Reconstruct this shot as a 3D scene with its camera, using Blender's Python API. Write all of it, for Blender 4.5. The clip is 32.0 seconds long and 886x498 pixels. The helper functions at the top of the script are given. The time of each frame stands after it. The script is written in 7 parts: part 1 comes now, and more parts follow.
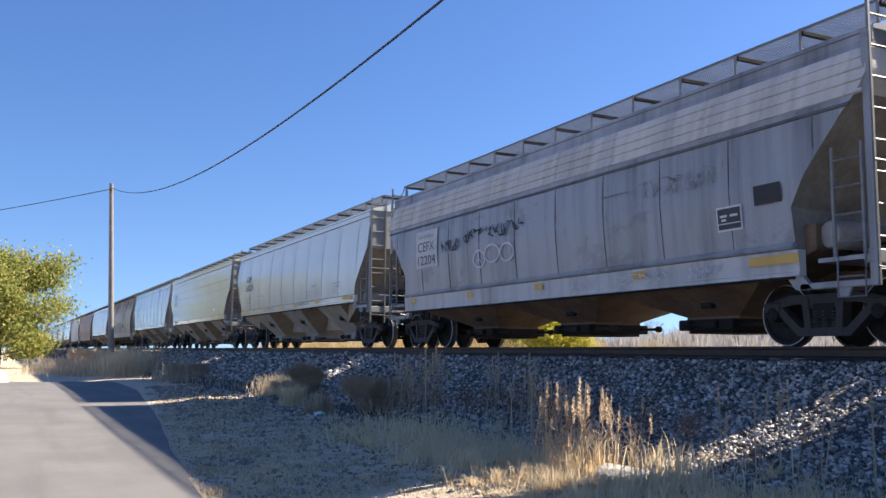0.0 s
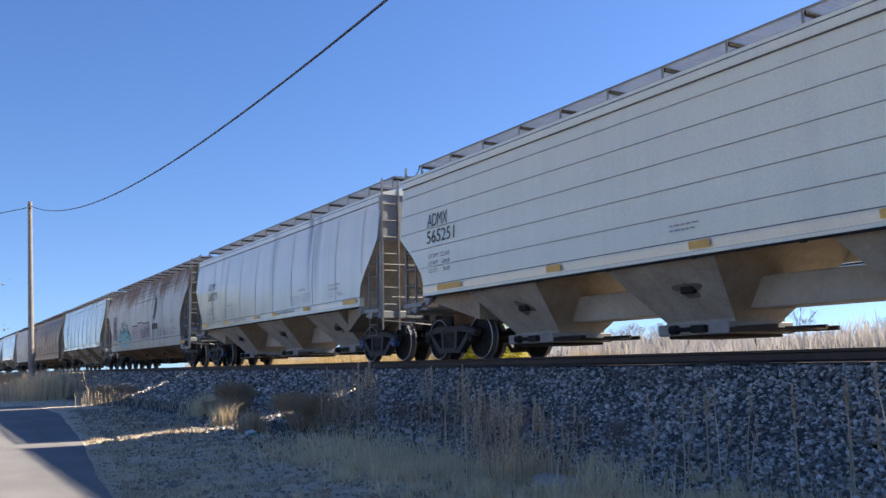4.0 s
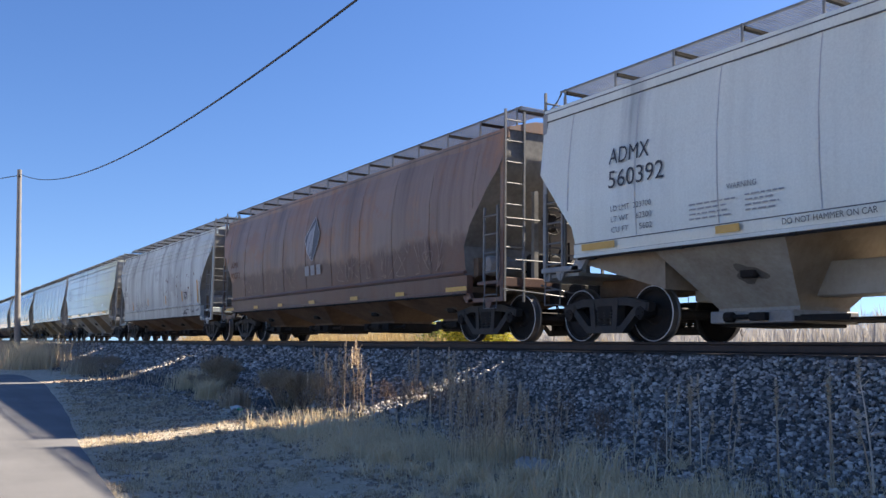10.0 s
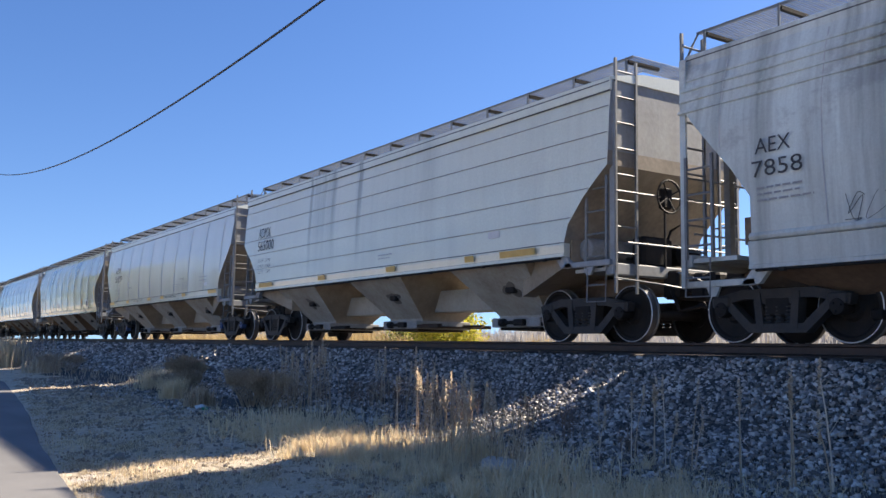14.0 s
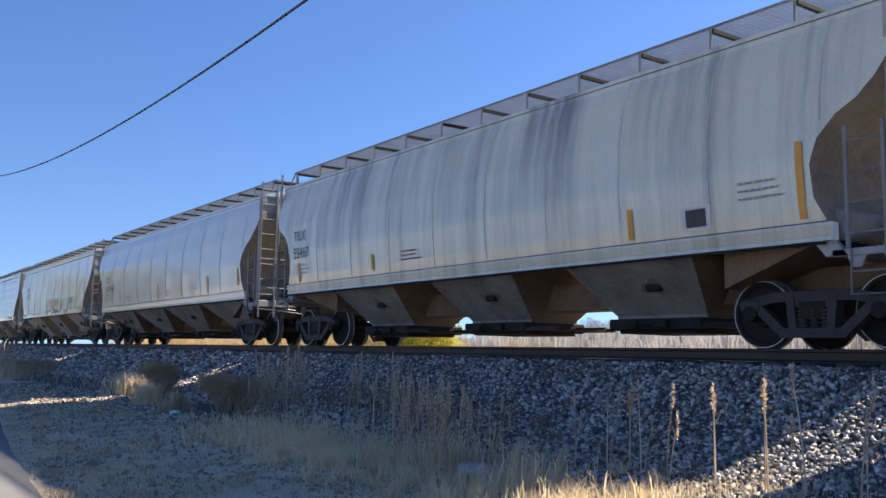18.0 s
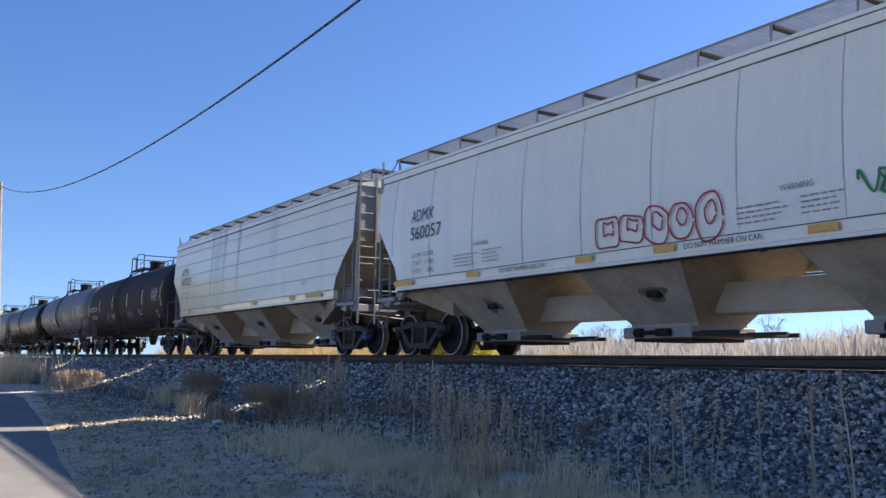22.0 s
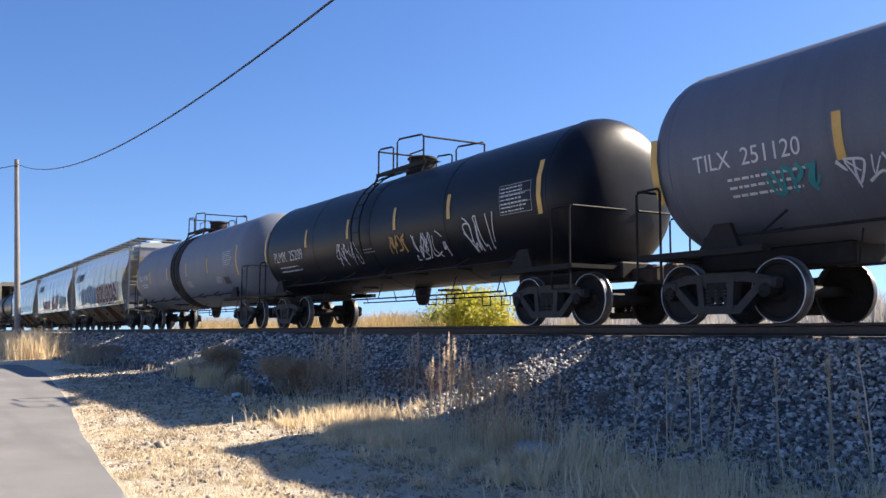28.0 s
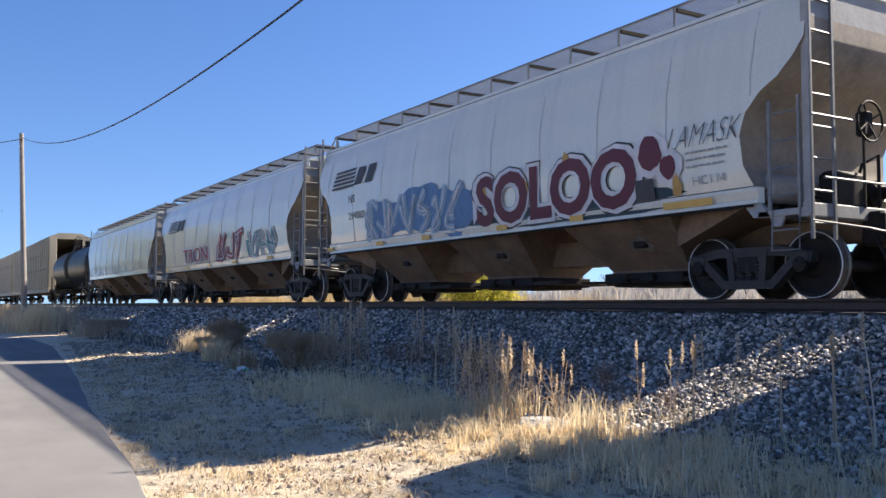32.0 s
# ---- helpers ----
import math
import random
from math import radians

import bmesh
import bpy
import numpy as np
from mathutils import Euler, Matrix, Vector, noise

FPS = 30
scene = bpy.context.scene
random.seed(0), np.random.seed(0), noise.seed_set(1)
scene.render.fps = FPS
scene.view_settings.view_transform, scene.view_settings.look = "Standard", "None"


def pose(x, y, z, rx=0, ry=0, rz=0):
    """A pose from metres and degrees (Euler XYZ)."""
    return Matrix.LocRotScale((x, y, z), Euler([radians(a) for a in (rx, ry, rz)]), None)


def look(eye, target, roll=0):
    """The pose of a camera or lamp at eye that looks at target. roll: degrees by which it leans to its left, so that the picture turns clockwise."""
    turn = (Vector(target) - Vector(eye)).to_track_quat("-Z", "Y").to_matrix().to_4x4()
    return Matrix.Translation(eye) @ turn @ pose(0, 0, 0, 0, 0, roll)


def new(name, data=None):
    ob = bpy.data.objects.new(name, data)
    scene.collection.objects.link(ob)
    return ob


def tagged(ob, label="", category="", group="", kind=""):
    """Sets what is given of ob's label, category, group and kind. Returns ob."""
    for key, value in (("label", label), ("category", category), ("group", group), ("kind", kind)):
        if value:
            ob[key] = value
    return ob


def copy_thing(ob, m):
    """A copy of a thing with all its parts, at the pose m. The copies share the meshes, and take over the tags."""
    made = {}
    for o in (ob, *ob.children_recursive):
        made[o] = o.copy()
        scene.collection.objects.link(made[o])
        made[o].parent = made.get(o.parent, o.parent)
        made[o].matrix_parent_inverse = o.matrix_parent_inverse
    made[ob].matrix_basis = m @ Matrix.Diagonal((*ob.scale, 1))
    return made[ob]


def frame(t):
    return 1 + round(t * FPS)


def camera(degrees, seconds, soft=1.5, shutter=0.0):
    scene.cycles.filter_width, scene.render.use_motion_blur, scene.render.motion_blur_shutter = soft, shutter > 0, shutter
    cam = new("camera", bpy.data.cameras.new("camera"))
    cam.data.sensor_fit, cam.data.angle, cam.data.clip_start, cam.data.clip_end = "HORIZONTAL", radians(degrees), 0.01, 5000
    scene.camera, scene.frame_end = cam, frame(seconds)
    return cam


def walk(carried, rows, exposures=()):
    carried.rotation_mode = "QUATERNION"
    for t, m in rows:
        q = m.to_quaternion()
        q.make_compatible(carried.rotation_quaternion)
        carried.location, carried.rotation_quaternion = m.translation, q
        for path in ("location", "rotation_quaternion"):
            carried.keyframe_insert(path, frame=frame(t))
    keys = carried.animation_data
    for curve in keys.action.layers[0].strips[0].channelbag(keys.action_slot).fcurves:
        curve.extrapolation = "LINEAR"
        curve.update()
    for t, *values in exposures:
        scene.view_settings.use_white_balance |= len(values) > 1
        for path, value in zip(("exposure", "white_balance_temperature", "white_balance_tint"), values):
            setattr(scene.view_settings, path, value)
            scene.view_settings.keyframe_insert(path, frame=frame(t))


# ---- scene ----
EYE = (0.0, 0.0, 1.55)
cam = camera(52.60, 32.0)


def aim(yaw, pitch, lean):
    """A camera pose at the eye: heading, tilt and lean in degrees."""
    return pose(*EYE, 90 + pitch, 0, yaw) @ pose(0, 0, 0, 0, 0, lean)


# seconds, heading, tilt, lean: a phone held in the hand
LOOKS = (
    (0, 63.83, 6.57, 0.49),
    (0.5, 64.28, 6.43, 0.17),
    (1, 64.05, 6.27, -0.26),
    (1.5, 63.31, 6.38, -0.61),
    (2, 62.28, 6.98, -0.72),
    (2.5, 61.33, 8.01, -0.47),
    (4.5, 59.04, 7.10, -1.04),
    (5, 58.93, 6.94, -0.80),
    (5.5, 58.76, 7.02, -0.37),
    (6, 58.58, 7.05, 0.07),
    (6.5, 58.46, 6.70, 0.43),
    (7, 58.44, 6.09, 0.41),
    (7.5, 58.51, 5.64, 0.46),
    (8, 58.62, 5.46, 0.56),
    (8.5, 58.73, 5.58, 0.60),
    (9, 58.78, 5.78, 0.65),
    (9.5, 58.82, 5.97, 0.67),
    (10, 58.77, 6.24, 0.74),
    (10.5, 58.61, 6.52, 0.67),
    (11, 58.43, 6.74, 0.72),
    (11.5, 58.16, 6.82, 0.72),
    (12, 57.86, 6.70, 0.79),
    (12.5, 57.61, 6.33, 0.82),
    (13, 57.31, 6.02, 0.92),
    (13.5, 57.06, 5.99, 0.93),
    (15.5, 55.44, 7.10, 1.40),
    (16, 54.99, 6.84, 1.39),
    (16.5, 54.64, 6.45, 1.10),
    (17, 54.53, 6.17, 0.94),
    (17.5, 54.82, 6.24, 0.99),
    (18, 55.24, 6.60, 1.00),
    (18.5, 55.72, 7.04, 1.05),
    (19, 56.10, 7.33, 0.83),
    (19.5, 56.52, 7.50, 0.70),
    (20, 56.93, 7.56, 0.61),
    (20.5, 57.16, 7.47, 0.63),
    (21, 57.25, 7.43, 0.64),
    (21.5, 57.37, 7.30, 0.68),
    (22, 57.74, 7.12, 0.72),
    (22.5, 58.31, 6.79, 0.73),
    (23, 58.75, 6.51, 0.48),
    (23.5, 59.09, 6.19, 0.28),
    (24, 59.19, 5.93, 0.10),
    (24.5, 59.10, 5.77, 0.11),
    (25, 58.94, 5.75, 0.09),
    (25.5, 58.78, 5.82, 0.31),
    (27.5, 58.66, 5.33, 0.15),
    (28, 58.69, 5.30, 0.08),
    (28.5, 58.91, 5.40, 0.13),
    (29, 59.30, 5.71, 0.27),
    (29.5, 59.90, 5.89, 0.22),
    (30, 60.50, 5.84, -0.05),
    (30.5, 60.94, 5.41, -0.48),
    (31, 60.37, 4.66, -0.53),
    (31.5, 59.35, 4.15, -0.15),
    (32, 59.00, 3.69, 0.24),
)
walk(cam, [(t, aim(y, p, r)) for t, y, p, r in LOOKS])

# ---- light ----
SUN_TO = Vector((0.11, 0.77, 0.575)).normalized()
world = bpy.data.worlds.new("sky")
scene.world = world
world.use_nodes = True
wn = world.node_tree
sky = wn.nodes.new("ShaderNodeTexSky")
sky.sky_type = "NISHITA"
sky.sun_disc = False
sky.sun_elevation = math.asin(SUN_TO.z)
sky.sun_rotation = math.atan2(SUN_TO.x, SUN_TO.y)
sky.altitude = 600
sky.air_density = 1.0
sky.dust_density = 0.4
sky.ozone_density = 2.5
# clear, dry air: the pale band at the horizon stays thin
way = wn.nodes.new("ShaderNodeTexCoord")
lift = wn.nodes.new("ShaderNodeMapping")
lift.inputs["Scale"].default_value, lift.inputs["Location"].default_value = (1, 1, 0.9), (0, 0, 0.105)
unit = wn.nodes.new("ShaderNodeVectorMath")
unit.operation = "NORMALIZE"
wn.links.new(way.outputs["Generated"], lift.inputs[0])
wn.links.new(lift.outputs[0], unit.inputs[0])
wn.links.new(unit.outputs[0], sky.inputs["Vector"])
tone = wn.nodes.new("ShaderNodeHueSaturation")
tone.inputs["Saturation"].default_value = 1.22
tone.inputs["Hue"].default_value = 0.512
wn.links.new(sky.outputs[0], tone.inputs["Color"])
wn.links.new(tone.outputs[0], wn.nodes["Background"].inputs[0])
wn.nodes["Background"].inputs[1].default_value = 0.0645
sun = new("sun", bpy.data.lights.new("sun", "SUN"))
sun.data.energy, sun.data.angle, sun.data.color = 5.0, radians(0.53), (1.0, 0.885, 0.74)
sun.matrix_world = look((0, 0, 60), Vector((0, 0, 60)) - SUN_TO)
scene.view_settings.exposure = 1.6

# ---- plan ----
YC, RAIL = 11.25, 1.68          # middle of the track, top of the rail
GAUGE, WHEEL = 0.7535, 0.457    # half gauge to the rail's middle, wheel radius
SPEED = 9.7


def shift(t):
    """How far the train has rolled at t seconds."""
    return SPEED * t - 0.00702 * (t - 16) ** 2 + 0.0003466 * (t - 16) ** 3


# ---- mesh helpers ----
class Build:
    """Gathers faces for one mesh; each face carries a material slot."""

    def __init__(self):
        self.v, self.f, self.m = [], [], []

    def add(self, verts, faces, slot=0):
        n = len(self.v)
        self.v.extend(tuple(p) for p in verts)
        self.f.extend(tuple(n + i for i in f) for f in faces)
        self.m.extend([slot] * len(faces))
        return self

    def box(self, x0, x1, y0, y1, z0, z1, slot=0, bevel=0.0):
        if bevel <= 0:
            v = [(x, y, z) for z in (z0, z1) for y in (y0, y1) for x in (x0, x1)]
            f = [(0, 2, 3, 1), (4, 5, 7, 6), (0, 1, 5, 4), (2, 6, 7, 3), (0, 4, 6, 2), (1, 3, 7, 5)]
            return self.add(v, f, slot)
        b = bevel
        ring = [(x0 + b, y0), (x1 - b, y0), (x1, y0 + b), (x1, y1 - b), (x1 - b, y1), (x0 + b, y1), (x0, y1 - b), (x0, y0 + b)]
        cx, cy = (x0 + x1) / 2, (y0 + y1) / 2
        kx, ky = 1 - 2 * b / max(x1 - x0, 1e-6), 1 - 2 * b / max(y1 - y0, 1e-6)
        small = [(cx + (x - cx) * kx, cy + (y - cy) * ky) for x, y in ring]
        rings = [[(x, y, z0) for x, y in small], [(x, y, z0 + b) for x, y in ring], [(x, y, z1 - b) for x, y in ring], [(x, y, z1) for x, y in small]]
        return self.loft(rings, slot)

    def loft(self, rings, slot=0, caps=True, closed=True):
        n, k = len(self.v), len(rings[0])
        for r in rings:
            self.v.extend(tuple(p) for p in r)
        for i in range(len(rings) - 1):
            for j in range(k if closed else k - 1):
                a, b = n + i * k + j, n + i * k + (j + 1) % k
                self.f.append((a, b, b + k, a + k))
                self.m.append(slot)
        if caps:
            self.f.append(tuple(n + j for j in reversed(range(k))))
            self.f.append(tuple(n + (len(rings) - 1) * k + j for j in range(k)))
            self.m.extend([slot, slot])
        return self

    def tube(self, pts, r, sides=6, slot=0, r1=None):
        """A round bar along pts, tapering from r to r1."""
        pts = [Vector(p) for p in pts]
        rings = []
        for i, p in enumerate(pts):
            d = (pts[min(i + 1, len(pts) - 1)] - pts[max(i - 1, 0)])
            d = d.normalized() if d.length > 1e-9 else Vector((0, 0, 1))
            side = d.cross(Vector((0, 0, 1)) if abs(d.z) < 0.9 else Vector((1, 0, 0))).normalized()
            up = side.cross(d)
            k = r if r1 is None else r + (r1 - r) * i / max(len(pts) - 1, 1)
            rings.append([p + (side * math.cos(a) + up * math.sin(a)) * k for a in (2 * math.pi * j / sides for j in range(sides))])
        return self.loft(rings, slot)

    def disc(self, centre, axis, profile, sides=24, slot=0, caps=True):
        """A turned shape: profile of (along the axis, radius)."""
        c, ax = Vector(centre), Vector(axis).normalized()
        side = ax.cross(Vector((0, 0, 1)) if abs(ax.z) < 0.9 else Vector((1, 0, 0))).normalized()
        up = side.cross(ax)
        rings = [[c + ax * h + (side * math.cos(a) + up * math.sin(a)) * r for a in (2 * math.pi * j / sides for j in range(sides))] for h, r in profile]
        return self.loft(rings, slot, caps)

    def mesh(self, name, mats, smooth=False):
        me = bpy.data.meshes.new(name)
        me.from_pydata(self.v, [], self.f)
        for m in mats:
            me.materials.append(m)
        me.polygons.foreach_set("material_index", self.m)
        if smooth:
            me.polygons.foreach_set("use_smooth", [True] * len(me.polygons))
            me.set_sharp_from_angle(angle=radians(35))
        me.update()
        return me


def part(name, build, mats, parent=None, label="", smooth=False, at=None):
    """Links a Build (or a mesh) as one object, under a thing or a part."""
    if not isinstance(mats, (list, tuple)):
        mats = [mats]
    me = build.mesh(name, mats, smooth) if isinstance(build, Build) else build
    ob = new(name, me)
    if at is not None:
        ob.matrix_basis = at
    ob.parent = parent
    if label:
        tagged(ob, label)
    return ob


# ---- materials ----
def nodes_of(name):
    m = bpy.data.materials.new(name)
    m.use_nodes = True
    nt = m.node_tree
    return m, nt, nt.nodes["Principled BSDF"]


def mix(nt, a, b, fac):
    n = nt.nodes.new("ShaderNodeMix")
    n.data_type = "RGBA"
    for sock, val in ((n.inputs[6], a), (n.inputs[7], b), (n.inputs[0], fac)):
        if hasattr(val, "links"):
            nt.links.new(val, sock)
        else:
            sock.default_value = (*val, 1) if isinstance(val, tuple) else val
    return n.outputs[2]


def ramp(nt, fac, lo, hi):
    n = nt.nodes.new("ShaderNodeMapRange")
    n.inputs[1].default_value, n.inputs[2].default_value = lo, hi
    nt.links.new(fac, n.inputs[0])
    return n.outputs[0]


def maths(nt, op, a, b=0.0):
    n = nt.nodes.new("ShaderNodeMath")
    n.operation = op
    for sock, val in zip(n.inputs, (a, b)):
        if hasattr(val, "links"):
            nt.links.new(val, sock)
        else:
            sock.default_value = val
    return n.outputs[0]


def coords(nt, scale=(1, 1, 1), move=(0, 0, 0), space="Object"):
    t, m = nt.nodes.new("ShaderNodeTexCoord"), nt.nodes.new("ShaderNodeMapping")
    m.inputs["Scale"].default_value, m.inputs["Location"].default_value = scale, move
    nt.links.new(t.outputs[space], m.inputs[0])
    return m.outputs[0]


def grain(nt, scale, at, detail=4.0, rough=0.6):
    n = nt.nodes.new("ShaderNodeTexNoise")
    n.inputs["Scale"].default_value, n.inputs["Detail"].default_value, n.inputs["Roughness"].default_value = scale, detail, rough
    nt.links.new(at, n.inputs["Vector"])
    return n.outputs[0]


def relief(nt, bsdf, height, strength, distance=0.02):
    b = nt.nodes.new("ShaderNodeBump")
    b.inputs["Strength"].default_value, b.inputs["Distance"].default_value = strength, distance
    nt.links.new(height, b.inputs["Height"])
    nt.links.new(b.outputs[0], bsdf.inputs["Normal"])


def simple(name, a, b, scale=6.0, rough=0.6, metal=0.0, bump=0.1, rand=0.0, gloss=0.4):
    """Two tones of one surface, mottled at two scales."""
    m, nt, bsdf = nodes_of(name)
    at = coords(nt)
    n1, n2 = grain(nt, scale, at, 5), grain(nt, scale * 9, at, 2)
    col = mix(nt, a, b, ramp(nt, maths(nt, "ADD", maths(nt, "MULTIPLY", n1, 0.7), maths(nt, "MULTIPLY", n2, 0.3)), 0.3, 0.7))
    if rand:
        info = nt.nodes.new("ShaderNodeObjectInfo")
        hsv = nt.nodes.new("ShaderNodeHueSaturation")
        nt.links.new(maths(nt, "ADD", maths(nt, "MULTIPLY", info.outputs["Random"], rand), 1 - rand / 2), hsv.inputs["Value"])
        nt.links.new(col, hsv.inputs["Color"])
        col = hsv.outputs[0]
    nt.links.new(col, bsdf.inputs["Base Color"])
    bsdf.inputs["Roughness"].default_value, bsdf.inputs["Metallic"].default_value = rough, metal
    bsdf.inputs["Specular IOR Level"].default_value = gloss
    if bump:
        relief(nt, bsdf, n2, bump)
    return m


def paint(name, base, dirt=(0.10, 0.09, 0.08), streak=0.35, rust=0.0, seed=0.0, low=0.3, rough=0.55, spots=(), top=0.0, rust_tone=(0.16, 0.055, 0.022), scuff=0.0, scuff_tone=(0.03, 0.03, 0.032), gloss=0.3, skirt=None, uneven=0.12, coat=0.0):
    """Weathered car paint: run-down streaks, a tan low on the side for road dirt and warm ground bounce, rust, and
    single dark runs at spots of (x, width, strength).
    """
    m, nt, bsdf = nodes_of(name)
    at = coords(nt)
    runs = grain(nt, 1.0, coords(nt, (2.2, 0.25, 0.16), (seed, 0, seed)), 6, 0.65)
    fine = grain(nt, 1.0, coords(nt, (5.5, 0.6, 0.3), (seed * 2, 0, 0)), 3, 0.5)
    blot = grain(nt, 0.7, coords(nt, (1, 1, 1), (seed * 3, 1, 0)), 7, 0.65)
    tiny = grain(nt, 30, at, 3, 0.7)
    sep = nt.nodes.new("ShaderNodeSeparateXYZ")
    nt.links.new(coords(nt), sep.inputs[0])
    col = mix(nt, base, tuple(c * 0.86 for c in base), ramp(nt, tiny, 0.35, 0.75))
    both = maths(nt, "MULTIPLY", ramp(nt, runs, 0.42, 0.66), maths(nt, "ADD", ramp(nt, fine, 0.3, 0.8), 0.25))
    col = mix(nt, col, dirt, maths(nt, "MULTIPLY", both, streak))
    if scuff:
        pa = ramp(nt, grain(nt, 1.0, coords(nt, (0.55, 0.5, 0.8), (seed * 5, 2, seed)), 8, 0.72), 0.54, 0.60)
        col = mix(nt, col, scuff_tone, maths(nt, "MULTIPLY", pa, scuff))
    # tan towards the bottom: road dirt plus painted-in bounce light off the sunlit ground
    if low:
        lowly = ramp(nt, maths(nt, "ADD", sep.outputs[2], maths(nt, "MULTIPLY", blot, 1.2)), 3.0, 1.3)
        col = mix(nt, col, (0.26, 0.21, 0.15), maths(nt, "MULTIPLY", lowly, low))
    if rust:
        r = maths(nt, "ADD", maths(nt, "MULTIPLY", blot, 0.65), maths(nt, "MULTIPLY", runs, 0.45))
        if top:
            r = maths(nt, "ADD", r, maths(nt, "MULTIPLY", ramp(nt, sep.outputs[2], 2.6, 4.1), top))
        rc = mix(nt, rust_tone, tuple(c * 0.45 for c in rust_tone), ramp(nt, fine, 0.3, 0.75))
        col = mix(nt, col, rc, ramp(nt, r, 0.86 - 0.5 * rust, 1.06 - 0.5 * rust))
    if skirt:
        edge = maths(nt, "ADD", maths(nt, "ADD", sep.outputs[2], maths(nt, "MULTIPLY", blot, 0.9)), maths(nt, "MULTIPLY", fine, 0.35))
        col = mix(nt, col, skirt, maths(nt, "MULTIPLY", ramp(nt, edge, 2.80, 2.62), maths(nt, "ADD", maths(nt, "MULTIPLY", tiny, 0.5), 0.5)))
    for x, w, k in spots:
        d = maths(nt, "ABSOLUTE", maths(nt, "SUBTRACT", maths(nt, "ADD", sep.outputs[0], maths(nt, "MULTIPLY", runs, 0.3)), x + 0.15))
        s = maths(nt, "MULTIPLY", ramp(nt, d, w, w * 0.2), maths(nt, "MULTIPLY", ramp(nt, fine, 0.2, 0.7), maths(nt, "ADD", maths(nt, "MULTIPLY", ramp(nt, maths(nt, "ADD", sep.outputs[2], maths(nt, "MULTIPLY", blot, 1.4)), 2.4, 4.4), 0.9), 0.08)))
        col = mix(nt, col, (0.055, 0.055, 0.055), maths(nt, "MULTIPLY", s, k))
    nt.links.new(col, bsdf.inputs["Base Color"])
    bsdf.inputs["Roughness"].default_value = rough
    bsdf.inputs["Specular IOR Level"].default_value = gloss
    bsdf.inputs["Coat Weight"].default_value, bsdf.inputs["Coat Roughness"].default_value = coat, 0.12
    relief(nt, bsdf, maths(nt, "ADD", maths(nt, "MULTIPLY", blot, 3.0), tiny if uneven > 0.1 else fine), uneven, 0.02)
    return m


M_STEEL = simple("dark_steel", (0.012, 0.0115, 0.012), (0.028, 0.023, 0.02), 5, 0.7, 0.0, 0.2, gloss=0.18)
M_CAST = simple("cast_steel", (0.030, 0.030, 0.032), (0.062, 0.055, 0.05), 5, 0.65, 0.0, 0.2, gloss=0.25)
# worn rim: the sky's glint on polished steel is painted as a pale base
M_TREAD = simple("worn_rim_glint", (0.70, 0.70, 0.71), (0.56, 0.55, 0.55), 9, 0.4, 0.3, 0.02)
M_TANSEAM = simple("tan_seam_grime", (0.36, 0.335, 0.29), (0.24, 0.225, 0.20), 3, 0.7, 0, 0.05)
M_DARKSEAM = simple("dark_seam_lip_shade", (0.15, 0.15, 0.155), (0.07, 0.07, 0.072), 3, 0.75, 0, 0.05)
M_RUST = simple("rusted_iron", (0.03, 0.02, 0.015), (0.06, 0.036, 0.024), 7, 0.8, 0.1, 0.3)
M_GALV = simple("galvanised_bar", (0.22, 0.225, 0.23), (0.14, 0.14, 0.14), 8, 0.55, 0.2, 0.05)
M_GRATE = simple("walkway_grating", (0.36, 0.36, 0.36), (0.24, 0.23, 0.22), 4, 0.5, 0.4, 0.05)
M_UNDER = simple("bay_paint", (0.44, 0.43, 0.385), (0.25, 0.215, 0.17), 1.6, 0.7, 0, 0.15)
M_UNDER_DARK = simple("bay_dirt", (0.23, 0.155, 0.10), (0.085, 0.058, 0.042), 1.4, 0.8, 0, 0.2)
M_BAYTAN = simple("tan_slope_sheet", (0.38, 0.325, 0.25), (0.21, 0.165, 0.12), 1.1, 0.7, 0, 0.12)
M_CREAMSILL = simple("pale_sill_paint", (0.46, 0.44, 0.38), (0.32, 0.29, 0.24), 1.6, 0.7, 0, 0.1)
M_UNDER_GREY = simple("grimy_grey_bay", (0.27, 0.265, 0.245), (0.105, 0.098, 0.088), 1.3, 0.75, 0, 0.15)
M_SEAM = simple("seam_grime", (0.56, 0.56, 0.56), (0.42, 0.415, 0.41), 3, 0.7, 0, 0.05)
M_SLOPE = simple("slope_sheet_paint", (0.34, 0.29, 0.23), (0.15, 0.125, 0.10), 1.3, 0.75, 0, 0.12)
M_YELLOW = simple("yellow_reflector", (0.66, 0.42, 0.11), (0.54, 0.32, 0.08), 6, 0.45, 0, 0.02)
M_BLACKMARK = simple("black_marking", (0.035, 0.036, 0.04), (0.06, 0.06, 0.065), 12, 0.6, 0, 0)
M_WHITEMARK = simple("white_marking", (0.66, 0.66, 0.65), (0.5, 0.5, 0.5), 12, 0.6, 0, 0)
M_STENCIL = simple("small_stencil", (0.12, 0.12, 0.125), (0.2, 0.2, 0.2), 12, 0.6, 0, 0)
M_GREYMARK = simple("faded_marking", (0.26, 0.26, 0.27), (0.36, 0.36, 0.36), 12, 0.6, 0, 0)
M_ROLL = simple("rolling_tread", (0.10, 0.10, 0.10), (0.16, 0.15, 0.145), 9, 0.45, 0.5, 0.02)
M_SOOT = simple("bay_soot", (0.10, 0.094, 0.085), (0.20, 0.18, 0.155), 5, 0.9, 0, 0.1)
# greyer than the sides: grime, with the end walls' shade worked into the colour
M_END = simple("grimy_shaded_end_paint", (0.36, 0.37, 0.375), (0.22, 0.22, 0.215), 1.4, 0.7, 0, 0.12)
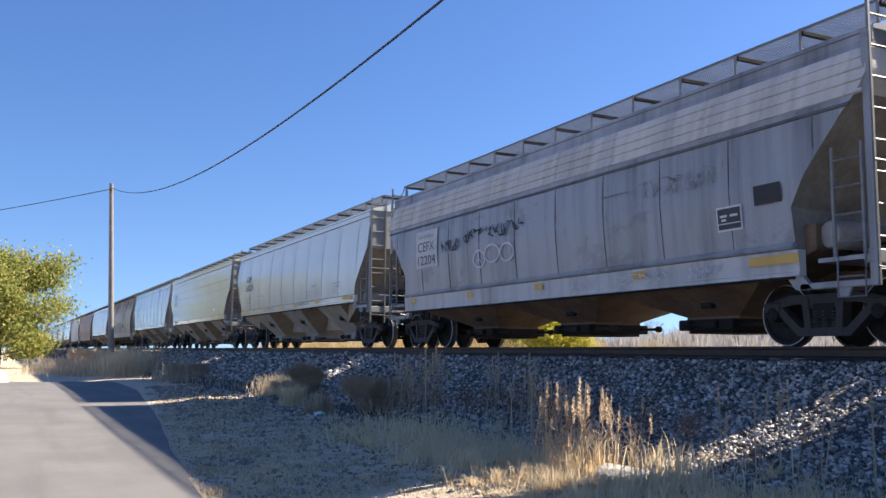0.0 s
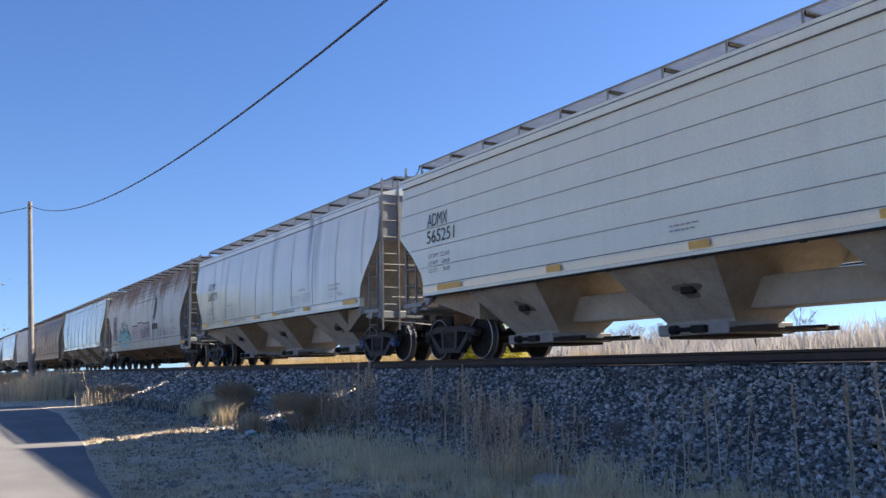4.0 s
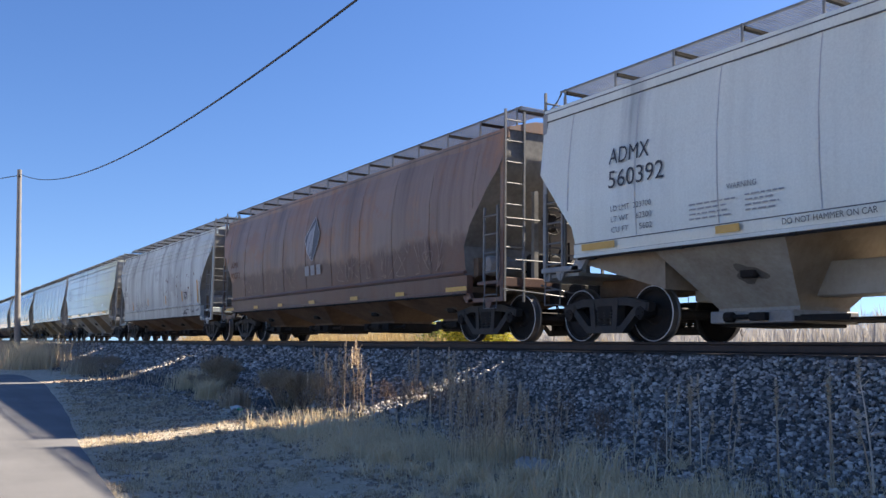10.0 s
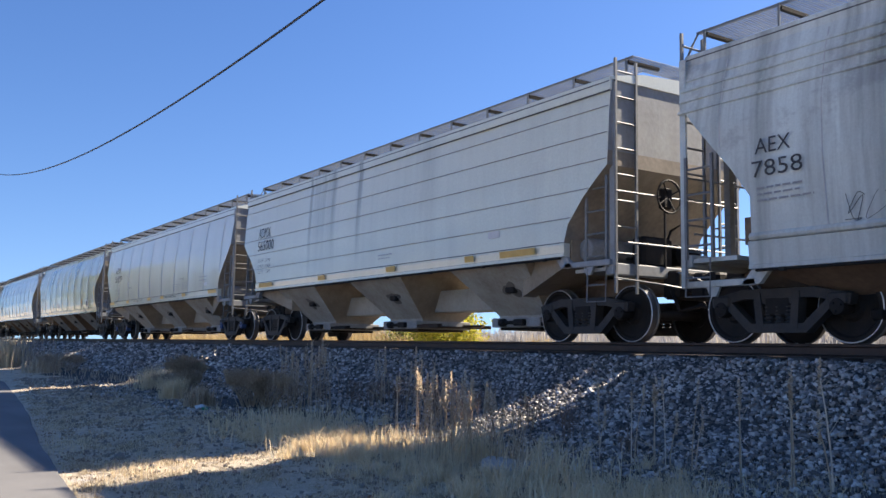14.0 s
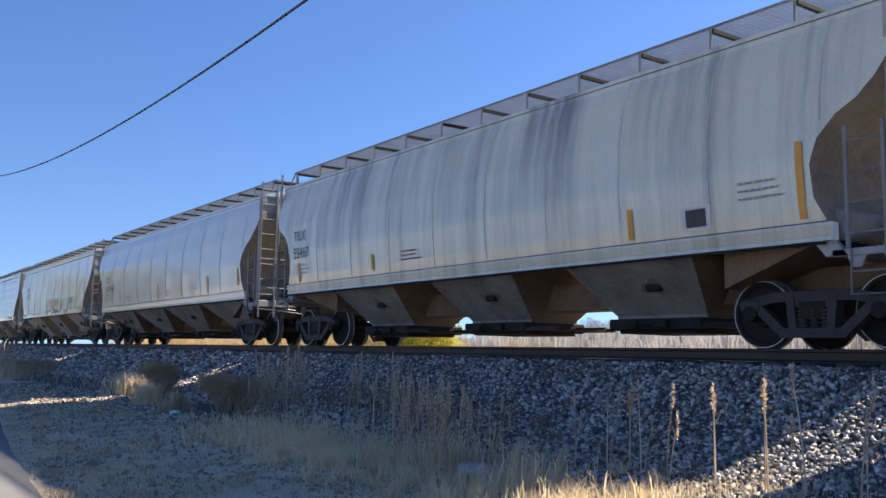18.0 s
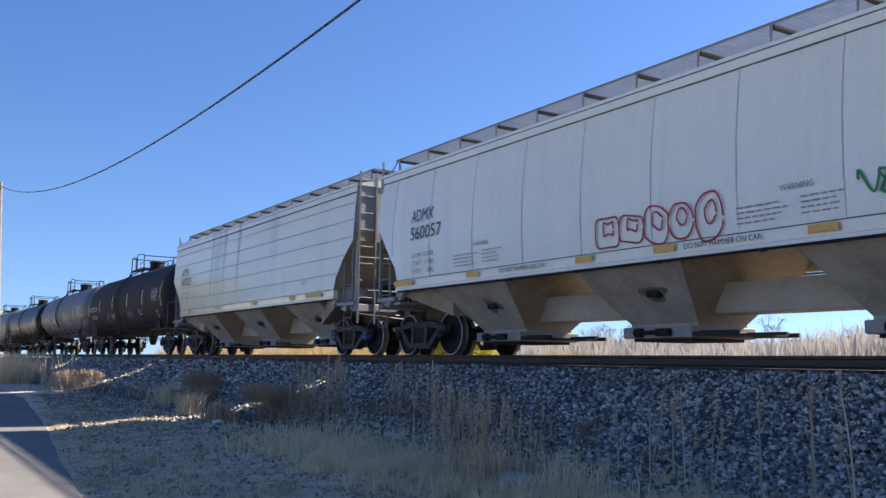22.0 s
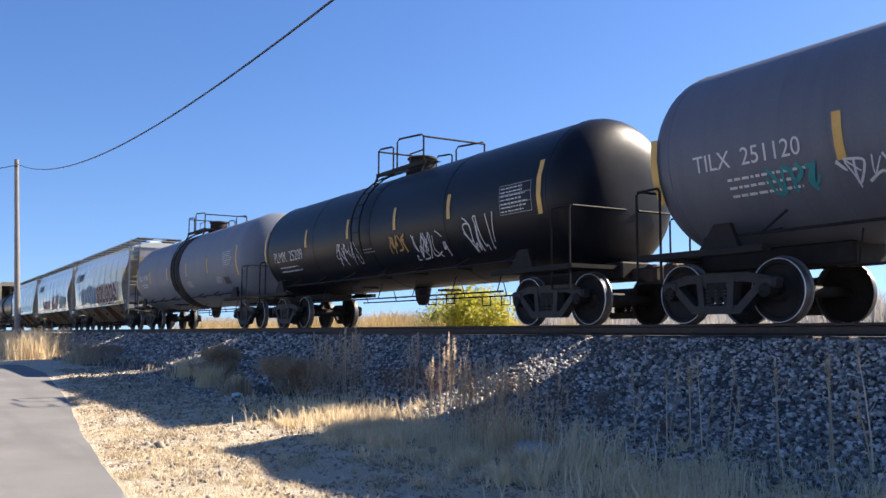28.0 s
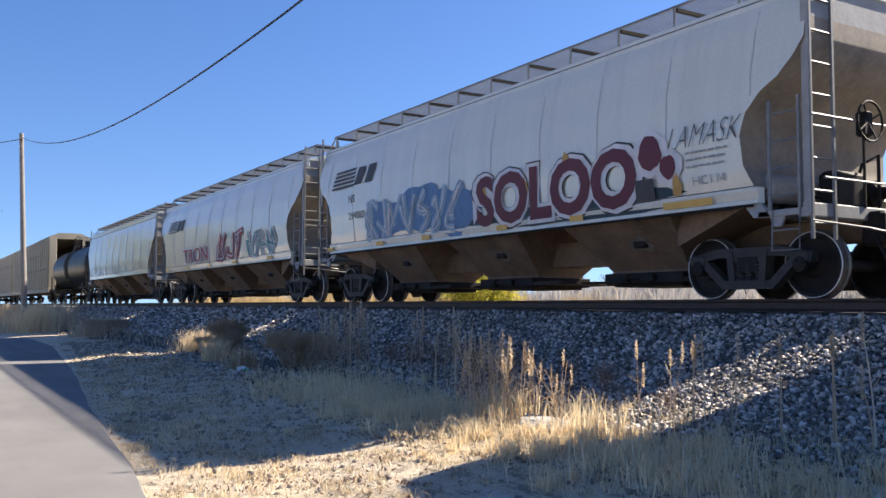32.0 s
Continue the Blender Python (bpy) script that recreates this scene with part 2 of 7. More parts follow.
M_GATE = simple("gate_paint", (0.36, 0.36, 0.35), (0.20, 0.18, 0.16), 3, 0.7, 0, 0.1)
M_BLUECAP = simple("blue_bearing_cap", (0.03, 0.07, 0.22), (0.05, 0.09, 0.2), 8, 0.5, 0, 0.05)

# ---- ground ----
def ground_height(x, y):
    """Lie of the land: road level, a slight rise to the bank, the far field above it."""
    z = np.interp(y, [-400, 2, 3, 4.5, 6.2, 7.2, 9.0, 13.6, 16.0, 26, 60, 3000], [0.03, 0.03, 0.08, 0.22, 0.27, 0.32, 0.55, 0.55, 0.5, 1.05, 1.25, 1.3])
    near = np.clip(1 - (np.abs(x + 20) / 70) ** 2, 0, 1) * (y < 8.5) * np.clip((y - 0.95 + 0.112 * x) / 0.5, 0, 1)
    return z + near * 0.03 * (np.sin(x * 1.7 + y) * np.sin(y * 2.3 - x * 0.4) + 0.6 * np.sin(x * 4.1) * np.sin(y * 5.3))


def soil():
    m, nt, bsdf = nodes_of("dry_ground")
    at = coords(nt)
    big, mid, fine = grain(nt, 0.35, at, 5), grain(nt, 2.6, at, 6, 0.7), grain(nt, 26, at, 4, 0.75)
    rough = grain(nt, 7.0, at, 8, 0.8)
    earth = mix(nt, (0.42, 0.35, 0.265), (0.80, 0.69, 0.52), ramp(nt, rough, 0.36, 0.60))
    straw = mix(nt, (0.80, 0.68, 0.49), (0.38, 0.31, 0.215), ramp(nt, maths(nt, "ADD", maths(nt, "MULTIPLY", fine, 0.5), maths(nt, "MULTIPLY", rough, 0.5)), 0.38, 0.60))
    col = mix(nt, earth, straw, ramp(nt, maths(nt, "ADD", maths(nt, "MULTIPLY", big, 0.5), maths(nt, "MULTIPLY", mid, 0.5)), 0.44, 0.58))
    dark = grain(nt, 3.2, coords(nt, (0.75, 1.3, 1.0), (7, 3, 0)), 8, 0.74)
    col = mix(nt, col, (0.15, 0.115, 0.085), maths(nt, "MULTIPLY", ramp(nt, dark, 0.55, 0.60), 0.7))
    col = mix(nt, col, (0.62, 0.59, 0.55), maths(nt, "MULTIPLY", ramp(nt, grain(nt, 1.1, coords(nt, (0.6, 1.4, 1.0), (3, 9, 0)), 8, 0.7), 0.60, 0.68), 0.8))
    nt.links.new(col, bsdf.inputs["Base Color"])
    bsdf.inputs["Roughness"].default_value = 0.95
    relief(nt, bsdf, maths(nt, "ADD", fine, maths(nt, "MULTIPLY", rough, 2.0)), 0.8, 0.07)
    return m


M_SOIL = soil()
xs = np.concatenate([-np.geomspace(3000, 62, 14), np.arange(-60, 12.1, 0.3), np.geomspace(14, 3000, 14)])
ys = np.concatenate([-np.geomspace(3000, 12, 12), np.arange(-10, 2, 1.0), np.arange(2, 9.3, 0.2), np.array([9.6, 11, 13.6, 14.5, 16, 18, 22, 26, 32, 42, 60]), np.geomspace(80, 3000, 12)])
gx, gy = np.meshgrid(xs, ys)
gz = ground_height(gx, gy)
nx = len(xs)
g = Build()
g.v = list(zip(gx.ravel().tolist(), gy.ravel().tolist(), gz.ravel().tolist()))
g.f = [(j * nx + i, j * nx + i + 1, (j + 1) * nx + i + 1, (j + 1) * nx + i) for j in range(len(ys) - 1) for i in range(nx - 1)]
g.m = [0] * len(g.f)
tagged(part("ground", g, M_SOIL, smooth=True), "dry autumn ground of bare dirt and straw-coloured grass", "ground", kind="structure")


def asphalt():
    m, nt, bsdf = nodes_of("asphalt")
    at = coords(nt)
    big, fine = grain(nt, 0.5, at, 5), grain(nt, 70, at, 3, 0.8)
    col = mix(nt, (0.128, 0.124, 0.12), (0.172, 0.166, 0.16), ramp(nt, big, 0.35, 0.65))
    track = grain(nt, 1.0, coords(nt, (0.12, 1.6, 1.0), (2, 5, 0)), 5, 0.6)
    col = mix(nt, col, (0.095, 0.092, 0.09), maths(nt, "MULTIPLY", ramp(nt, track, 0.52, 0.68), 0.5))
    col = mix(nt, col, (0.26, 0.25, 0.24), maths(nt, "MULTIPLY", ramp(nt, fine, 0.55, 0.75), 0.6))
    nt.links.new(col, bsdf.inputs["Base Color"])
    bsdf.inputs["Roughness"].default_value = 0.9
    relief(nt, bsdf, fine, 0.35, 0.01)
    return m


def road_edge(x):
    """The road's edge on the track's side; it bends away at its far end."""
    y = 0.88 - 0.112 * x + 0.03 * math.sin(x * 0.55) + 0.012 * math.sin(x * 1.9) + 0.008 * math.sin(x * 5.3)
    return y


road = Build()
top, out = [], []
for i in range(0, 150):
    x = 20 - i * 0.5
    e = road_edge(x)
    if x < -38:
        e -= (-(x + 38)) ** 2 * 0.10
    top.append((x, e))
for (x0, e0), (x1, e1) in zip(top, top[1:]):
    if e1 < -9:
        break
    z0, z1 = [float(np.interp(e, [2, 3, 4.5, 6.2], [0.065, 0.09, 0.20, 0.25])) for e in (e0, e1)]
    road.add([(x0, -9.5, 0.065), (x0, e0 - 0.03, max(z0, 0.065)), (x0, e0, z0 - 0.04), (x1, -9.5, 0.065), (x1, e1 - 0.03, max(z1, 0.065)), (x1, e1, z1 - 0.04)], [(0, 3, 4, 1), (1, 4, 5, 2)])
tagged(part("road", road, asphalt()), "grey worn asphalt road with a ragged edge", "road", kind="structure")

drive = Build()
drive.box(-70, -39, -16, 0.5, 0.02, 0.085, bevel=0.02)
tagged(part("pavement", drive, simple("pale_concrete", (0.42, 0.40, 0.36), (0.5, 0.47, 0.42), 1.2, 0.9, 0, 0.1)), "pale concrete driveway beyond the asphalt", "driveway", kind="structure")

# ---- track ----
bed = Build()
prof = [(6.2, 0.26), (6.8, 0.38), (8.0, 0.68), (9.1, 1.14), (9.68, 1.43), (YC, 1.455), (13.0, 1.455), (13.35, 1.43), (15.6, 0.45)]
bx = np.concatenate([np.arange(-460, -60, 10), np.arange(-60, 8, 0.4), np.arange(10, 120, 10)])
rows = []
for x in bx:
    rows.append([(x, y + 0.10 * math.sin(x * 0.9 + k) * (k < 2), z + (0.03 * math.sin(x * 2.1 + k * 1.7) if 0 < k < 8 else 0)) for k, (y, z) in enumerate(prof)])
bed.loft(rows, closed=False, caps=False)


def ballast(name, gaps):
    m, nt, bsdf = nodes_of(name)
    at = coords(nt)
    soot = ramp(nt, grain(nt, 0.8, at, 5), 0.45, 0.72)
    if gaps:
        # bed near black: shade in the crevices between stones is put into its colour
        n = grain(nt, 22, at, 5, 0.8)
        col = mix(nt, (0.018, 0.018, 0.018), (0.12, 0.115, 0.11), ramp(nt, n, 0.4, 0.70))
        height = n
    else:
        isl = nt.nodes.new("ShaderNodeNewGeometry").outputs["Random Per Island"]
        tone = maths(nt, "POWER", isl, 1.9)
        col = mix(nt, (0.085, 0.08, 0.077), (0.86, 0.79, 0.71), tone)
        col = mix(nt, col, (0.30, 0.24, 0.19), maths(nt, "MULTIPLY", ramp(nt, maths(nt, "FRACT", maths(nt, "MULTIPLY", isl, 37.0)), 0.72, 0.95), 0.55))
        col = mix(nt, col, (0.07, 0.066, 0.062), maths(nt, "MULTIPLY", soot, 0.28))
        height = grain(nt, 45, at, 4, 0.7)
        col = mix(nt, col, (0.05, 0.05, 0.05), maths(nt, "MULTIPLY", ramp(nt, height, 0.55, 0.75), 0.5))
    nt.links.new(col, bsdf.inputs["Base Color"])
    bsdf.inputs["Roughness"].default_value = 0.88
    relief(nt, bsdf, height, 0.6, 0.03)
    return m


M_BALLAST, M_GAPS = ballast("ballast", False), ballast("ballast_gap_shade", True)
trackbed = tagged(part("track_bed", bed, M_GAPS, smooth=True), "sloping bank of grey crushed-stone ballast under the track", "ballast", kind="structure")


def rail_profile(x, y):
    s = [(-0.07, 0), (0.07, 0), (0.07, 0.012), (0.012, 0.035), (0.010, 0.125), (0.036, 0.14), (0.036, 0.168), (0.028, 0.176), (-0.028, 0.176), (-0.036, 0.168), (-0.036, 0.14), (-0.010, 0.125), (-0.012, 0.035), (-0.07, 0.012)]
    return [(x, y + a, RAIL - 0.176 + b) for a, b in s]


for side in (-1, 1):
    r = Build()
    r.loft([rail_profile(x, YC + side * GAUGE) for x in (-460, -200, -60, 0, 120)])
    tagged(part("rail", r, simple("rail_steel", (0.05, 0.035, 0.03), (0.085, 0.056, 0.042), 6, 0.6, 0.5, 0.1)), "rust-brown steel rail on wooden ties", "rail", "rails", "structure")
tie = Build()
tie.box(-0.115, 0.115, -1.3, 1.3, -0.17, 0, bevel=0.012)
tie_mesh = tie.mesh("tie", [simple("creosoted_wood", (0.05, 0.04, 0.035), (0.11, 0.09, 0.075), 9, 0.85, 0, 0.3, rand=0.3)])
for i in range(130):
    part("tie", tie_mesh, [], trackbed, at=pose(4 - i * 0.5, YC + random.uniform(-0.04, 0.04), RAIL - 0.18, 0, 0, random.uniform(-1, 1)))

# ---- the train ----
def sideframe_mesh():
    """Cast truck side frame in its own plane (x along, z up from the axle line)."""
    b = Build()
    w0, w1 = -0.07, 0.07
    count = iter(range(99))

    def bar(pts, t):
        for (x0, z0), (x1, z1) in zip(pts, pts[1:]):
            k = next(count) * 0.0025
            d = Vector((x1 - x0, z1 - z0)).normalized()
            n = Vector((-d.y, d.x)) * t / 2
            e = d * t * 0.25
            q = [(x0 - e.x + n.x, z0 - e.y + n.y), (x1 + e.x + n.x, z1 + e.y + n.y), (x1 + e.x - n.x, z1 + e.y - n.y), (x0 - e.x - n.x, z0 - e.y - n.y)]
            b.loft([[(x, w0 - k, z) for x, z in q], [(x, w1 + k, z) for x, z in q]])
    bar([(-1.03, 0.10), (-0.55, 0.20), (0.55, 0.20), (1.03, 0.10)], 0.13)
    bar([(-0.80, 0.08), (-0.42, -0.26), (0.42, -0.26), (0.80, 0.08)], 0.12)
    bar([(-0.30, 0.2), (-0.26, -0.24)], 0.11)
    bar([(0.30, 0.2), (0.26, -0.24)], 0.11)
    for s in (-1, 1):
        b.box(s * 0.889 - 0.15, s * 0.889 + 0.15, w0 - 0.031, w1 + 0.031, 0.02, 0.19, bevel=0.03)
    b.box(-0.26, 0.26, w0 + 0.01, w1 + 0.04, 0.06, 0.16, bevel=0.01)
    return b.mesh("side_frame", [M_CAST])


def spring_mesh():
    b = Build()
    b.disc((0, 0, -0.20), (0, 0, 1), [(0.05 * k + d, r) for k in range(5) for d, r in ((0, 0.052), (0.012, 0.075), (0.026, 0.075), (0.038, 0.052))], 10)
    return b.mesh("spring", [M_CAST])


def wheelset_mesh(cap):
    b = Build()
    b.disc((0, -0.95, 0), (0, 1, 0), [(0, 0.075), (0.3, 0.085), (1.6, 0.085), (1.9, 0.075)], 12, 1)
    for s in (-1, 1):
        y = s * 0.735
        b.disc((0, y, 0), (0, s, 0), [(-0.075, 0.485), (-0.05, 0.488), (-0.04, 0.462), (0.06, WHEEL - 0.004)], 40, 3, False)
        b.disc((0, y, 0), (0, s, 0), [(0.052, WHEEL - 0.004), (0.066, WHEEL - 0.005), (0.069, 0.440), (0.062, 0.438)], 40, 0, False)
        b.disc((0, y, 0), (0, s, 0), [(0.02, 0.440), (0.0615, 0.4385), (0.066, 0.39), (0.03, 0.36), (0.0, 0.2), (0.07, 0.14), (0.07, 0.09)], 40, 1)
        b.disc((0, s * 0.93, 0), (0, s, 0), [(0, 0.11), (0.13, 0.115), (0.16, 0.10), (0.165, 0.05)], 16, 2)
        for k in range(3):
            a = 2 * math.pi * k / 3
            b.disc((0.06 * math.cos(a), s * 1.09, 0.06 * math.sin(a)), (0, s, 0), [(0, 0.018), (0.02, 0.016)], 6, 1)
    return b.mesh("wheel_set", [M_TREAD, M_STEEL, cap, M_ROLL], smooth=True)


def bolster_mesh():
    b = Build()
    b.box(-0.2, 0.2, -1.05, 1.05, -0.1, 0.16, bevel=0.03)
    b.disc((0, 0, 0.14), (0, 0, 1), [(0, 0.24), (0.12, 0.22)], 16)
    b.box(-0.75, -0.45, -0.6, 0.6, 0.0, 0.1, bevel=0.02)
    b.box(0.45, 0.75, -0.6, 0.6, 0.0, 0.1, bevel=0.02)
    return b.mesh("truck", [M_STEEL])


FRAME, SPRING, BOLSTER = sideframe_mesh(), spring_mesh(), bolster_mesh()
WHEELS = {False: wheelset_mesh(M_STEEL), True: wheelset_mesh(M_BLUECAP)}
ROLLING = []


def truck(car, x, blue=False):
    t = part("truck", BOLSTER, [], car, "cast steel truck with two wheel sets", at=pose(x, 0, WHEEL))
    for s in (-1, 1):
        part("side_frame", FRAME, [], t, at=pose(0, s * 0.98, 0))
        for x1 in (-0.16, 0.0, 0.16):
            part("spring", SPRING, [], t, at=pose(x1, s * 0.98, 0))
        ROLLING.append((part("wheel_set", WHEELS[blue], [], t, "wheels with bright worn rims", at=pose(s * 0.889, 0, 0)), s))


def ladder(b, p0, across, height, rungs, r=0.016, slot=0):
    """Two stiles and rungs: foot at p0, the second stile at p0 + across."""
    p, a = Vector(p0), Vector(across)
    up = Vector((0, 0, height))
    for q in (p, p + a):
        b.box(q.x - 0.02, q.x + 0.02, q.y - 0.02, q.y + 0.02, q.z, q.z + height, slot)
    for i in range(rungs):
        h = up * ((i + 0.5) / rungs)
        b.tube([p + h - a * 0.04, p + a * 1.04 + h], r, 6, slot)


def interp(table, z):
    zs = [a for a, _ in table]
    return float(np.interp(z, zs, [c for _, c in table]))


# half width against height, and how far the end is cut in, for the kinds of body
WIDTH = {
    "seamed": [(1.38, 1.575), (1.6, 1.59), (2.2, 1.62), (2.9, 1.60), (3.6, 1.52), (4.12, 1.42)],
    "banded": [(1.38, 1.58), (1.6, 1.60), (2.6, 1.61), (3.6, 1.56), (4.15, 1.50)],
    "low": [(0.95, 1.50), (1.35, 1.53), (1.8, 1.58), (2.3, 1.62), (3.0, 1.61), (3.6, 1.50), (4.12, 1.33)],
    "round": [(1.27, 1.50), (1.7, 1.57), (2.3, 1.63), (3.0, 1.61), (3.7, 1.47), (4.12, 1.30)],
}
CUT = {
    "seamed": [(1.38, 1.02), (1.6, 0.98), (1.9, 0.90), (2.95, 0.0), (4.2, 0.0)],
    "banded": [(1.38, 1.10), (1.6, 1.02), (1.9, 0.92), (2.3, 0.55), (2.75, 0.0), (4.2, 0.0)],
    "low": [(0.95, 1.0), (1.35, 1.20), (1.9, 1.22), (2.3, 0.95), (3.25, 0.12), (3.5, 0.0), (4.2, 0.0)],
    "round": [(1.27, 0.55), (1.5, 0.80), (1.8, 0.95), (2.2, 0.97), (2.5, 0.86), (2.75, 0.62), (2.9, 0.35), (3.1, 0.15), (3.35, 0.0), (4.2, 0.0)],
}
ROOF, WALKWAY = 4.36, 4.58
OVERHANG = {"seamed": 1.08, "banded": 1.18, "low": 1.20, "round": 1.36}
# spacing of the bays, half length of a bay at its top and at its gate, height of the sill between them
BAYS = {"seamed": (4.30, 1.20, 0.72, 0.64), "banded": (4.30, 1.20, 0.72, 0.64), "low": (3.92, 1.92, 0.62, 0.0), "round": (3.95, 1.30, 0.90, 0.64)}


def grating(b, x0, x1, y0, y1, z):
    """A walkway of thin bars that lets the sky through."""
    n = max(int((x1 - x0) / 0.10), 1)
    for i in range(n + 1):
        x = x0 + (x1 - x0) * i / n
        b.box(x - 0.005, x + 0.005, y0, y1, z - 0.008, z)
    m = max(int(round((y1 - y0) / 0.060)), 1)
    for i in range(m + 1):
        y = y0 + (y1 - y0) * i / m
        b.box(x0, x1, y - 0.004, y + 0.004, z - 0.016, z)


SEAM = {}


def hopper_car(front, rear, kind, mat, under, bays=3, brake=True, label="", sill_deep=0.22, chord=None, blue=False, seams=10, hatch=True):
    """A covered hopper from its parts; x runs along the car, y = -1.6 is the side by the road."""
    length, mid = front - rear, (front + rear) / 2
    h = length / 2
    car = tagged(new("hopper_car"), label, "railcar", "cars of the freight train")
    car.matrix_basis = pose(mid, YC, RAIL)
    wt, ct = WIDTH[kind], CUT[kind]
    z0, z1 = wt[0][0] + sill_deep - 0.02, wt[-1][0]
    deep = BAYS[kind][3] > 0
    # body shell: rings of one height each
    b = Build()
    levels = sorted({z0, *[z for z, _ in wt + ct if z0 < z < z1], *np.linspace(z0, z1, 12).tolist(), z1})
    cols = 8 * seams + 1
    rings = []

    def dish(x, z):
        """Sheets sag in a little between the seams."""
        if kind == "banded":
            return 0.003 * math.sin(x * 2.1 + z * 3)
        f = ((x + h) * seams / length - 0.5) % 1.0
        k = min(max((z - z0) / 0.5, 0), 1) * min(max((z1 - z) / 0.6, 0), 1)
        return 0.016 * k * (1 - (2 * f - 1) ** 2) + 0.003 * math.sin(x * 3.7 + z * 2)
    for z in levels:
        w, e = interp(wt, z), h - interp(ct, z)
        xsr = np.linspace(-e, e, cols)
        rings.append([(x, -w + dish(x, z), z) for x in xsr] + [(x, w - dish(x, z), z) for x in xsr[::-1]])
    b.loft(rings)
    for i, z in enumerate(levels[:-1]):
        if z < (3.6 if kind == "round" else 2.92):
            for j in (cols - 1, 2 * cols - 1):
                b.m[i * 2 * cols + j] = 1
        else:
            for j in (cols - 1, 2 * cols - 1):
                b.m[i * 2 * cols + j] = 3
    if deep:
        del b.f[-2], b.m[-2]
    if chord:
        for i, z in enumerate(levels[:-1]):
            if 3.1 < z < 3.8:
                for j in range(2 * cols):
                    b.m[i * 2 * cols + j] = 2
    part("body", b, [mat, M_SLOPE if deep else M_UNDER_GREY, chord or mat, M_END if deep else M_UNDER_GREY], car, smooth=True)
    # roof
    r = Build()
    we = interp(wt, z1)
    rp = [(-we - 0.02, z1 - 0.03), (-we - 0.02, z1 + 0.02), (-we * 0.55, ROOF - 0.05), (0, ROOF), (we * 0.55, ROOF - 0.05), (we + 0.02, z1 + 0.02), (we + 0.02, z1 - 0.03)]
    r.loft([[(x, y, z) for y, z in rp] for x in np.linspace(-h - 0.03, h + 0.03, 3)])
    part("roof", r, mat, car)
    if hatch:
        t = Build()
        t.box(-h + 0.9, h - 0.9, -0.32, 0.32, ROOF - 0.04, ROOF + 0.16, bevel=0.04)
        part("hatch_cover", t, mat, car)
    # top chord, side sill
    for s in (-1, 1):
        c = Build()
        ya, yb = s * (we + 0.002), s * (we + 0.05)
        c.box(-h - 0.02, h + 0.02, min(ya, yb), max(ya, yb), z1 - 0.20, z1 + 0.02, bevel=0.012)
        part("top_chord", c, mat, car)
        # dark strips drawn in for the shading at the chord's lip
        for zc in (z1 - 0.205, z1 - 0.055):
            c = Build()
            ya, yb = s * (we + 0.03), s * (we + 0.056)
            c.box(-h, h, min(ya, yb), max(ya, yb), zc - 0.009, zc + 0.009)
            part("chord_shade_line", c, M_DARKSEAM, car)
        k = Build()
        ws, e = interp(wt, wt[0][0]), h - interp(ct, z0) + 0.02
        zz = wt[0][0]
        sec = [(ws - 0.10, zz + 0.03), (ws - 0.10, zz), (ws + 0.035, zz), (ws + 0.035, zz + 0.05), (ws + 0.02, zz + 0.06), (interp(wt, z0) + 0.015, z0 - 0.02), (interp(wt, z0) + 0.015, z0 + 0.02), (ws - 0.10, z0 + 0.02)]
        k.loft([[(x, s * y, z) for y, z in (sec if s > 0 else sec)] for x in (-e, e)])
        # stub sills that carry the ends
        for d in (-1, 1):
            ya, yb = sorted((s * (ws - 0.10), s * (ws - 0.02)))
            q = Build()
            # a plate that steps down from the sill, then a thin bar with a jacking eye
            xs_ = [d * (e - 0.30), d * (e - 0.02), d * (e + 0.16), d * (e - 0.12)]
            q.loft([[(x, y, z) for x, z in zip(xs_, (zz + 0.02, zz + 0.02, zz - 0.19, zz - 0.19))] for y in (ya, yb)])
            xa, xb = sorted((d * (e - 0.05), d * h))
            q.box(xa, xb, ya, yb, zz - 0.20, zz - 0.11, bevel=0.01)
            xc = d * (h - 0.5)
            q.loft([[(xc + a, y, zz + b_) for a, b_ in ((-0.12, -0.19), (0.12, -0.19), (0.05, -0.33), (-0.05, -0.33))] for y in (ya + 0.02, yb - 0.02)])
            part("stub_sill", q, M_END if deep else mat, car)
            q = Build()
            q.box(d * (h - 0.02) - 0.055, d * (h - 0.02) + 0.055, s * 1.47 - 0.018, s * 1.47 + 0.018, zz - 0.20, z1 - 0.06, bevel=0.006)
            part("corner_post", q, M_END if deep else mat, car)
        part("side_sill", k, chord or mat, car)
        c = Build()
        ya, yb = s * (interp(wt, z0) + 0.002), s * (interp(wt, z0) + 0.022)
        c.box(-e + 0.02, e - 0.02, min(ya, yb), max(ya, yb), z0 + 0.021, z0 + 0.035)
        part("sill_seam", c, M_DARKSEAM, car)
        if kind == "low":
            k = Build()
            yr = s * (interp(wt, z0) + 0.02)
            k.tube([(-e + 0.05, yr, z0 + 0.075), (e - 0.05, yr, z0 + 0.075)], 0.05, 8)
            part("sill_rail", k, mat, car, smooth=True)
        k = Build()
        k.tube([(-e + 0.1, s * (ws + 0.02), zz - 0.022), (-e * 0.3, s * (ws + 0.02), zz - 0.03), (e * 0.4, s * (ws + 0.02), zz - 0.02), (e - 0.1, s * (ws + 0.02), zz - 0.026)], 0.02)
        for x in np.linspace(-e + 0.5, e - 0.5, 8):
            k.box(x - 0.04, x + 0.04, s * (ws + 0.02) - 0.025, s * (ws + 0.02) + 0.025, zz - 0.05, zz - 0.002)
        part("brake_pipe", k, M_STEEL, car)
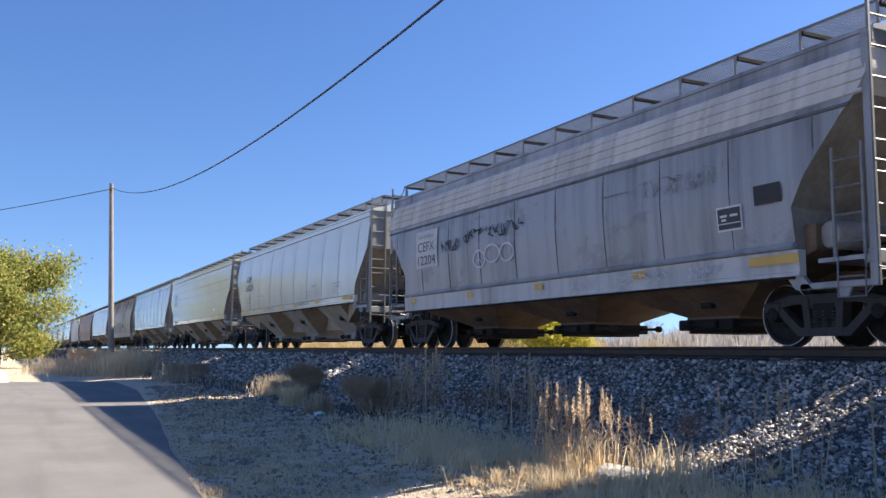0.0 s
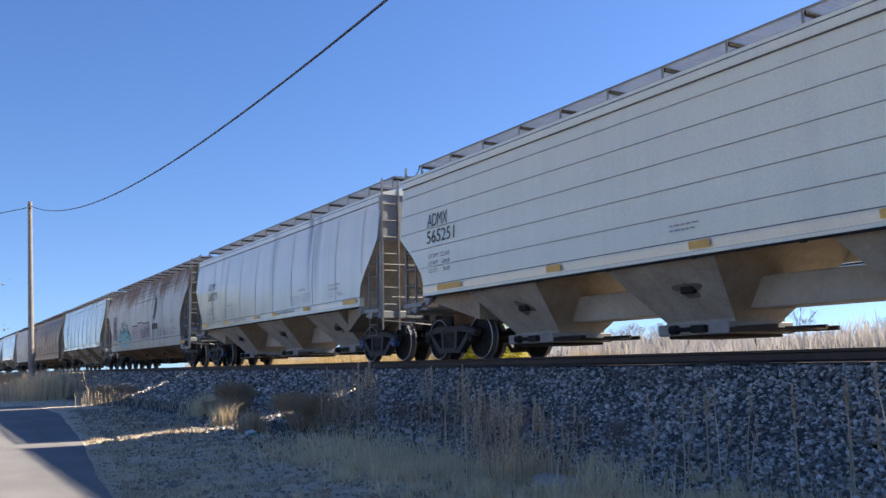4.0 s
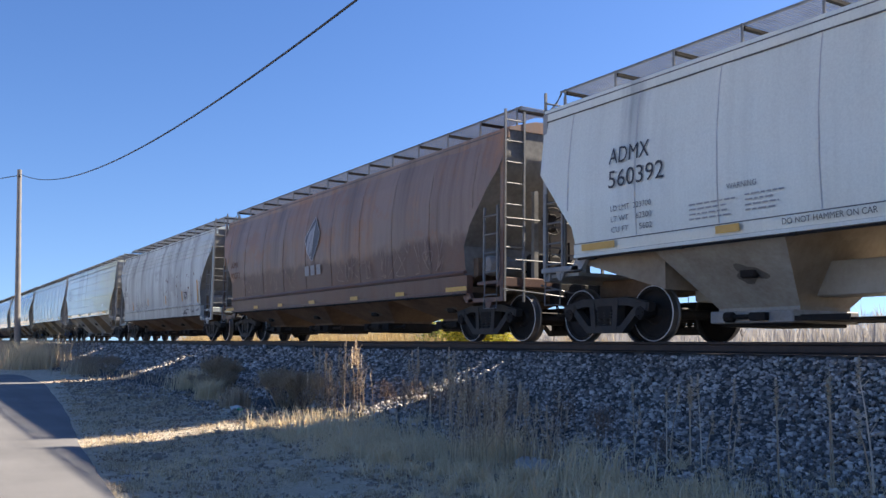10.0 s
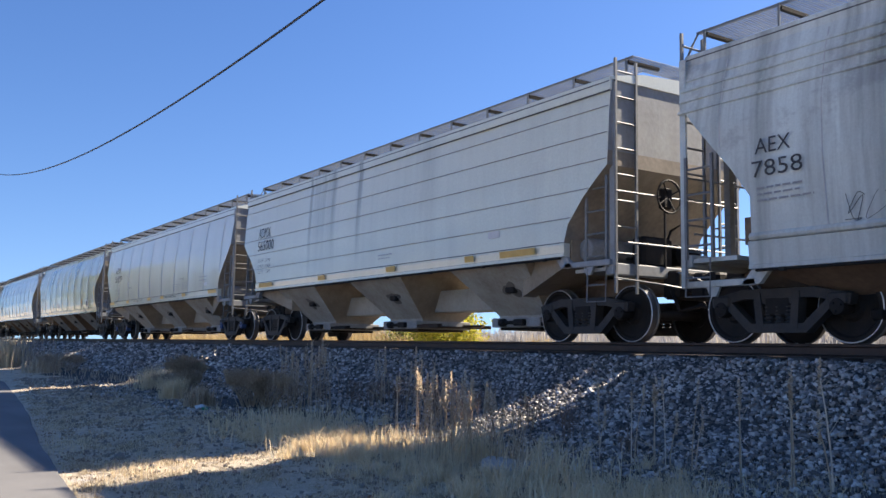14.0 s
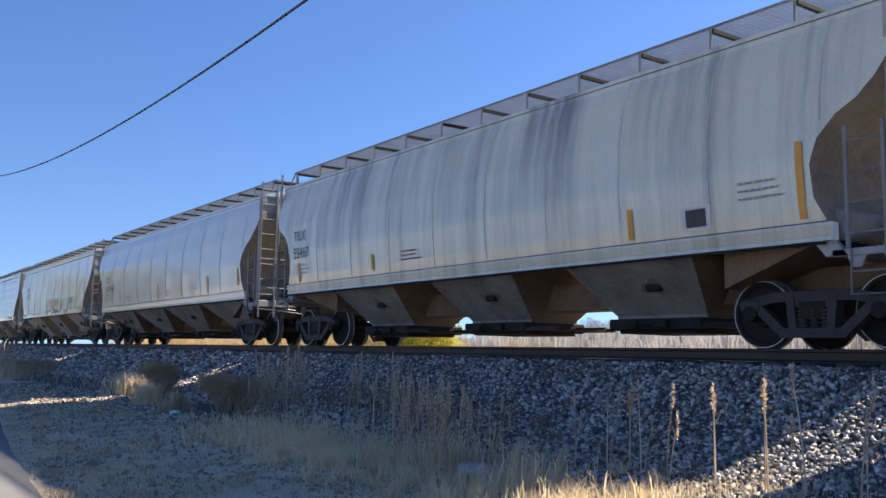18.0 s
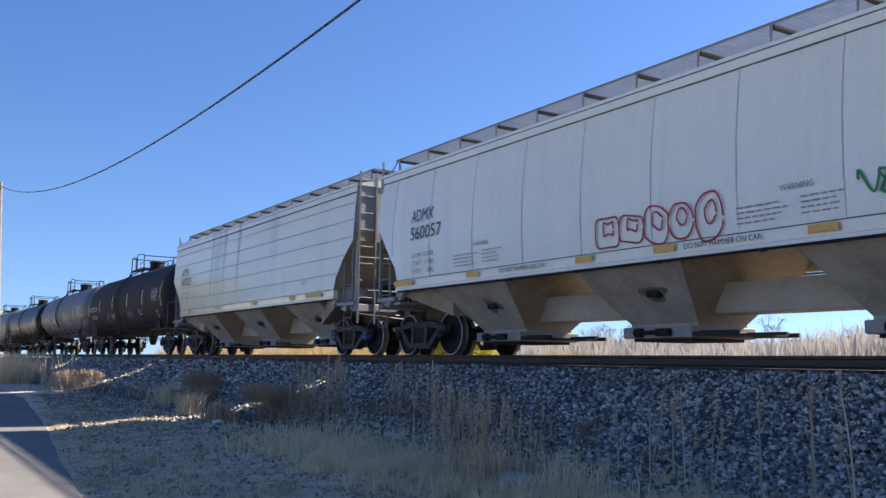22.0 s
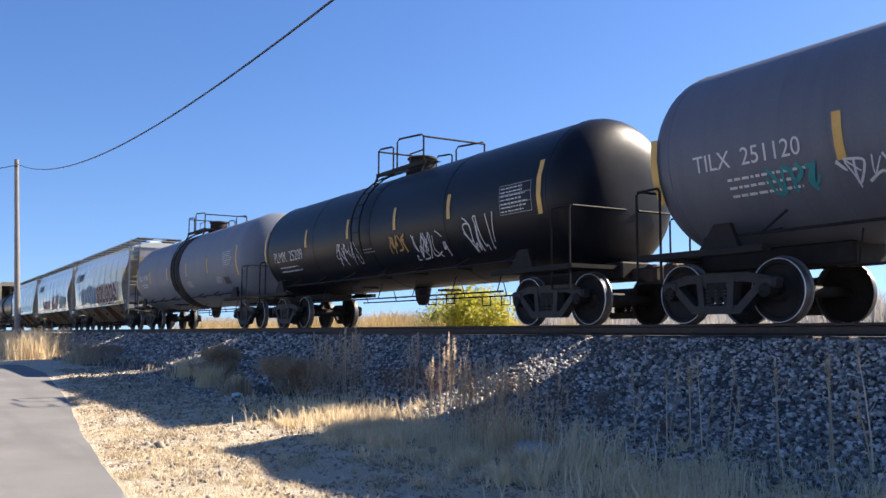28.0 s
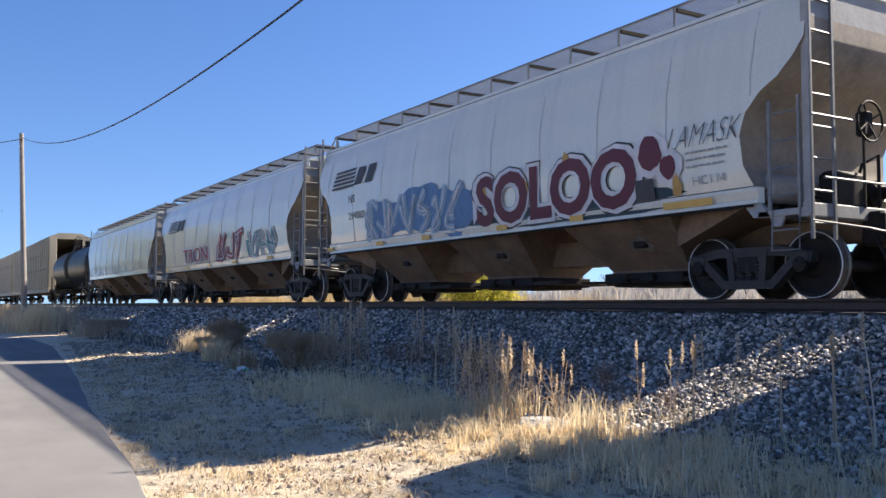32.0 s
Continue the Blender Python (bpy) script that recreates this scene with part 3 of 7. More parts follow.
    # seams on the side
    for s in (-1, 1):
        if kind == "banded":
            for z in np.linspace(z0 + 0.42, z1 - 0.45, 5):
                b = Build()
                w, e = interp(wt, z), h - interp(ct, z) - 0.02
                y = s * (w + 0.002)
                b.box(-e, e, min(y, y + s * 0.012), max(y, y + s * 0.012), z - 0.0065, z + 0.0065)
                part("seam", b, SEAM.get(mat.name, M_TANSEAM), car)
        else:
            for i in range(seams):
                x = -h + (i + 0.5) * length / seams
                zs = [z for z in np.linspace(z0 + 0.05, 3.06 if chord else z1 - 0.22, 9) if h - interp(ct, z) > abs(x) + 0.05]
                b = Build()
                b.loft([[(x + 0.011 * a, s * (interp(wt, z) + c), z) for a, c in ((-1, -0.01), (-0.8, 0.003), (0, 0.012), (0.8, 0.003), (1, -0.01))] for z in zs])
                part("seam", b, SEAM.get(mat.name, M_SEAM), car)
            if chord:
                b = Build()
                w = interp(wt, 3.11)
                b.loft([[(x, s * (w - 0.01), 3.085), (x, s * (w + 0.02), 3.09), (x, s * (w + 0.02), 3.13), (x, s * (w - 0.02), 3.135)] for x in (-h + 0.2, h - 0.2)])
                part("drip_line", b, M_DARKSEAM, car)
            if kind == "low" and mat.name != "rusted_paint":
                for z in (3.25, 3.42, 3.58, 3.74):
                    b = Build()
                    w = interp(wt, z)
                    b.loft([[(x, s * (w - 0.01), z - 0.03), (x, s * (w + 0.022), z - 0.012), (x, s * (w + 0.016), z + 0.02), (x, s * (w - 0.02), z + 0.03)] for x in (-h + 0.02, h - 0.02)])
                    part("rib", b, chord or mat, car)
    # running boards on both sides of the hatches, on brackets
    b = Build()
    for s in (-1, 1):
        ya, yb = sorted((s * 0.36, s * 1.05))
        grating(b, -h - 0.05, h + 0.05, ya, yb, WALKWAY)
    for d in (-1, 1):
        xa, xb = sorted((d * (h - 0.45), d * (h + 0.05)))
        grating(b, xa, xb, -0.36, 0.36, WALKWAY)
    part("running_board", b, M_GRATE, car, "galvanised grating walkway")
    b, cross = Build(), Build()
    n = max(int(length / 1.27), 4)
    for i in range(n + 1):
        x = -h + 0.1 + (length - 0.2) * i / n
        for s in (-1, 1):
            cross.box(x - 0.032, x + 0.032, min(s * 0.34, s * 1.05), max(s * 0.34, s * 1.05), WALKWAY - 0.085, WALKWAY - 0.032)
            y = s * 1.08
            b.box(x - 0.017, x + 0.017, y - 0.012, y + 0.012, z1 + 0.02, WALKWAY + 0.005)
    for s in (-1, 1):
        b.box(-h - 0.05, h + 0.05, s * 1.07 - 0.012, s * 1.07 + 0.012, WALKWAY - 0.028, WALKWAY + 0.004)
        b.tube([(-h - 0.06, s * 1.03, WALKWAY), (-h - 0.12, s * 1.10, WALKWAY - 0.2), (-h - 0.10, s * (we - 0.05), z1 - 0.05)], 0.02)
    part("walkway_bracket", b, M_GALV, car)
    tagged(part("cross_bar", cross, M_STEEL, car), kind="stuff")
    # hopper bays and their gates
    zb, ws = wt[0][0] + 0.02, interp(wt, wt[0][0]) - 0.1
    bl, tl, bt, low_sill = BAYS[kind]
    if bays == 4:
        bl, bt = (2 * h - 2.3) / 4, 0.66
        tl = bl * 0.49
    span = bl * bays
    for i in range(bays):
        c = -span / 2 + bl * (i + 0.5)
        b = Build()
        def ring(l, w, z):
            return [(c - l, -w, z), (c + l, -w, z), (c + l, w, z), (c - l, w, z)]
        # the slope sheets rise on into the body
        head = [ring(bl * 0.497, ws, 2.45)] if deep else [ring(tl, ws, zb + 0.12)]
        b.loft(head + [ring(tl, ws, zb), ring(bt, 0.56, 0.50), ring(bt, 0.56, 0.44)])
        for j in range(12):
            if j % 2:
                b.m[j] = 1
        part("hopper_bay", b, [under, M_BAYTAN if under is M_UNDER else M_UNDER_DARK], car)
        b = Build()
        b.box(c - bt - 0.02, c + bt + 0.02, -0.74, 0.74, 0.27, 0.45, bevel=0.015)
        part("gate_frame", b, M_GATE if under is M_UNDER else M_STEEL, car)
        b = Build()
        b.box(c - bt + 0.1, c + bt - 0.1, -0.62, 0.62, 0.22, 0.268, bevel=0.01)
        for s in (-1, 1):
            if deep:
                b.box(c + bt - 0.3, c + bt + 0.75, s * 0.56 - 0.03, s * 0.56 + 0.03, 0.32, 0.38)
                b.box(c + bt + 0.021, c + bt + 0.85, s * 0.70 - 0.02, s * 0.70 + 0.02, 0.29, 0.36)
            else:
                b.tube([(c + bt - 0.1, s * 0.56, 0.36), (c + bt + 0.62, s * 0.56, 0.36)], 0.028, 8)
                b.disc((c + bt + 0.5, s * 0.56, 0.36), (1, 0, 0), [(0, 0.04), (0.02, 0.06), (0.12, 0.06), (0.14, 0.03)], 8)
        if deep:
            b.box(c + bt + 0.021, c + bt + 0.8, -0.5, 0.5, 0.30, 0.325)
        part("outlet_gate", b, M_RUST if i % 2 else M_STEEL, car)
        for s in (-1, 1):
            b = Build()
            ya = s * 0.78
            b.tube([(c - 0.25, ya, 0.36), (c + 0.32, ya, 0.36)], 0.035, 8)
            b.disc((c - 0.42, ya, 0.36), (1, 0, 0), [(0, 0.05), (0.02, 0.075), (0.16, 0.075), (0.18, 0.04)], 8)
            b.box(c + 0.05, c + 0.34, ya - 0.05, ya + 0.05, 0.30, 0.42, bevel=0.012)
            part("gate_capstan", b, M_STEEL, car)
        for s in (-1, 1):
            b = Build()
            k = 0.5 if zb > 1.1 else 0.62
            yb, zz = ws + (0.56 - ws) * k, zb + (0.5 - zb) * k
            b.box(c + 0.12, c + 0.4, min(s * (yb - 0.05), s * (yb + 0.07)), max(s * (yb - 0.05), s * (yb + 0.07)), zz - 0.06, zz + 0.07, bevel=0.025)
            part("vibrator_bracket", b, M_STEEL, car)
            b, pr = Build(), random.Random(int(c * 100) + s)
            fan = []
            for a in np.linspace(0, 2 * math.pi, 30, endpoint=False):
                q = 0.85 + 0.2 * math.sin(3 * a + c) + 0.12 * math.sin(5 * a + 2 * c) + pr.uniform(-0.04, 0.04)
                dxs, dk = 0.30 * q * math.cos(a), 0.15 * q * math.sin(a)
                kk = k - dk
                fan.append((c + 0.26 + dxs, s * (ws + (0.56 - ws) * kk + 0.006), zb + (0.5 - zb) * kk))
            b.add([(c + 0.26, s * (yb + 0.006), zz), *fan], [(0, i + 1, (i + 1) % 30 + 1) for i in range(30)])
            part("soot_patch", b, M_SOOT, car)
    # end slope sheets below the cut, centre sill
    for d in (-1, 1):
        b = Build()
        xo, xi = d * (h - 0.98), d * (h - 2.62)
        w = ws - 0.02
        b.loft([[(xo, -w, 1.66), (xo, -w, 1.30), (xi, -w * 0.8, 0.80), (xi, -w * 0.8, 1.66)], [(xo, w, 1.66), (xo, w, 1.30), (xi, w * 0.8, 0.80), (xi, w * 0.8, 1.66)]])
        part("slope_sheet", b, M_BAYTAN if under is M_UNDER else M_UNDER_DARK, car)
    sill_mat = M_CREAMSILL if under is M_UNDER else M_UNDER_DARK
    if deep:
        b = Build()
        b.box(-h + 2.4, h - 2.4, -0.30, 0.30, low_sill, 1.12, bevel=0.02)
        part("centre_sill", b, sill_mat, car)
    for d in (-1, 1):
        b = Build()
        xa, xb = sorted((d * (h - 2.4), d * (h + 0.1)))
        b.box(xa, xb, -0.27, 0.27, 0.78, 1.10, bevel=0.02)
        part("draft_sill", b, M_UNDER_DARK, car)
    for d in (-1, 1):
        b = Build()
        xa, xb = sorted((d * (h - 0.16), d * (h + 0.02)))
        b.box(xa, xb, -1.50, 1.50, 1.03, 1.22, bevel=0.02)
        xa, xb = sorted((d * (h - 0.9), d * (h - 0.1)))
        b.box(xa, xb, -1.45, 1.45, 1.10, 1.16)
        # posts that carry the roof's end
        for s in (-1, 1):
            x = d * (h - 0.12)
            post = Build()
            post.box(x - 0.05, x + 0.05, s * 0.62 - 0.05, s * 0.62 + 0.05, 1.2, 2.95)
            if d < 0 or not deep:
                part("end_post", post, M_UNDER_GREY, car)
        part("end_sill", b, M_END if deep else mat, car)
        for s in (-1, 1):
            b = Build()
            x = d * (h + 0.02)
            ladder(b, (x, s * 1.44, 0.75 if d * s < 0 else 1.1), (0, -s * 0.45, 0), WALKWAY - (0.85 if d * s < 0 else 1.2), 9)
            part("end_ladder", b, M_GALV, car)
            b = Build()
            x = d * (h - 0.10)
            ladder(b, (x, s * 1.52, 1.15), (-d * 0.46, 0, 0), 1.45, 4)
            b.tube([(x, s * 1.53, 1.15), (x, s * 1.55, 0.62), (x - d * 0.42, s * 1.55, 0.62), (x - d * 0.42, s * 1.53, 1.15)], 0.014)
            b.tube([(x, s * 1.54, 0.88), (x - d * 0.42, s * 1.54, 0.88)], 0.014)
            part("side_ladder", b, M_GALV, car)
        b = Build()
        b.tube([(d * (h + 0.03), -1.45, 2.35), (d * (h + 0.03), 1.45, 2.35)], 0.016)
        b.tube([(d * (h + 0.03), -1.2, 1.55), (d * (h + 0.03), 1.2, 1.55)], 0.016)
        b.tube([(d * (h + 0.06), -1.5, 0.98), (d * (h + 0.3), -0.7, 0.9), (d * (h + 0.3), -0.2, 0.86)], 0.016)
        part("handhold", b, M_GALV, car)
        b = Build()
        xa, xb = sorted((d * h, d * (h + 0.55)))
        b.box(xa, xb, -0.11, 0.11, 0.80, 1.0, bevel=0.02)
        xa, xb = sorted((d * (h + 0.42), d * (h + 0.72)))
        b.box(xa, xb, -0.24, 0.2, 0.66, 1.1, bevel=0.05)
        xa, xb = sorted((d * (h - 0.1), d * (h + 0.24)))
        b.box(xa, xb, -0.30, 0.30, 0.70, 1.16, bevel=0.04)
        b.tube([(d * (h + 0.1), -0.3, 0.85), (d * (h + 0.3), -0.34, 0.5), (d * (h + 0.6), -0.3, 0.55), (d * (h + 0.75), -0.28, 0.6)], 0.03)
        b.tube([(d * (h + 0.1), 0.3, 0.85), (d * (h + 0.3), 0.34, 0.5), (d * (h + 0.6), 0.3, 0.55), (d * (h + 0.75), 0.28, 0.6)], 0.03)
        part("coupler", b, M_STEEL, car)
        truck(car, d * (h - OVERHANG[kind]), blue)
    if brake:
        b = Build()
        x = h + 0.12
        b.tube([(x, -0.35 + 0.27 * math.cos(a), 2.35 + 0.27 * math.sin(a)) for a in np.linspace(0, 2 * math.pi, 20)], 0.018)
        for a in (0.5, 2.1, 3.7, 5.2):
            b.tube([(x - 0.03, -0.35, 2.35), (x, -0.35 + 0.27 * math.cos(a), 2.35 + 0.27 * math.sin(a))], 0.012)
        b.box(x - 0.16, x - 0.02, -0.46, -0.24, 2.15, 2.5, bevel=0.03)
        b.tube([(x - 0.1, -0.35, 2.2), (x - 0.1, -0.35, 1.2)], 0.02)
        part("brake_wheel", b, M_STEEL, car)
        b = Build()
        b.disc((h - 0.85, -1.3, 1.5), (0, 1, 0), [(0, 0.06), (0.03, 0.17), (0.08, 0.2), (1.0, 0.2), (1.05, 0.17), (1.08, 0.06)], 16)
        part("air_reservoir", b, M_GATE, car, smooth=True)
        b = Build()
        b.box(h - 1.0, h - 0.15, -0.75, 0.75, 1.16, 1.24, bevel=0.02)
        b.disc((h - 0.95, 0.55, 1.5), (1, 0, 0), [(0, 0.12), (0.06, 0.19), (0.55, 0.19), (0.6, 0.1), (0.9, 0.05)], 14)
        b.box(h - 0.6, h - 0.3, -0.5, 0.2, 1.24, 1.75, bevel=0.05)
        b.tube([(h - 0.45, 0.1, 1.5), (h - 0.45, 0.3, 1.9), (h - 0.2, 0.3, 2.0), (h - 0.2, 0.3, 1.2)], 0.025)
        b.tube([(h - 0.45, -0.4, 1.4), (h - 0.9, -0.6, 1.4), (h - 0.9, -1.0, 1.2)], 0.025)
        part("brake_valve", b, M_STEEL, car)
    return car, h


TANK_R, TANK_Z = 1.45, 2.52
LOWERED, WIDER = {"plmx": 0.11, "natx": 0.10, "t347": 0.10}, {"natx": 0.10, "t347": 0.10}      # barrels that sit lower or have a thicker jacket


def tank_car(front, rear, mat, label="", band=True, dome=0.0, over=1.2, deck=0.0, lowered=0.0, wider=0.0):
    """A tank car: barrel with dished heads, walkway at the middle, stub sills."""
    length, mid = front - rear, (front + rear) / 2
    h = length / 2
    car = tagged(new("tank_car"), label, "railcar", "cars of the freight train")
    car.matrix_basis = pose(mid, YC, RAIL)
    R, zc, head = TANK_R + wider, TANK_Z - lowered, 0.62
    hb = h - 0.03
    b = Build()
    heads = [(-hb + head * (1 - math.cos(a)), R * math.sin(a) ** 0.6) for a in np.linspace(0.08, math.pi / 2, 10)]
    pr = heads + [(x, R) for x in np.linspace(-hb + head + 0.5, hb - head - 0.5, 9)] + [(-x, r) for x, r in heads[::-1]]
    b.disc((0, 0, zc), (1, 0, 0), pr, 48)
    part("barrel", b, mat, car, smooth=True)
    for x in np.linspace(-hb + head + 0.05, hb - head - 0.05, 5):
        b = Build()
        b.disc((x - 0.02, 0, zc), (1, 0, 0), [(0, R + 0.001), (0.012, R + 0.009), (0.03, R + 0.009), (0.042, R + 0.001)], 48, 0, False)
        part("weld_ring", b, mat, car, smooth=True)
    for x in ((-1.05, -0.05) if band else ()):
        b = Build()
        b.disc((x - 0.06, 0, zc), (1, 0, 0), [(0, R), (0.005, R + 0.02), (0.115, R + 0.02), (0.12, R)], 48, 0, False)
        part("saddle_band", b, M_STEEL, car, smooth=True)
    for s in (-1, 1):
        b = Build()
        for x in (-0.78, -0.32):
            b.tube([(x, s * (R + 0.12) * math.cos(a), zc + (R + 0.12) * math.sin(a)) for a in np.linspace(-0.55, 1.15, 10)] , 0.022)
        for a in np.linspace(-0.5, 1.1, 8):
            b.tube([(-0.80, s * (R + 0.12) * math.cos(a), zc + (R + 0.12) * math.sin(a)), (-0.30, s * (R + 0.12) * math.cos(a), zc + (R + 0.12) * math.sin(a))], 0.014)
        b.box(-0.78, -0.32, min(s * 1.0, s * 1.45), max(s * 1.0, s * 1.45), 0.95, 1.0)
        part("side_ladder", b, M_STEEL, car)
    if band:
        b = Build()
        b.disc((-1.0, 0, zc), (1, 0, 0), [(0, R + 0.001), (0.01, R + 0.006), (1.08, R + 0.006), (1.09, R + 0.001)], 48, 0, False)
        part("saddle_wrap", b, M_STEEL, car, smooth=True)
    # walkway, manway and rails on top
    zt = zc + R
    b = Build()
    for s in (-1, 1):
        ya, yb = sorted((s * 0.45, s * 0.85))
        grating(b, -1.25, 1.25, ya, yb, zt + 0.03)
    b.box(-1.25, 1.25, -0.88, -0.84, zt - 0.05, zt + 0.05)
    b.box(-1.25, 1.25, 0.84, 0.88, zt - 0.05, zt + 0.05)
    b.tube([(-1.2, -0.85, zt), (-1.2, -0.95, zt - 0.25)], 0.03)
    b.tube([(1.2, -0.85, zt), (1.2, -0.95, zt - 0.25)], 0.03)
    part("walkway", b, M_STEEL, car, at=pose(deck, 0, 0))
    b = Build()
    b.disc((0.2 + dome, 0, zt - 0.05), (0, 0, 1), [(0, 0.42), (0.10, 0.42), (0.12, 0.34), (0.40, 0.34), (0.42, 0.38), (0.46, 0.38), (0.5, 0.3)], 20)
    part("manway", b, M_STEEL, car, smooth=True)
    b = Build()
    for s in (-1, 1):
        y = s * 0.86
        b.tube([(-1.15, y, zt), (-1.15, y, zt + 0.62), (-1.05, y, zt + 0.67), (-0.45, y, zt + 0.62), (-0.35, y, zt + 0.58), (-0.35, y, zt)], 0.024)
        b.tube([(-0.15, y, zt), (-0.15, y, zt + 0.68), (-0.05, y, zt + 0.75), (1.05, y, zt + 0.66), (1.15, y, zt + 0.60), (1.15, y, zt)], 0.024)
        b.tube([(0.5, y, zt), (0.5, y, zt + 0.28), (1.15, y, zt + 0.28)], 0.018)
    b.tube([(-1.15, -0.86, zt + 0.62), (-1.15, 0.86, zt + 0.62)], 0.024)
    b.tube([(1.15, -0.86, zt + 0.60), (1.15, 0.86, zt + 0.60)], 0.024)
    part("top_rail", b, M_STEEL, car, at=pose(deck, 0, 0))
    # bottom outlet and pipes
    b = Build()
    b.disc((0.15, 0, zc - R - 0.42), (0, 0, 1), [(0, 0.1), (0.1, 0.16), (0.42, 0.22)], 12)
    for s in (-1, 1):
        b.tube([(-h + 3.0, s * 0.75, 0.74), (h - 3.0, s * 0.75, 0.70)], 0.02)
        for x in np.linspace(-h + 3.3, h - 3.2, 6):
            b.tube([(x, s * 0.75, 0.72), (x, s * 0.62, zc - 1.28)], 0.013)
        for x in (1.7, 2.5):
            b.tube([(x, s * 0.75, 0.72), (x, s * 0.75, 0.50), (x + 0.35, s * 0.75, 0.50), (x + 0.35, s * 0.75, 0.72)], 0.016)
    part("outlet_valve", b, M_STEEL, car)
    # skirts beside the bolsters, gussets along the barrel
    for d in (-1, 1):
        b = Build()
        xa, xb = sorted((d * (h - 3.0), d * (h + 0.08)))
        b.box(xa, xb, -0.36, 0.36, 0.80, 1.12, bevel=0.03)
        part("stub_sill", b, M_STEEL, car)
        for s in (-1, 1):
            b = Build()
            x = d * (h - 1.55)
            b.loft([[(x - 0.4, s * 1.30, 0.98), (x + 0.4, s * 1.30, 0.98), (x + 0.22, s * 1.30, 1.40), (x - 0.06, s * 1.30, 1.40)],
                    [(x - 0.4, s * 1.38, 0.98), (x + 0.4, s * 1.38, 0.98), (x + 0.22, s * 1.38, 1.40), (x - 0.06, s * 1.38, 1.40)]])
            xa, xb = sorted((d * (h - 2.4), d * (h - 0.05)))
            b.box(xa, xb, min(s * 1.30, s * 1.47), max(s * 1.30, s * 1.47), 0.95, 1.05, bevel=0.01)
            part("bolster_gusset", b, M_STEEL, car)
            b = Build()
            x = d * (h - 0.02)
            b.tube([(x, s * 1.45, 0.62), (x, s * 1.45, 2.0), (x, s * 1.38, 2.06), (x, s * 0.15, 2.06)], 0.02)
            b.tube([(x - d * 0.5, s * 1.45, 0.62), (x - d * 0.5, s * 1.45, 2.0), (x - d * 0.45, s * 1.45, 2.05), (x, s * 1.42, 2.05)], 0.02)
            for z in (0.62, 0.85):
                b.tube([(x, s * 1.45, z), (x - d * 0.5, s * 1.45, z)], 0.016)
            part("handrail", b, M_STEEL, car)
        b = Build()
        xa, xb = sorted((d * (h - 0.35), d * (h + 0.02)))
        b.box(xa, xb, -1.46, 1.46, 0.98, 1.05)
        part("end_platform", b, M_STEEL, car)
        b = Build()
        xa, xb = sorted((d * h, d * (h + 0.55)))
        b.box(xa, xb, -0.11, 0.11, 0.80, 1.0, bevel=0.02)
        xa, xb = sorted((d * (h + 0.42), d * (h + 0.72)))
        b.box(xa, xb, -0.2, 0.16, 0.72, 1.04, bevel=0.05)
        part("coupler", b, M_RUST, car)
        truck(car, d * (h - over))
    b = Build()
    for s in (-1, 1):
        b.tube([(-hb + 1.2, s * 1.28, 1.22), (hb - 1.2, s * 1.28, 1.22)], 0.024)
        for x in np.linspace(-hb + 2.2, hb - 2.2, 7):
            b.tube([(x, s * 1.28, 1.22), (x + 0.26, s * 1.06, zc - 1.0)], 0.02)
            b.tube([(x - 0.03, s * 1.28, 1.22), (x - 0.03, s * 0.80, zc - 1.21)], 0.018)
    part("side_rail", b, M_STEEL, car)
    return car, h


def autorack(front, rear, mat, label):
    length, mid = front - rear, (front + rear) / 2
    h = length / 2
    car = tagged(new("autorack_car"), label, "railcar", "cars of the freight train")
    car.matrix_basis = pose(mid, YC, RAIL)
    n = 22
    for s in (-1, 1):
        for k, (za, zb) in enumerate(((1.25, 2.75), (2.8, 4.0), (4.05, 5.2))):
            b = Build()
            for i in range(n):
                x0 = -h + 0.3 + (length - 0.6) * i / n
                x1 = x0 + (length - 0.6) / n - 0.06
                b.box(x0, x1, min(s * 1.48, s * 1.52), max(s * 1.48, s * 1.52), za, zb)
                for z in np.linspace(za + 0.15, zb - 0.15, 6):
                    b.box(x0, x1, min(s * 1.52, s * 1.545), max(s * 1.52, s * 1.545), z - 0.02, z + 0.02)
            part("side_panel", b, mat, car)
        b = Build()
        for i in range(n + 1):
            x = -h + 0.27 + (length - 0.6) * i / n
            b.box(x - 0.05, x + 0.05, min(s * 1.46, s * 1.56), max(s * 1.46, s * 1.56), 1.0, 5.25)
        b.box(-h, h, min(s * 1.40, s * 1.57), max(s * 1.40, s * 1.57), 0.85, 1.22, bevel=0.03)
        part("side_post", b, mat, car)
    b = Build()
    rp = [(-1.55, 5.15), (-1.55, 5.3), (-0.8, 5.62), (0.8, 5.62), (1.55, 5.3), (1.55, 5.15)]
    b.loft([[(x, y, z) for y, z in rp] for x in (-h + 0.2, h - 0.2)])
    part("roof", b, mat, car)
    b = Build()
    b.box(-h, h, -1.4, 1.4, 0.9, 1.1)
    b.box(-h + 0.4, h - 0.4, -1.4, 1.4, 2.72, 2.8)
    part("deck", b, M_STEEL, car)
    for d in (-1, 1):
        b = Build()
        xa, xb = sorted((d * (h - 0.25), d * (h - 0.15)))
        for s in (-1, 1):
            b.box(xa, xb, min(s * 1.5, s * 0.95), max(s * 1.5, s * 0.95), 1.1, 5.2, bevel=0.02)
        part("end_door", b, mat, car)
        b = Build()
        xa, xb = sorted((d * h, d * (h + 0.72)))
        b.box(xa, xb, -0.15, 0.15, 0.75, 1.0, bevel=0.03)
        part("coupler", b, M_RUST, car)
        truck(car, d * (h - 2.6))
    return car, h


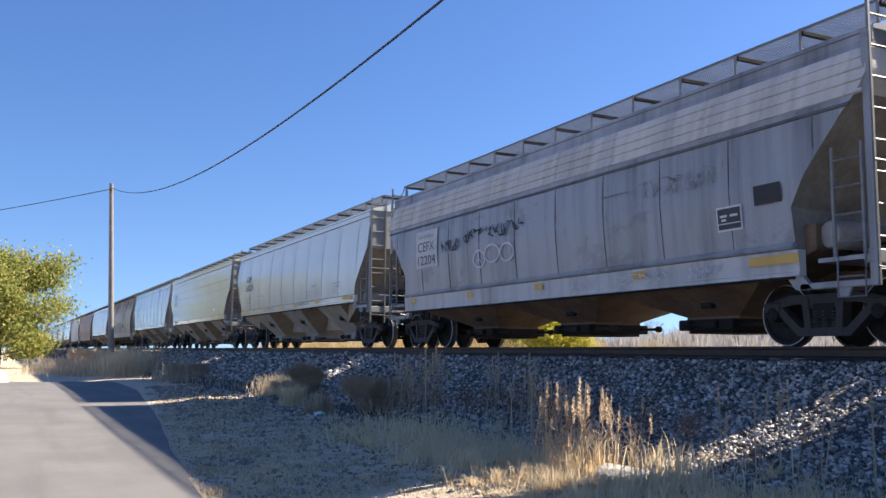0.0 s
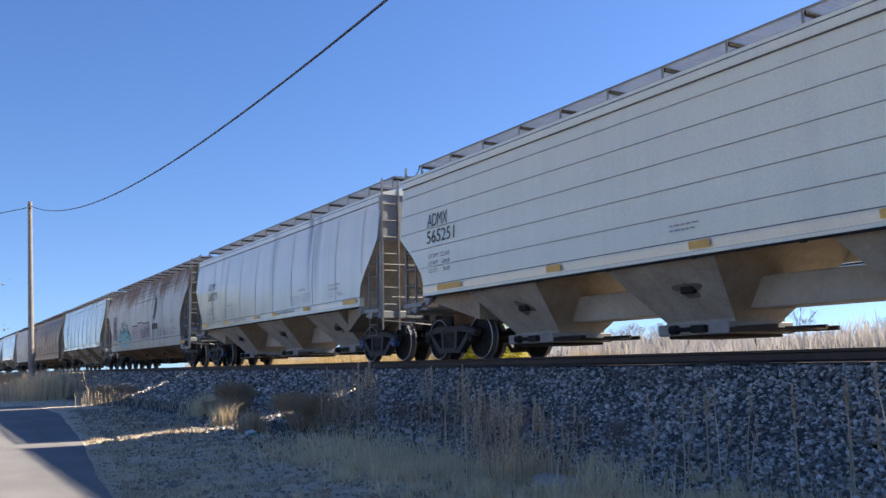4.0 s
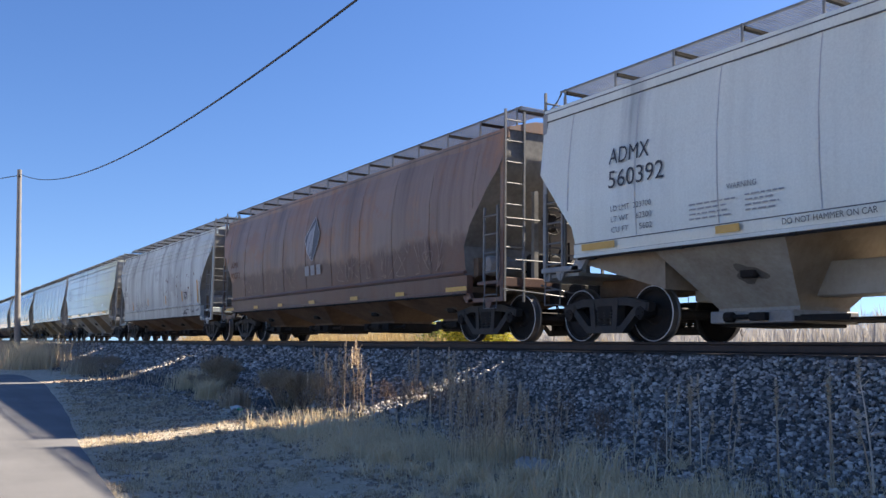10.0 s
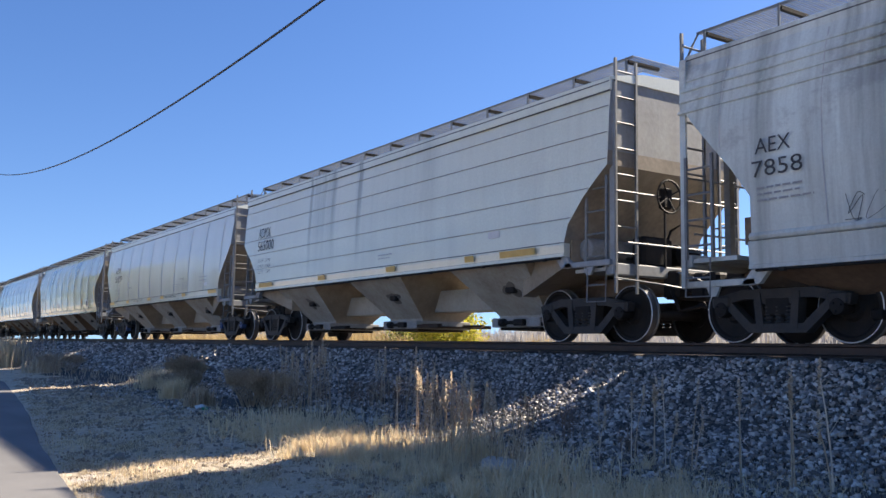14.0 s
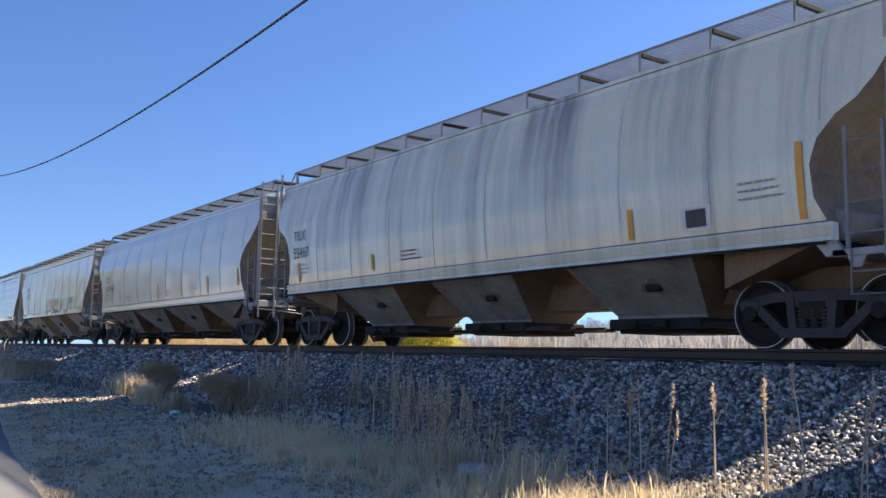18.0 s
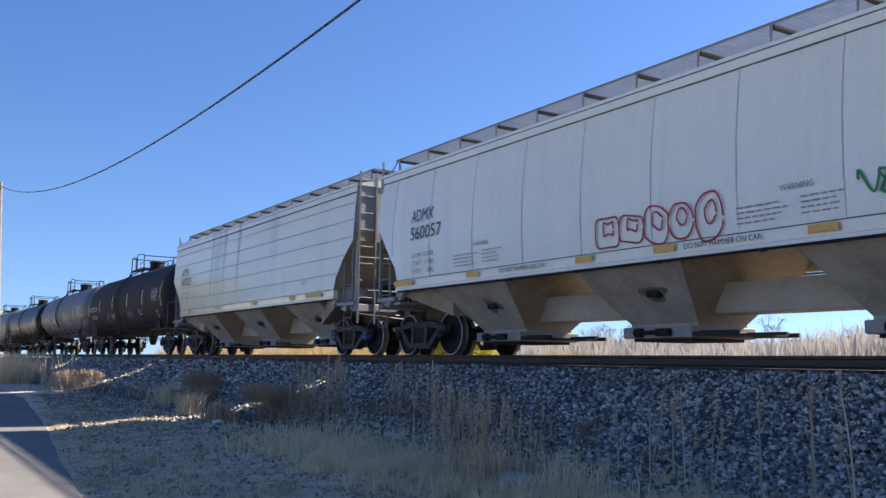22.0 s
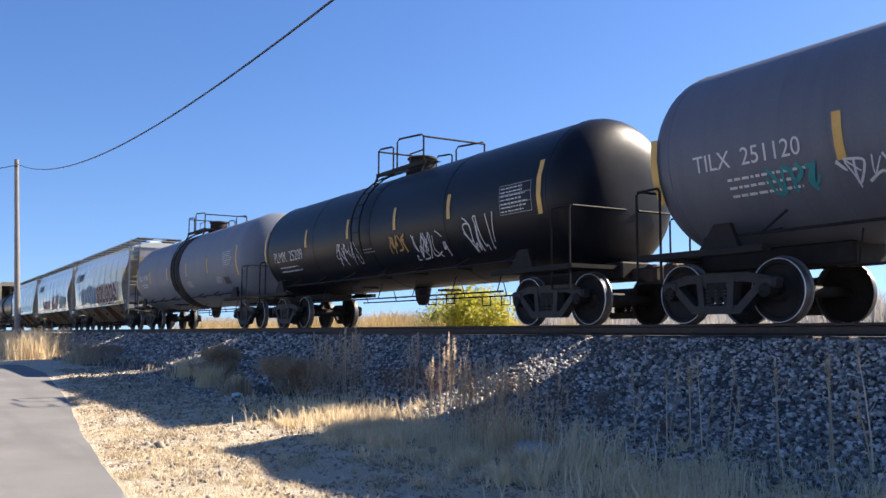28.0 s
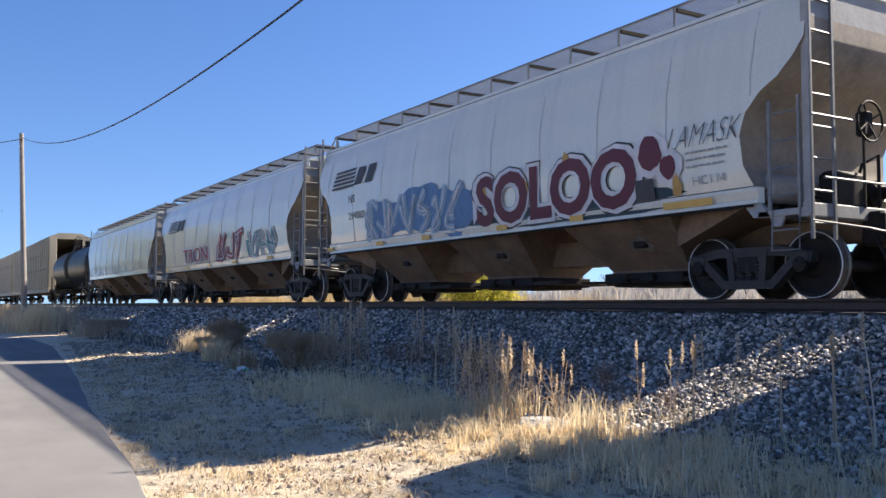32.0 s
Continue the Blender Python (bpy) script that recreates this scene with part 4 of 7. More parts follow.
P_RIBS = paint("dirty_pale_paint", (0.60, 0.59, 0.57), (0.16, 0.155, 0.15), 0.6, 0.1, 3.0, 0.0)
P_DARK = paint("slate_paint", (0.345, 0.36, 0.39), (0.04, 0.04, 0.043), 0.6, 0.08, 1.0, 0.2, rough=0.4, gloss=0.45, uneven=0.07, scuff=0.3, spots=((-6.6, 0.5, 0.8), (-4.1, 0.3, 0.4), (3.0, 0.5, 0.4), (5.6, 0.8, 0.8), (6.9, 0.6, 0.9)))
P_WHITE = paint("white_paint", (0.775, 0.795, 0.70), (0.34, 0.31, 0.26), 0.16, 0.0, 2.0, 0.4, rough=0.24, gloss=0.7, uneven=0.035, coat=0.6)
P_WHITE2 = paint("grimy_white_paint", (0.765, 0.79, 0.70), (0.26, 0.24, 0.2), 0.2, 0.0, 4.0, 0.42, rough=0.24, gloss=0.7, uneven=0.035, coat=0.6, spots=((3.83, 0.3, 1.0), (4.95, 0.28, 0.9), (-5.8, 0.35, 0.6), (0.6, 0.4, 0.3)))
P_WHITE3 = paint("streaked_white_paint", (0.765, 0.79, 0.70), (0.26, 0.24, 0.2), 0.2, 0.0, 6.0, 0.42, rough=0.24, gloss=0.7, uneven=0.035, coat=0.6, spots=((3.7, 0.3, 0.9), (4.3, 0.25, 0.7), (0.8, 0.4, 0.4), (-4.8, 0.3, 0.4)))
P_CREAM = paint("cream_paint", (0.74, 0.745, 0.60), (0.38, 0.36, 0.31), 0.14, 0.0, 8.0, 0.25, rough=0.24, gloss=0.7, uneven=0.035, coat=0.6)
P_CREAM2 = paint("sooty_cream_paint", (0.735, 0.74, 0.605), (0.34, 0.32, 0.28), 0.16, 0.0, 9.0, 0.25, rough=0.24, gloss=0.7, uneven=0.035, coat=0.6, spots=((-0.55, 0.16, 0.9), (-1.9, 0.2, 0.8), (-2.5, 0.7, 0.45), (-3.2, 0.14, 0.7), (2.4, 0.5, 0.3)))
P_STREAK = paint("rust_streaked_paint", (0.54, 0.59, 0.585), (0.24, 0.225, 0.21), 0.6, 0.40, 11.0, 0.4, top=0.34, rust_tone=(0.23, 0.135, 0.075), spots=((4.4, 0.4, 0.5), (-3.6, 0.5, 0.5), (-6.3, 0.4, 0.5)))
P_RUST = paint("rusted_paint", (0.30, 0.22, 0.175), (0.11, 0.065, 0.05), 0.7, 0.60, 13.0, 0.0, rust_tone=(0.50, 0.25, 0.115), scuff=0.6, scuff_tone=(0.30, 0.15, 0.085), skirt=(0.10, 0.052, 0.042), gloss=0.3, rough=0.45, spots=((-6.9, 0.5, 0.6), (-3.2, 0.4, 0.6), (1.9, 0.5, 0.5), (4.6, 0.5, 0.5)))
P_WORN = paint("worn_grey_paint", (0.68, 0.73, 0.70), (0.12, 0.12, 0.115), 0.65, 0.1, 15.0, 0.35, scuff=0.45, scuff_tone=(0.3, 0.3, 0.31), spots=((-4.67, 0.4, 0.9), (-2.89, 0.35, 0.9), (2.93, 0.35, 0.8), (-6.3, 0.3, 0.6), (0.43, 0.3, 0.6)))
P_BEIGE = paint("beige_paint", (0.61, 0.63, 0.515), (0.11, 0.108, 0.10), 0.62, 0.05, 17.0, 0.35, rough=0.24, gloss=0.7, uneven=0.035, coat=0.6, spots=((2.75, 0.5, 1.0), (2.1, 0.6, 0.8), (-3.9, 0.5, 0.8), (-4.6, 0.4, 0.6), (-0.6, 0.4, 0.4)))
P_PALE = paint("pale_grey_paint", (0.60, 0.63, 0.585), (0.36, 0.35, 0.33), 0.22, 0.0, 19.0, 0.25, rough=0.24, gloss=0.7, uneven=0.035, coat=0.6)
P_GREY = paint("light_grey_paint", (0.64, 0.645, 0.565), (0.32, 0.3, 0.27), 0.25, 0.0, 21.0, 0.3, rough=0.24, gloss=0.7, uneven=0.035, coat=0.6)
P_BLACK = paint("black_tank_paint", (0.007, 0.008, 0.012), (0.015, 0.014, 0.016), 0.35, 0.0, 23.0, 0.0, rough=0.4, gloss=0.2)
P_BLACK2 = paint("dusty_black_paint", (0.02, 0.02, 0.025), (0.04, 0.037, 0.036), 0.5, 0.0, 25.0, 0.0, rough=0.7, gloss=0.2)
P_SLATE = paint("slate_tank_paint", (0.12, 0.13, 0.16), (0.04, 0.04, 0.044), 0.4, 0.0, 27.0, 0.0, rough=0.5, gloss=0.4)
P_SLATE2 = paint("grey_tank_paint", (0.175, 0.195, 0.235), (0.09, 0.095, 0.105), 0.3, 0.0, 29.0, 0.0, rough=0.55, gloss=0.35)
P_TAN = paint("tan_rack_paint", (0.34, 0.31, 0.24), (0.15, 0.13, 0.1), 0.5, 0.15, 31.0, 0.2)

SKINS = {}
CARS = {}
SEAM.update({P_DARK.name: M_DARKSEAM, P_RUST.name: P_RUST, P_STREAK.name: P_STREAK})


def add(key, made):
    CARS[key] = made
    return made


add("lead", hopper_car(11.9, -3.2, "low", P_WORN, M_UNDER_DARK, sill_deep=0.36, label="worn grey covered hopper railcar coupled in the train"))
add("dark", hopper_car(-4.4, -20.0, "low", P_DARK, M_UNDER_DARK, sill_deep=0.36, chord=P_RIBS, label="dark slate-grey covered hopper railcar with scuffed paint and scrawls"))
add("w324", hopper_car(-21.6, -37.85, "seamed", P_WHITE, M_UNDER, label="white covered hopper railcar with vertical seams and yellow marks"))
add("c251", hopper_car(-39.3, -55.4, "banded", P_CREAM, M_UNDER, label="cream covered hopper railcar with horizontal seams"))
add("w275", hopper_car(-56.7, -72.95, "seamed", P_WHITE3, M_UNDER, blue=True, brake=False, label="white covered hopper railcar with dark water streaks"))
add("adm", hopper_car(-74.25, -91.65, "low", P_STREAK, M_UNDER_DARK, bays=4, sill_deep=0.36, label="grey covered hopper railcar streaked with rust below the roof"))
add("w392", hopper_car(-93.0, -109.3, "seamed", P_WHITE2, M_UNDER, label="white covered hopper railcar with two sooty streaks"))
add("rust", hopper_car(-110.6, -127.65, "low", P_RUST, M_UNDER_DARK, bays=4, sill_deep=0.36, label="rust-brown covered hopper railcar with peeling paint"))
add("aex", hopper_car(-129.05, -144.45, "low", P_WORN, M_UNDER_DARK, bays=4, sill_deep=0.36, label="worn light-grey covered hopper railcar with scratches and rust spots"))
add("c000", hopper_car(-145.85, -161.25, "banded", P_CREAM2, M_UNDER, label="cream covered hopper railcar with horizontal seams and soot"))
add("w297", hopper_car(-162.5, -178.5, "seamed", P_WHITE, M_UNDER, blue=True, label="white covered hopper railcar with vertical seams"))
add("t467", hopper_car(-179.8, -196.2, "round", P_BEIGE, M_UNDER_GREY, label="beige covered hopper railcar with broad sooty bands"))
add("t458", hopper_car(-197.5, -214.25, "round", P_PALE, M_UNDER_GREY, bays=4, label="pale grey covered hopper railcar with orange marks"))
add("w057", hopper_car(-215.6, -231.4, "seamed", P_WHITE, M_UNDER, label="white covered hopper railcar with red and green scrawls"))
add("c023", hopper_car(-232.6, -247.9, "banded", P_CREAM2, M_UNDER, blue=True, label="cream covered hopper railcar with grey stains near the roof"))
add("natx", tank_car(-249.2, -264.5, P_BLACK2, "black tank railcar with yellow marks and white scrawls", band=False, lowered=LOWERED["natx"], wider=WIDER["natx"]))
add("t1120", tank_car(-266.1, -281.5, P_SLATE, "slate-grey tank railcar with coloured scrawls", band=False))
add("plmx", tank_car(-283.1, -298.5, P_BLACK, "glossy black tank railcar with yellow marks", band=False, deck=0.5, dome=-0.1, lowered=LOWERED["plmx"]))
add("t347", tank_car(-299.7, -315.85, P_SLATE2, "grey tank railcar with a dark middle band", over=1.4, lowered=LOWERED["t347"], wider=WIDER["t347"]))
add("ns1", hopper_car(-317.3, -332.8, "round", P_GREY, M_UNDER_DARK, label="light grey covered hopper railcar with big red and blue graffiti"))
add("ns2", hopper_car(-334.1, -350.3, "round", P_GREY, M_UNDER_DARK, label="light grey covered hopper railcar with red and teal graffiti"))
add("k21", hopper_car(-351.7, -368.5, "seamed", P_PALE, M_UNDER_DARK, label="pale grey covered hopper railcar scribbled along the bottom"))
add("t22", tank_car(-370.0, -385.2, P_BLACK, "black tank railcar behind the hoppers"))
add("rack1", autorack(-386.5, -413.0, P_TAN, "tan autorack railcar with ribbed side panels"))
add("rack2", autorack(-414.4, -441.0, P_TAN, "tan autorack railcar with ribbed side panels"))
add("rack3", autorack(-442.4, -469.0, P_TAN, "tan autorack railcar with ribbed side panels"))
for names, kind in (("dark adm rust aex lead", "low"), ("w324 w275 w392 w297 w057 k21", "seamed"), ("c251 c000 c023", "banded"), ("t467 t458 ns1 ns2", "round"), ("natx t1120 plmx t347 t22", "tank")):
    SKINS.update({k: kind for k in names.split()})

# ---- markings ----
def skin(key, x, z, lift=0.014):
    """A point just off the near side of a car, in the car's own space."""
    kind = SKINS[key]
    if kind == "tank":
        dz = max(-1.45, min(1.45, z - TANK_Z + LOWERED.get(key, 0)))
        return (x, -math.sqrt((TANK_R + WIDER.get(key, 0)) ** 2 - dz ** 2) - lift, z)
    return (x, -interp(WIDTH[kind], z) - lift, z)


def lettering(key, text, x0, x1, z0, z1, mat, lift=0.014, fat=0.0, slant=0.0, name="lettering"):
    """Words laid on a car's side, filling x0..x1 and z0..z1."""
    cu = bpy.data.curves.new("words", "FONT")
    cu.body, cu.offset, cu.resolution_u, cu.fill_mode = text, fat, 3, "FRONT"
    tmp = bpy.data.objects.new("words", cu)
    me = bpy.data.meshes.new_from_object(tmp)
    bpy.data.objects.remove(tmp)
    bpy.data.curves.remove(cu)
    co = np.array([v.co for v in me.vertices])
    lo, hi = co.min(0), co.max(0)
    for v in me.vertices:
        a, b = (v.co.x - lo[0]) / (hi[0] - lo[0]), (v.co.y - lo[1]) / (hi[1] - lo[1])
        v.co = skin(key, x0 + (x1 - x0) * a + slant * b, z0 + (z1 - z0) * b, lift)
    me.materials.append(mat)
    return tagged(part(name, me, [], CARS[key][0]), kind="stuff")


def panel(key, x0, x1, z0, z1, mat, lift=0.01, name="marking", proud=0.004):
    b = Build()
    n = max(2, int((x1 - x0) / 0.5) + 1)
    zs = np.linspace(z0, z1, 4)
    for z, zz in zip(zs, zs[1:]):
        b.add([skin(key, x0, z, lift), skin(key, x1, z, lift), skin(key, x1, zz, lift), skin(key, x0, zz, lift)], [(0, 1, 2, 3)])
    return part(name, b, mat, CARS[key][0])


def small_print(key, x0, x1, z0, z1, lines, mat, seed=0):
    """Lines of print too small to read: broken bars."""
    rnd = random.Random(seed + int(100 * x0))
    b = Build()
    step = (z1 - z0) / lines
    for i in range(lines):
        z = z1 - (i + 0.7) * step
        x = x0
        end = x0 + (x1 - x0) * rnd.uniform(0.7, 1.0)
        while x < end:
            w = min(rnd.uniform(0.05, 0.14), end - x)
            b.add([skin(key, x, z), skin(key, x + w, z), skin(key, x + w, z + step * 0.32), skin(key, x, z + step * 0.32)], [(0, 1, 2, 3)])
            x += w + 0.03
    return tagged(part("small_print", b, mat, CARS[key][0]), kind="stuff")


def ribbon(b, key, pts, width, lift=0.016):
    pts = [Vector((p[0], p[1])) for p in pts]
    left, right = [], []
    for i, p in enumerate(pts):
        d = pts[min(i + 1, len(pts) - 1)] - pts[max(i - 1, 0)]
        d = d.normalized() if d.length > 1e-9 else Vector((1, 0))
        n = Vector((-d.y, d.x)) * width / 2
        left.append(skin(key, *(p + n), lift))
        right.append(skin(key, *(p - n), lift))
    b.add(left + right, [(i, i + 1, len(pts) + i + 1, len(pts) + i) for i in range(len(pts) - 1)])


def scrawl(key, x0, x1, z0, z1, mat, glyphs=5, width=0.035, seed=1, lift=0.017, name="scrawl"):
    """A spray-paint tag: looping strokes that spell nothing."""
    rnd = random.Random(seed)
    b = Build()
    gw = (x1 - x0) / glyphs
    for i in range(glyphs):
        c = x0 + gw * (i + 0.5)
        for s in range(rnd.choice((1, 2, 2))):
            ks = [(c + rnd.uniform(-0.62, 0.62) * gw, rnd.uniform(z0, z1)) for _ in range(rnd.choice((3, 4, 5)))]
            ks[0] = (ks[0][0], z0 if s else z1)
            pts = []
            ext = [ks[0], *ks, ks[-1]]
            for j in range(1, len(ext) - 2):
                p0, p1, p2, p3 = [np.array(q) for q in ext[j - 1:j + 3]]
                for t in np.linspace(0, 1, 7)[:-1]:
                    q = 0.5 * ((2 * p1) + (-p0 + p2) * t + (2 * p0 - 5 * p1 + 4 * p2 - p3) * t ** 2 + (-p0 + 3 * p1 - 3 * p2 + p3) * t ** 3)
                    pts.append((float(q[0]), float(min(max(q[1], z0), z1))))
            pts.append(ks[-1])
            ribbon(b, key, pts, width * rnd.uniform(0.7, 1.2), lift + 0.001 * i)
    return tagged(part(name, b, mat, CARS[key][0]), kind="stuff")


def blob(key, cx, cz, rx, rz, mat, lift, seed, name="paint_patch", wob=0.12):
    rnd = random.Random(seed)
    ph = [rnd.uniform(0, 6.28) for _ in range(4)]
    b = Build()
    pts = []
    for a in np.linspace(0, 2 * math.pi, 36, endpoint=False):
        k = 1 + wob * (math.sin(3 * a + ph[0]) + 0.6 * math.sin(5 * a + ph[1]) + 0.5 * math.sin(9 * a + ph[2]))
        pts.append(skin(key, cx + rx * k * math.cos(a), cz + rz * k * math.sin(a), lift))
    b.add([skin(key, cx, cz, lift + 0.004), *pts], [(0, i + 1, (i + 1) % 36 + 1) for i in range(36)])
    return part(name, b, mat, CARS[key][0])


def spray(name, a, rough=0.6):
    return simple(name, a, tuple(c * 0.72 for c in a), 5, rough, 0, 0.03)


S_BURG, S_TEALD, S_BLUE, S_SKY = spray("burgundy_spray", (0.12, 0.025, 0.045)), spray("dark_teal_spray", (0.02, 0.05, 0.065)), spray("blue_spray", (0.10, 0.21, 0.38)), spray("sky_blue_spray", (0.27, 0.40, 0.52))
S_WHITE, S_TEAL, S_RED, S_GREEN, S_BLACK, S_OCHRE, S_PINK = spray("white_spray", (0.66, 0.66, 0.68)), spray("teal_spray", (0.03, 0.27, 0.28)), spray("red_spray", (0.42, 0.05, 0.05)), spray("green_spray", (0.04, 0.25, 0.10)), spray("black_spray", (0.03, 0.03, 0.035)), spray("ochre_spray", (0.5, 0.3, 0.09)), spray("crimson_spray", (0.30, 0.05, 0.07))
S_RUST = simple("rust_spot", (0.15, 0.05, 0.02), (0.08, 0.03, 0.015), 9, 0.9, 0, 0.2)
S_ORANGE = spray("orange_marker", (0.72, 0.36, 0.07))

# white cars with vertical seams: one stencil scheme
for key, number, ld, wt_, cu_ in (("w324", "560324", "222500", "63500", "5602"), ("w275", "560275", "223300", "62700", "5602"), ("w392", "560392", "223700", "62300", "5602"), ("w297", "560297", "222700", "63300", "5612"), ("w057", "560057", "223100", "62900", "5602")):
    lettering(key, "ADMX", -6.30, -5.40, 2.82, 3.08, M_BLACKMARK)
    lettering(key, number, -6.30, -5.08, 2.43, 2.71, M_BLACKMARK)
    for i, words in enumerate(("LD LMT  " + ld, "LT WT    " + wt_, "CU FT      " + cu_)):
        lettering(key, words, -6.25, -5.35, 2.05 - 0.17 * i, 2.14 - 0.17 * i, M_STENCIL)
    for x in (-3.9, 3.05):
        lettering(key, "WARNING", x, x + 0.5, 2.07, 2.15, M_STENCIL)
        small_print(key, x - 0.7, x + 0.15, 1.70, 1.98, 4, M_GREYMARK)
        small_print(key, x + 0.3, x + 0.95, 1.72, 2.0, 4, M_GREYMARK)
    small_print(key, 5.2, 6.0, 1.9, 2.12, 2, M_GREYMARK, 3)
    small_print(key, 5.2, 5.6, 1.72, 1.88, 2, M_GREYMARK, 4)
    panel(key, 5.7, 6.0, 1.75, 1.86, M_WHITEMARK)
    for x in (-3.0, 1.45):
        lettering(key, "DO NOT HAMMER ON CAR", x, x + 1.32, 1.485, 1.565, M_BLACKMARK, 0.055)
    for x, w in ((-6.95, 0.8), (-4.1, 0.42), (-0.9, 0.42), (0.85, 0.42), (3.45, 0.42), (6.2, 0.8)):
        panel(key, x, x + w, 1.475, 1.585, M_YELLOW, 0.055, "yellow_mark")
tag = Build()
for i, (cx, rx, rz) in enumerate(((-0.15, 0.27, 0.26), (0.38, 0.26, 0.22), (0.9, 0.25, 0.27), (1.38, 0.24, 0.23), (1.9, 0.24, 0.32))):
    for k, q in ((1.0, 0.0), (0.42, 0.03)):
        ribbon(tag, "w057", [(cx + q + k * rx * math.copysign(abs(math.cos(a)) ** 0.7, math.cos(a)), 1.9 + 0.1 * (1 - k) + k * rz * math.copysign(abs(math.sin(a)) ** 0.7, math.sin(a)) + 0.03 * math.sin(3 * a + i)) for a in np.linspace(0, 6.2, 30)], 0.03, 0.016 + 0.002 * i + 0.001 * (k < 1))
tagged(part("scrawl", tag, S_RED, CARS["w057"][0]), kind="stuff")
scrawl("w057", 4.1, 5.0, 1.85, 2.15, S_GREEN, 3, 0.04, 8)
for key, number in (("c251", "565251"), ("c000", "565000"), ("c023", "565023")):
    dx = -0.2 if key == "c251" else 0.0
    lettering(key, "ADMX", -6.6 + dx, -5.75 + dx, 2.88, 3.16, M_BLACKMARK)
    lettering(key, number, -6.6 + dx, -5.45 + dx, 2.51, 2.79, M_BLACKMARK)
    for i, words in enumerate(("LD LMT  222400", "LT WT    63600", "CU FT      5649")):
        lettering(key, words, -6.55 + dx, -5.65 + dx, 2.185 - 0.16 * i, 2.275 - 0.16 * i, M_STENCIL)
    panel(key, 4.6, 4.95, 1.85, 1.98, M_WHITEMARK)
    small_print(key, 0.5, 1.2, 1.75, 1.9, 2, M_GREYMARK)
    for x, w in ((-6.35, 0.95), (-2.5, 0.4), (0.9, 0.4), (3.9, 0.3), (5.0, 1.0)):
        panel(key, x, x + w, 1.465, 1.58, M_YELLOW, 0.055, "yellow_mark")

# the dark car
M_PANEL = simple("scuffed_white_panel", (0.62, 0.62, 0.63), (0.40, 0.41, 0.43), 7, 0.6, 0, 0.05)
panel("dark", -5.75, -4.5, 2.0, 2.95, M_PANEL, 0.012, "stencil_panel")
lettering("dark", "CEFX", -5.62, -4.66, 2.42, 2.66, M_BLACKMARK, 0.018)
lettering("dark", "12204", -5.62, -4.6, 2.08, 2.31, M_BLACKMARK, 0.018)
rings = Build()
for cx, cz, rx in ((-2.35, 1.98, 0.27), (-1.75, 2.05, 0.33), (-1.1, 2.02, 0.28)):
    ribbon(rings, "dark", [(cx + rx * math.cos(a), cz + 0.19 * math.sin(a)) for a in np.linspace(0, 6.6, 26)], 0.045, 0.018 + 0.002 * (cx > -2) + 0.002 * (cx > -1.5))
ribbon(rings, "dark", [(-2.35, 1.82), (-2.35, 2.14)], 0.04, 0.026)
ribbon(rings, "dark", [(-2.5, 1.86), (-2.35, 2.0), (-2.2, 1.86)], 0.04, 0.028)
tagged(part("scrawl", rings, S_WHITE, CARS["dark"][0]), kind="stuff")
small_print("dark", -5.6, -4.65, 2.7, 2.92, 1, M_GREYMARK)
scrawl("dark", -4.25, -3.3, 2.3, 2.58, S_BLACK, 5, 0.028, 23)
scrawl("dark", -3.1, -0.4, 2.40, 2.68, S_BLACK, 11, 0.032, 24)
small_print("dark", 2.3, 3.2, 2.62, 2.70, 1, M_STENCIL)
scrawl("dark", 3.4, 5.4, 2.45, 2.75, M_STENCIL, 11, 0.012, 26)
for x0, x1 in ((1.2, 2.0), (2.7, 4.2), (4.5, 5.2)):
    scrawl("dark", x0, x1, 1.06, 1.22, S_WHITE, 5, 0.018, int(x0 * 10), 0.06)
panel("dark", 5.18, 5.70, 1.70, 2.07, M_WHITEMARK, 0.013, "placard_border")
panel("dark", 5.21, 5.67, 1.73, 2.04, M_BLACKMARK, 0.018, "placard")
for x, w, z in ((5.26, 0.14, 1.91), (5.46, 0.16, 1.91), (5.28, 0.1, 1.85)):
    panel("dark", x, x + w, z, z + 0.035, M_WHITEMARK, 0.022, "small_print")
panel("dark", 5.21, 5.67, 1.805, 1.82, M_WHITEMARK, 0.022, "rule")
panel("dark", 5.95, 6.45, 2.0, 2.28, S_BLACK, 0.012, "paint_patch")
for x, w in ((5.78, 0.9), (3.1, 0.35), (-0.05, 0.3), (-3.0, 0.25), (-6.2, 0.3)):
    panel("dark", x, x + w, 1.13, 1.26, M_YELLOW, 0.055, "yellow_mark")
small_print("dark", -0.9, 0.0, 1.06, 1.2, 2, M_GREYMARK)

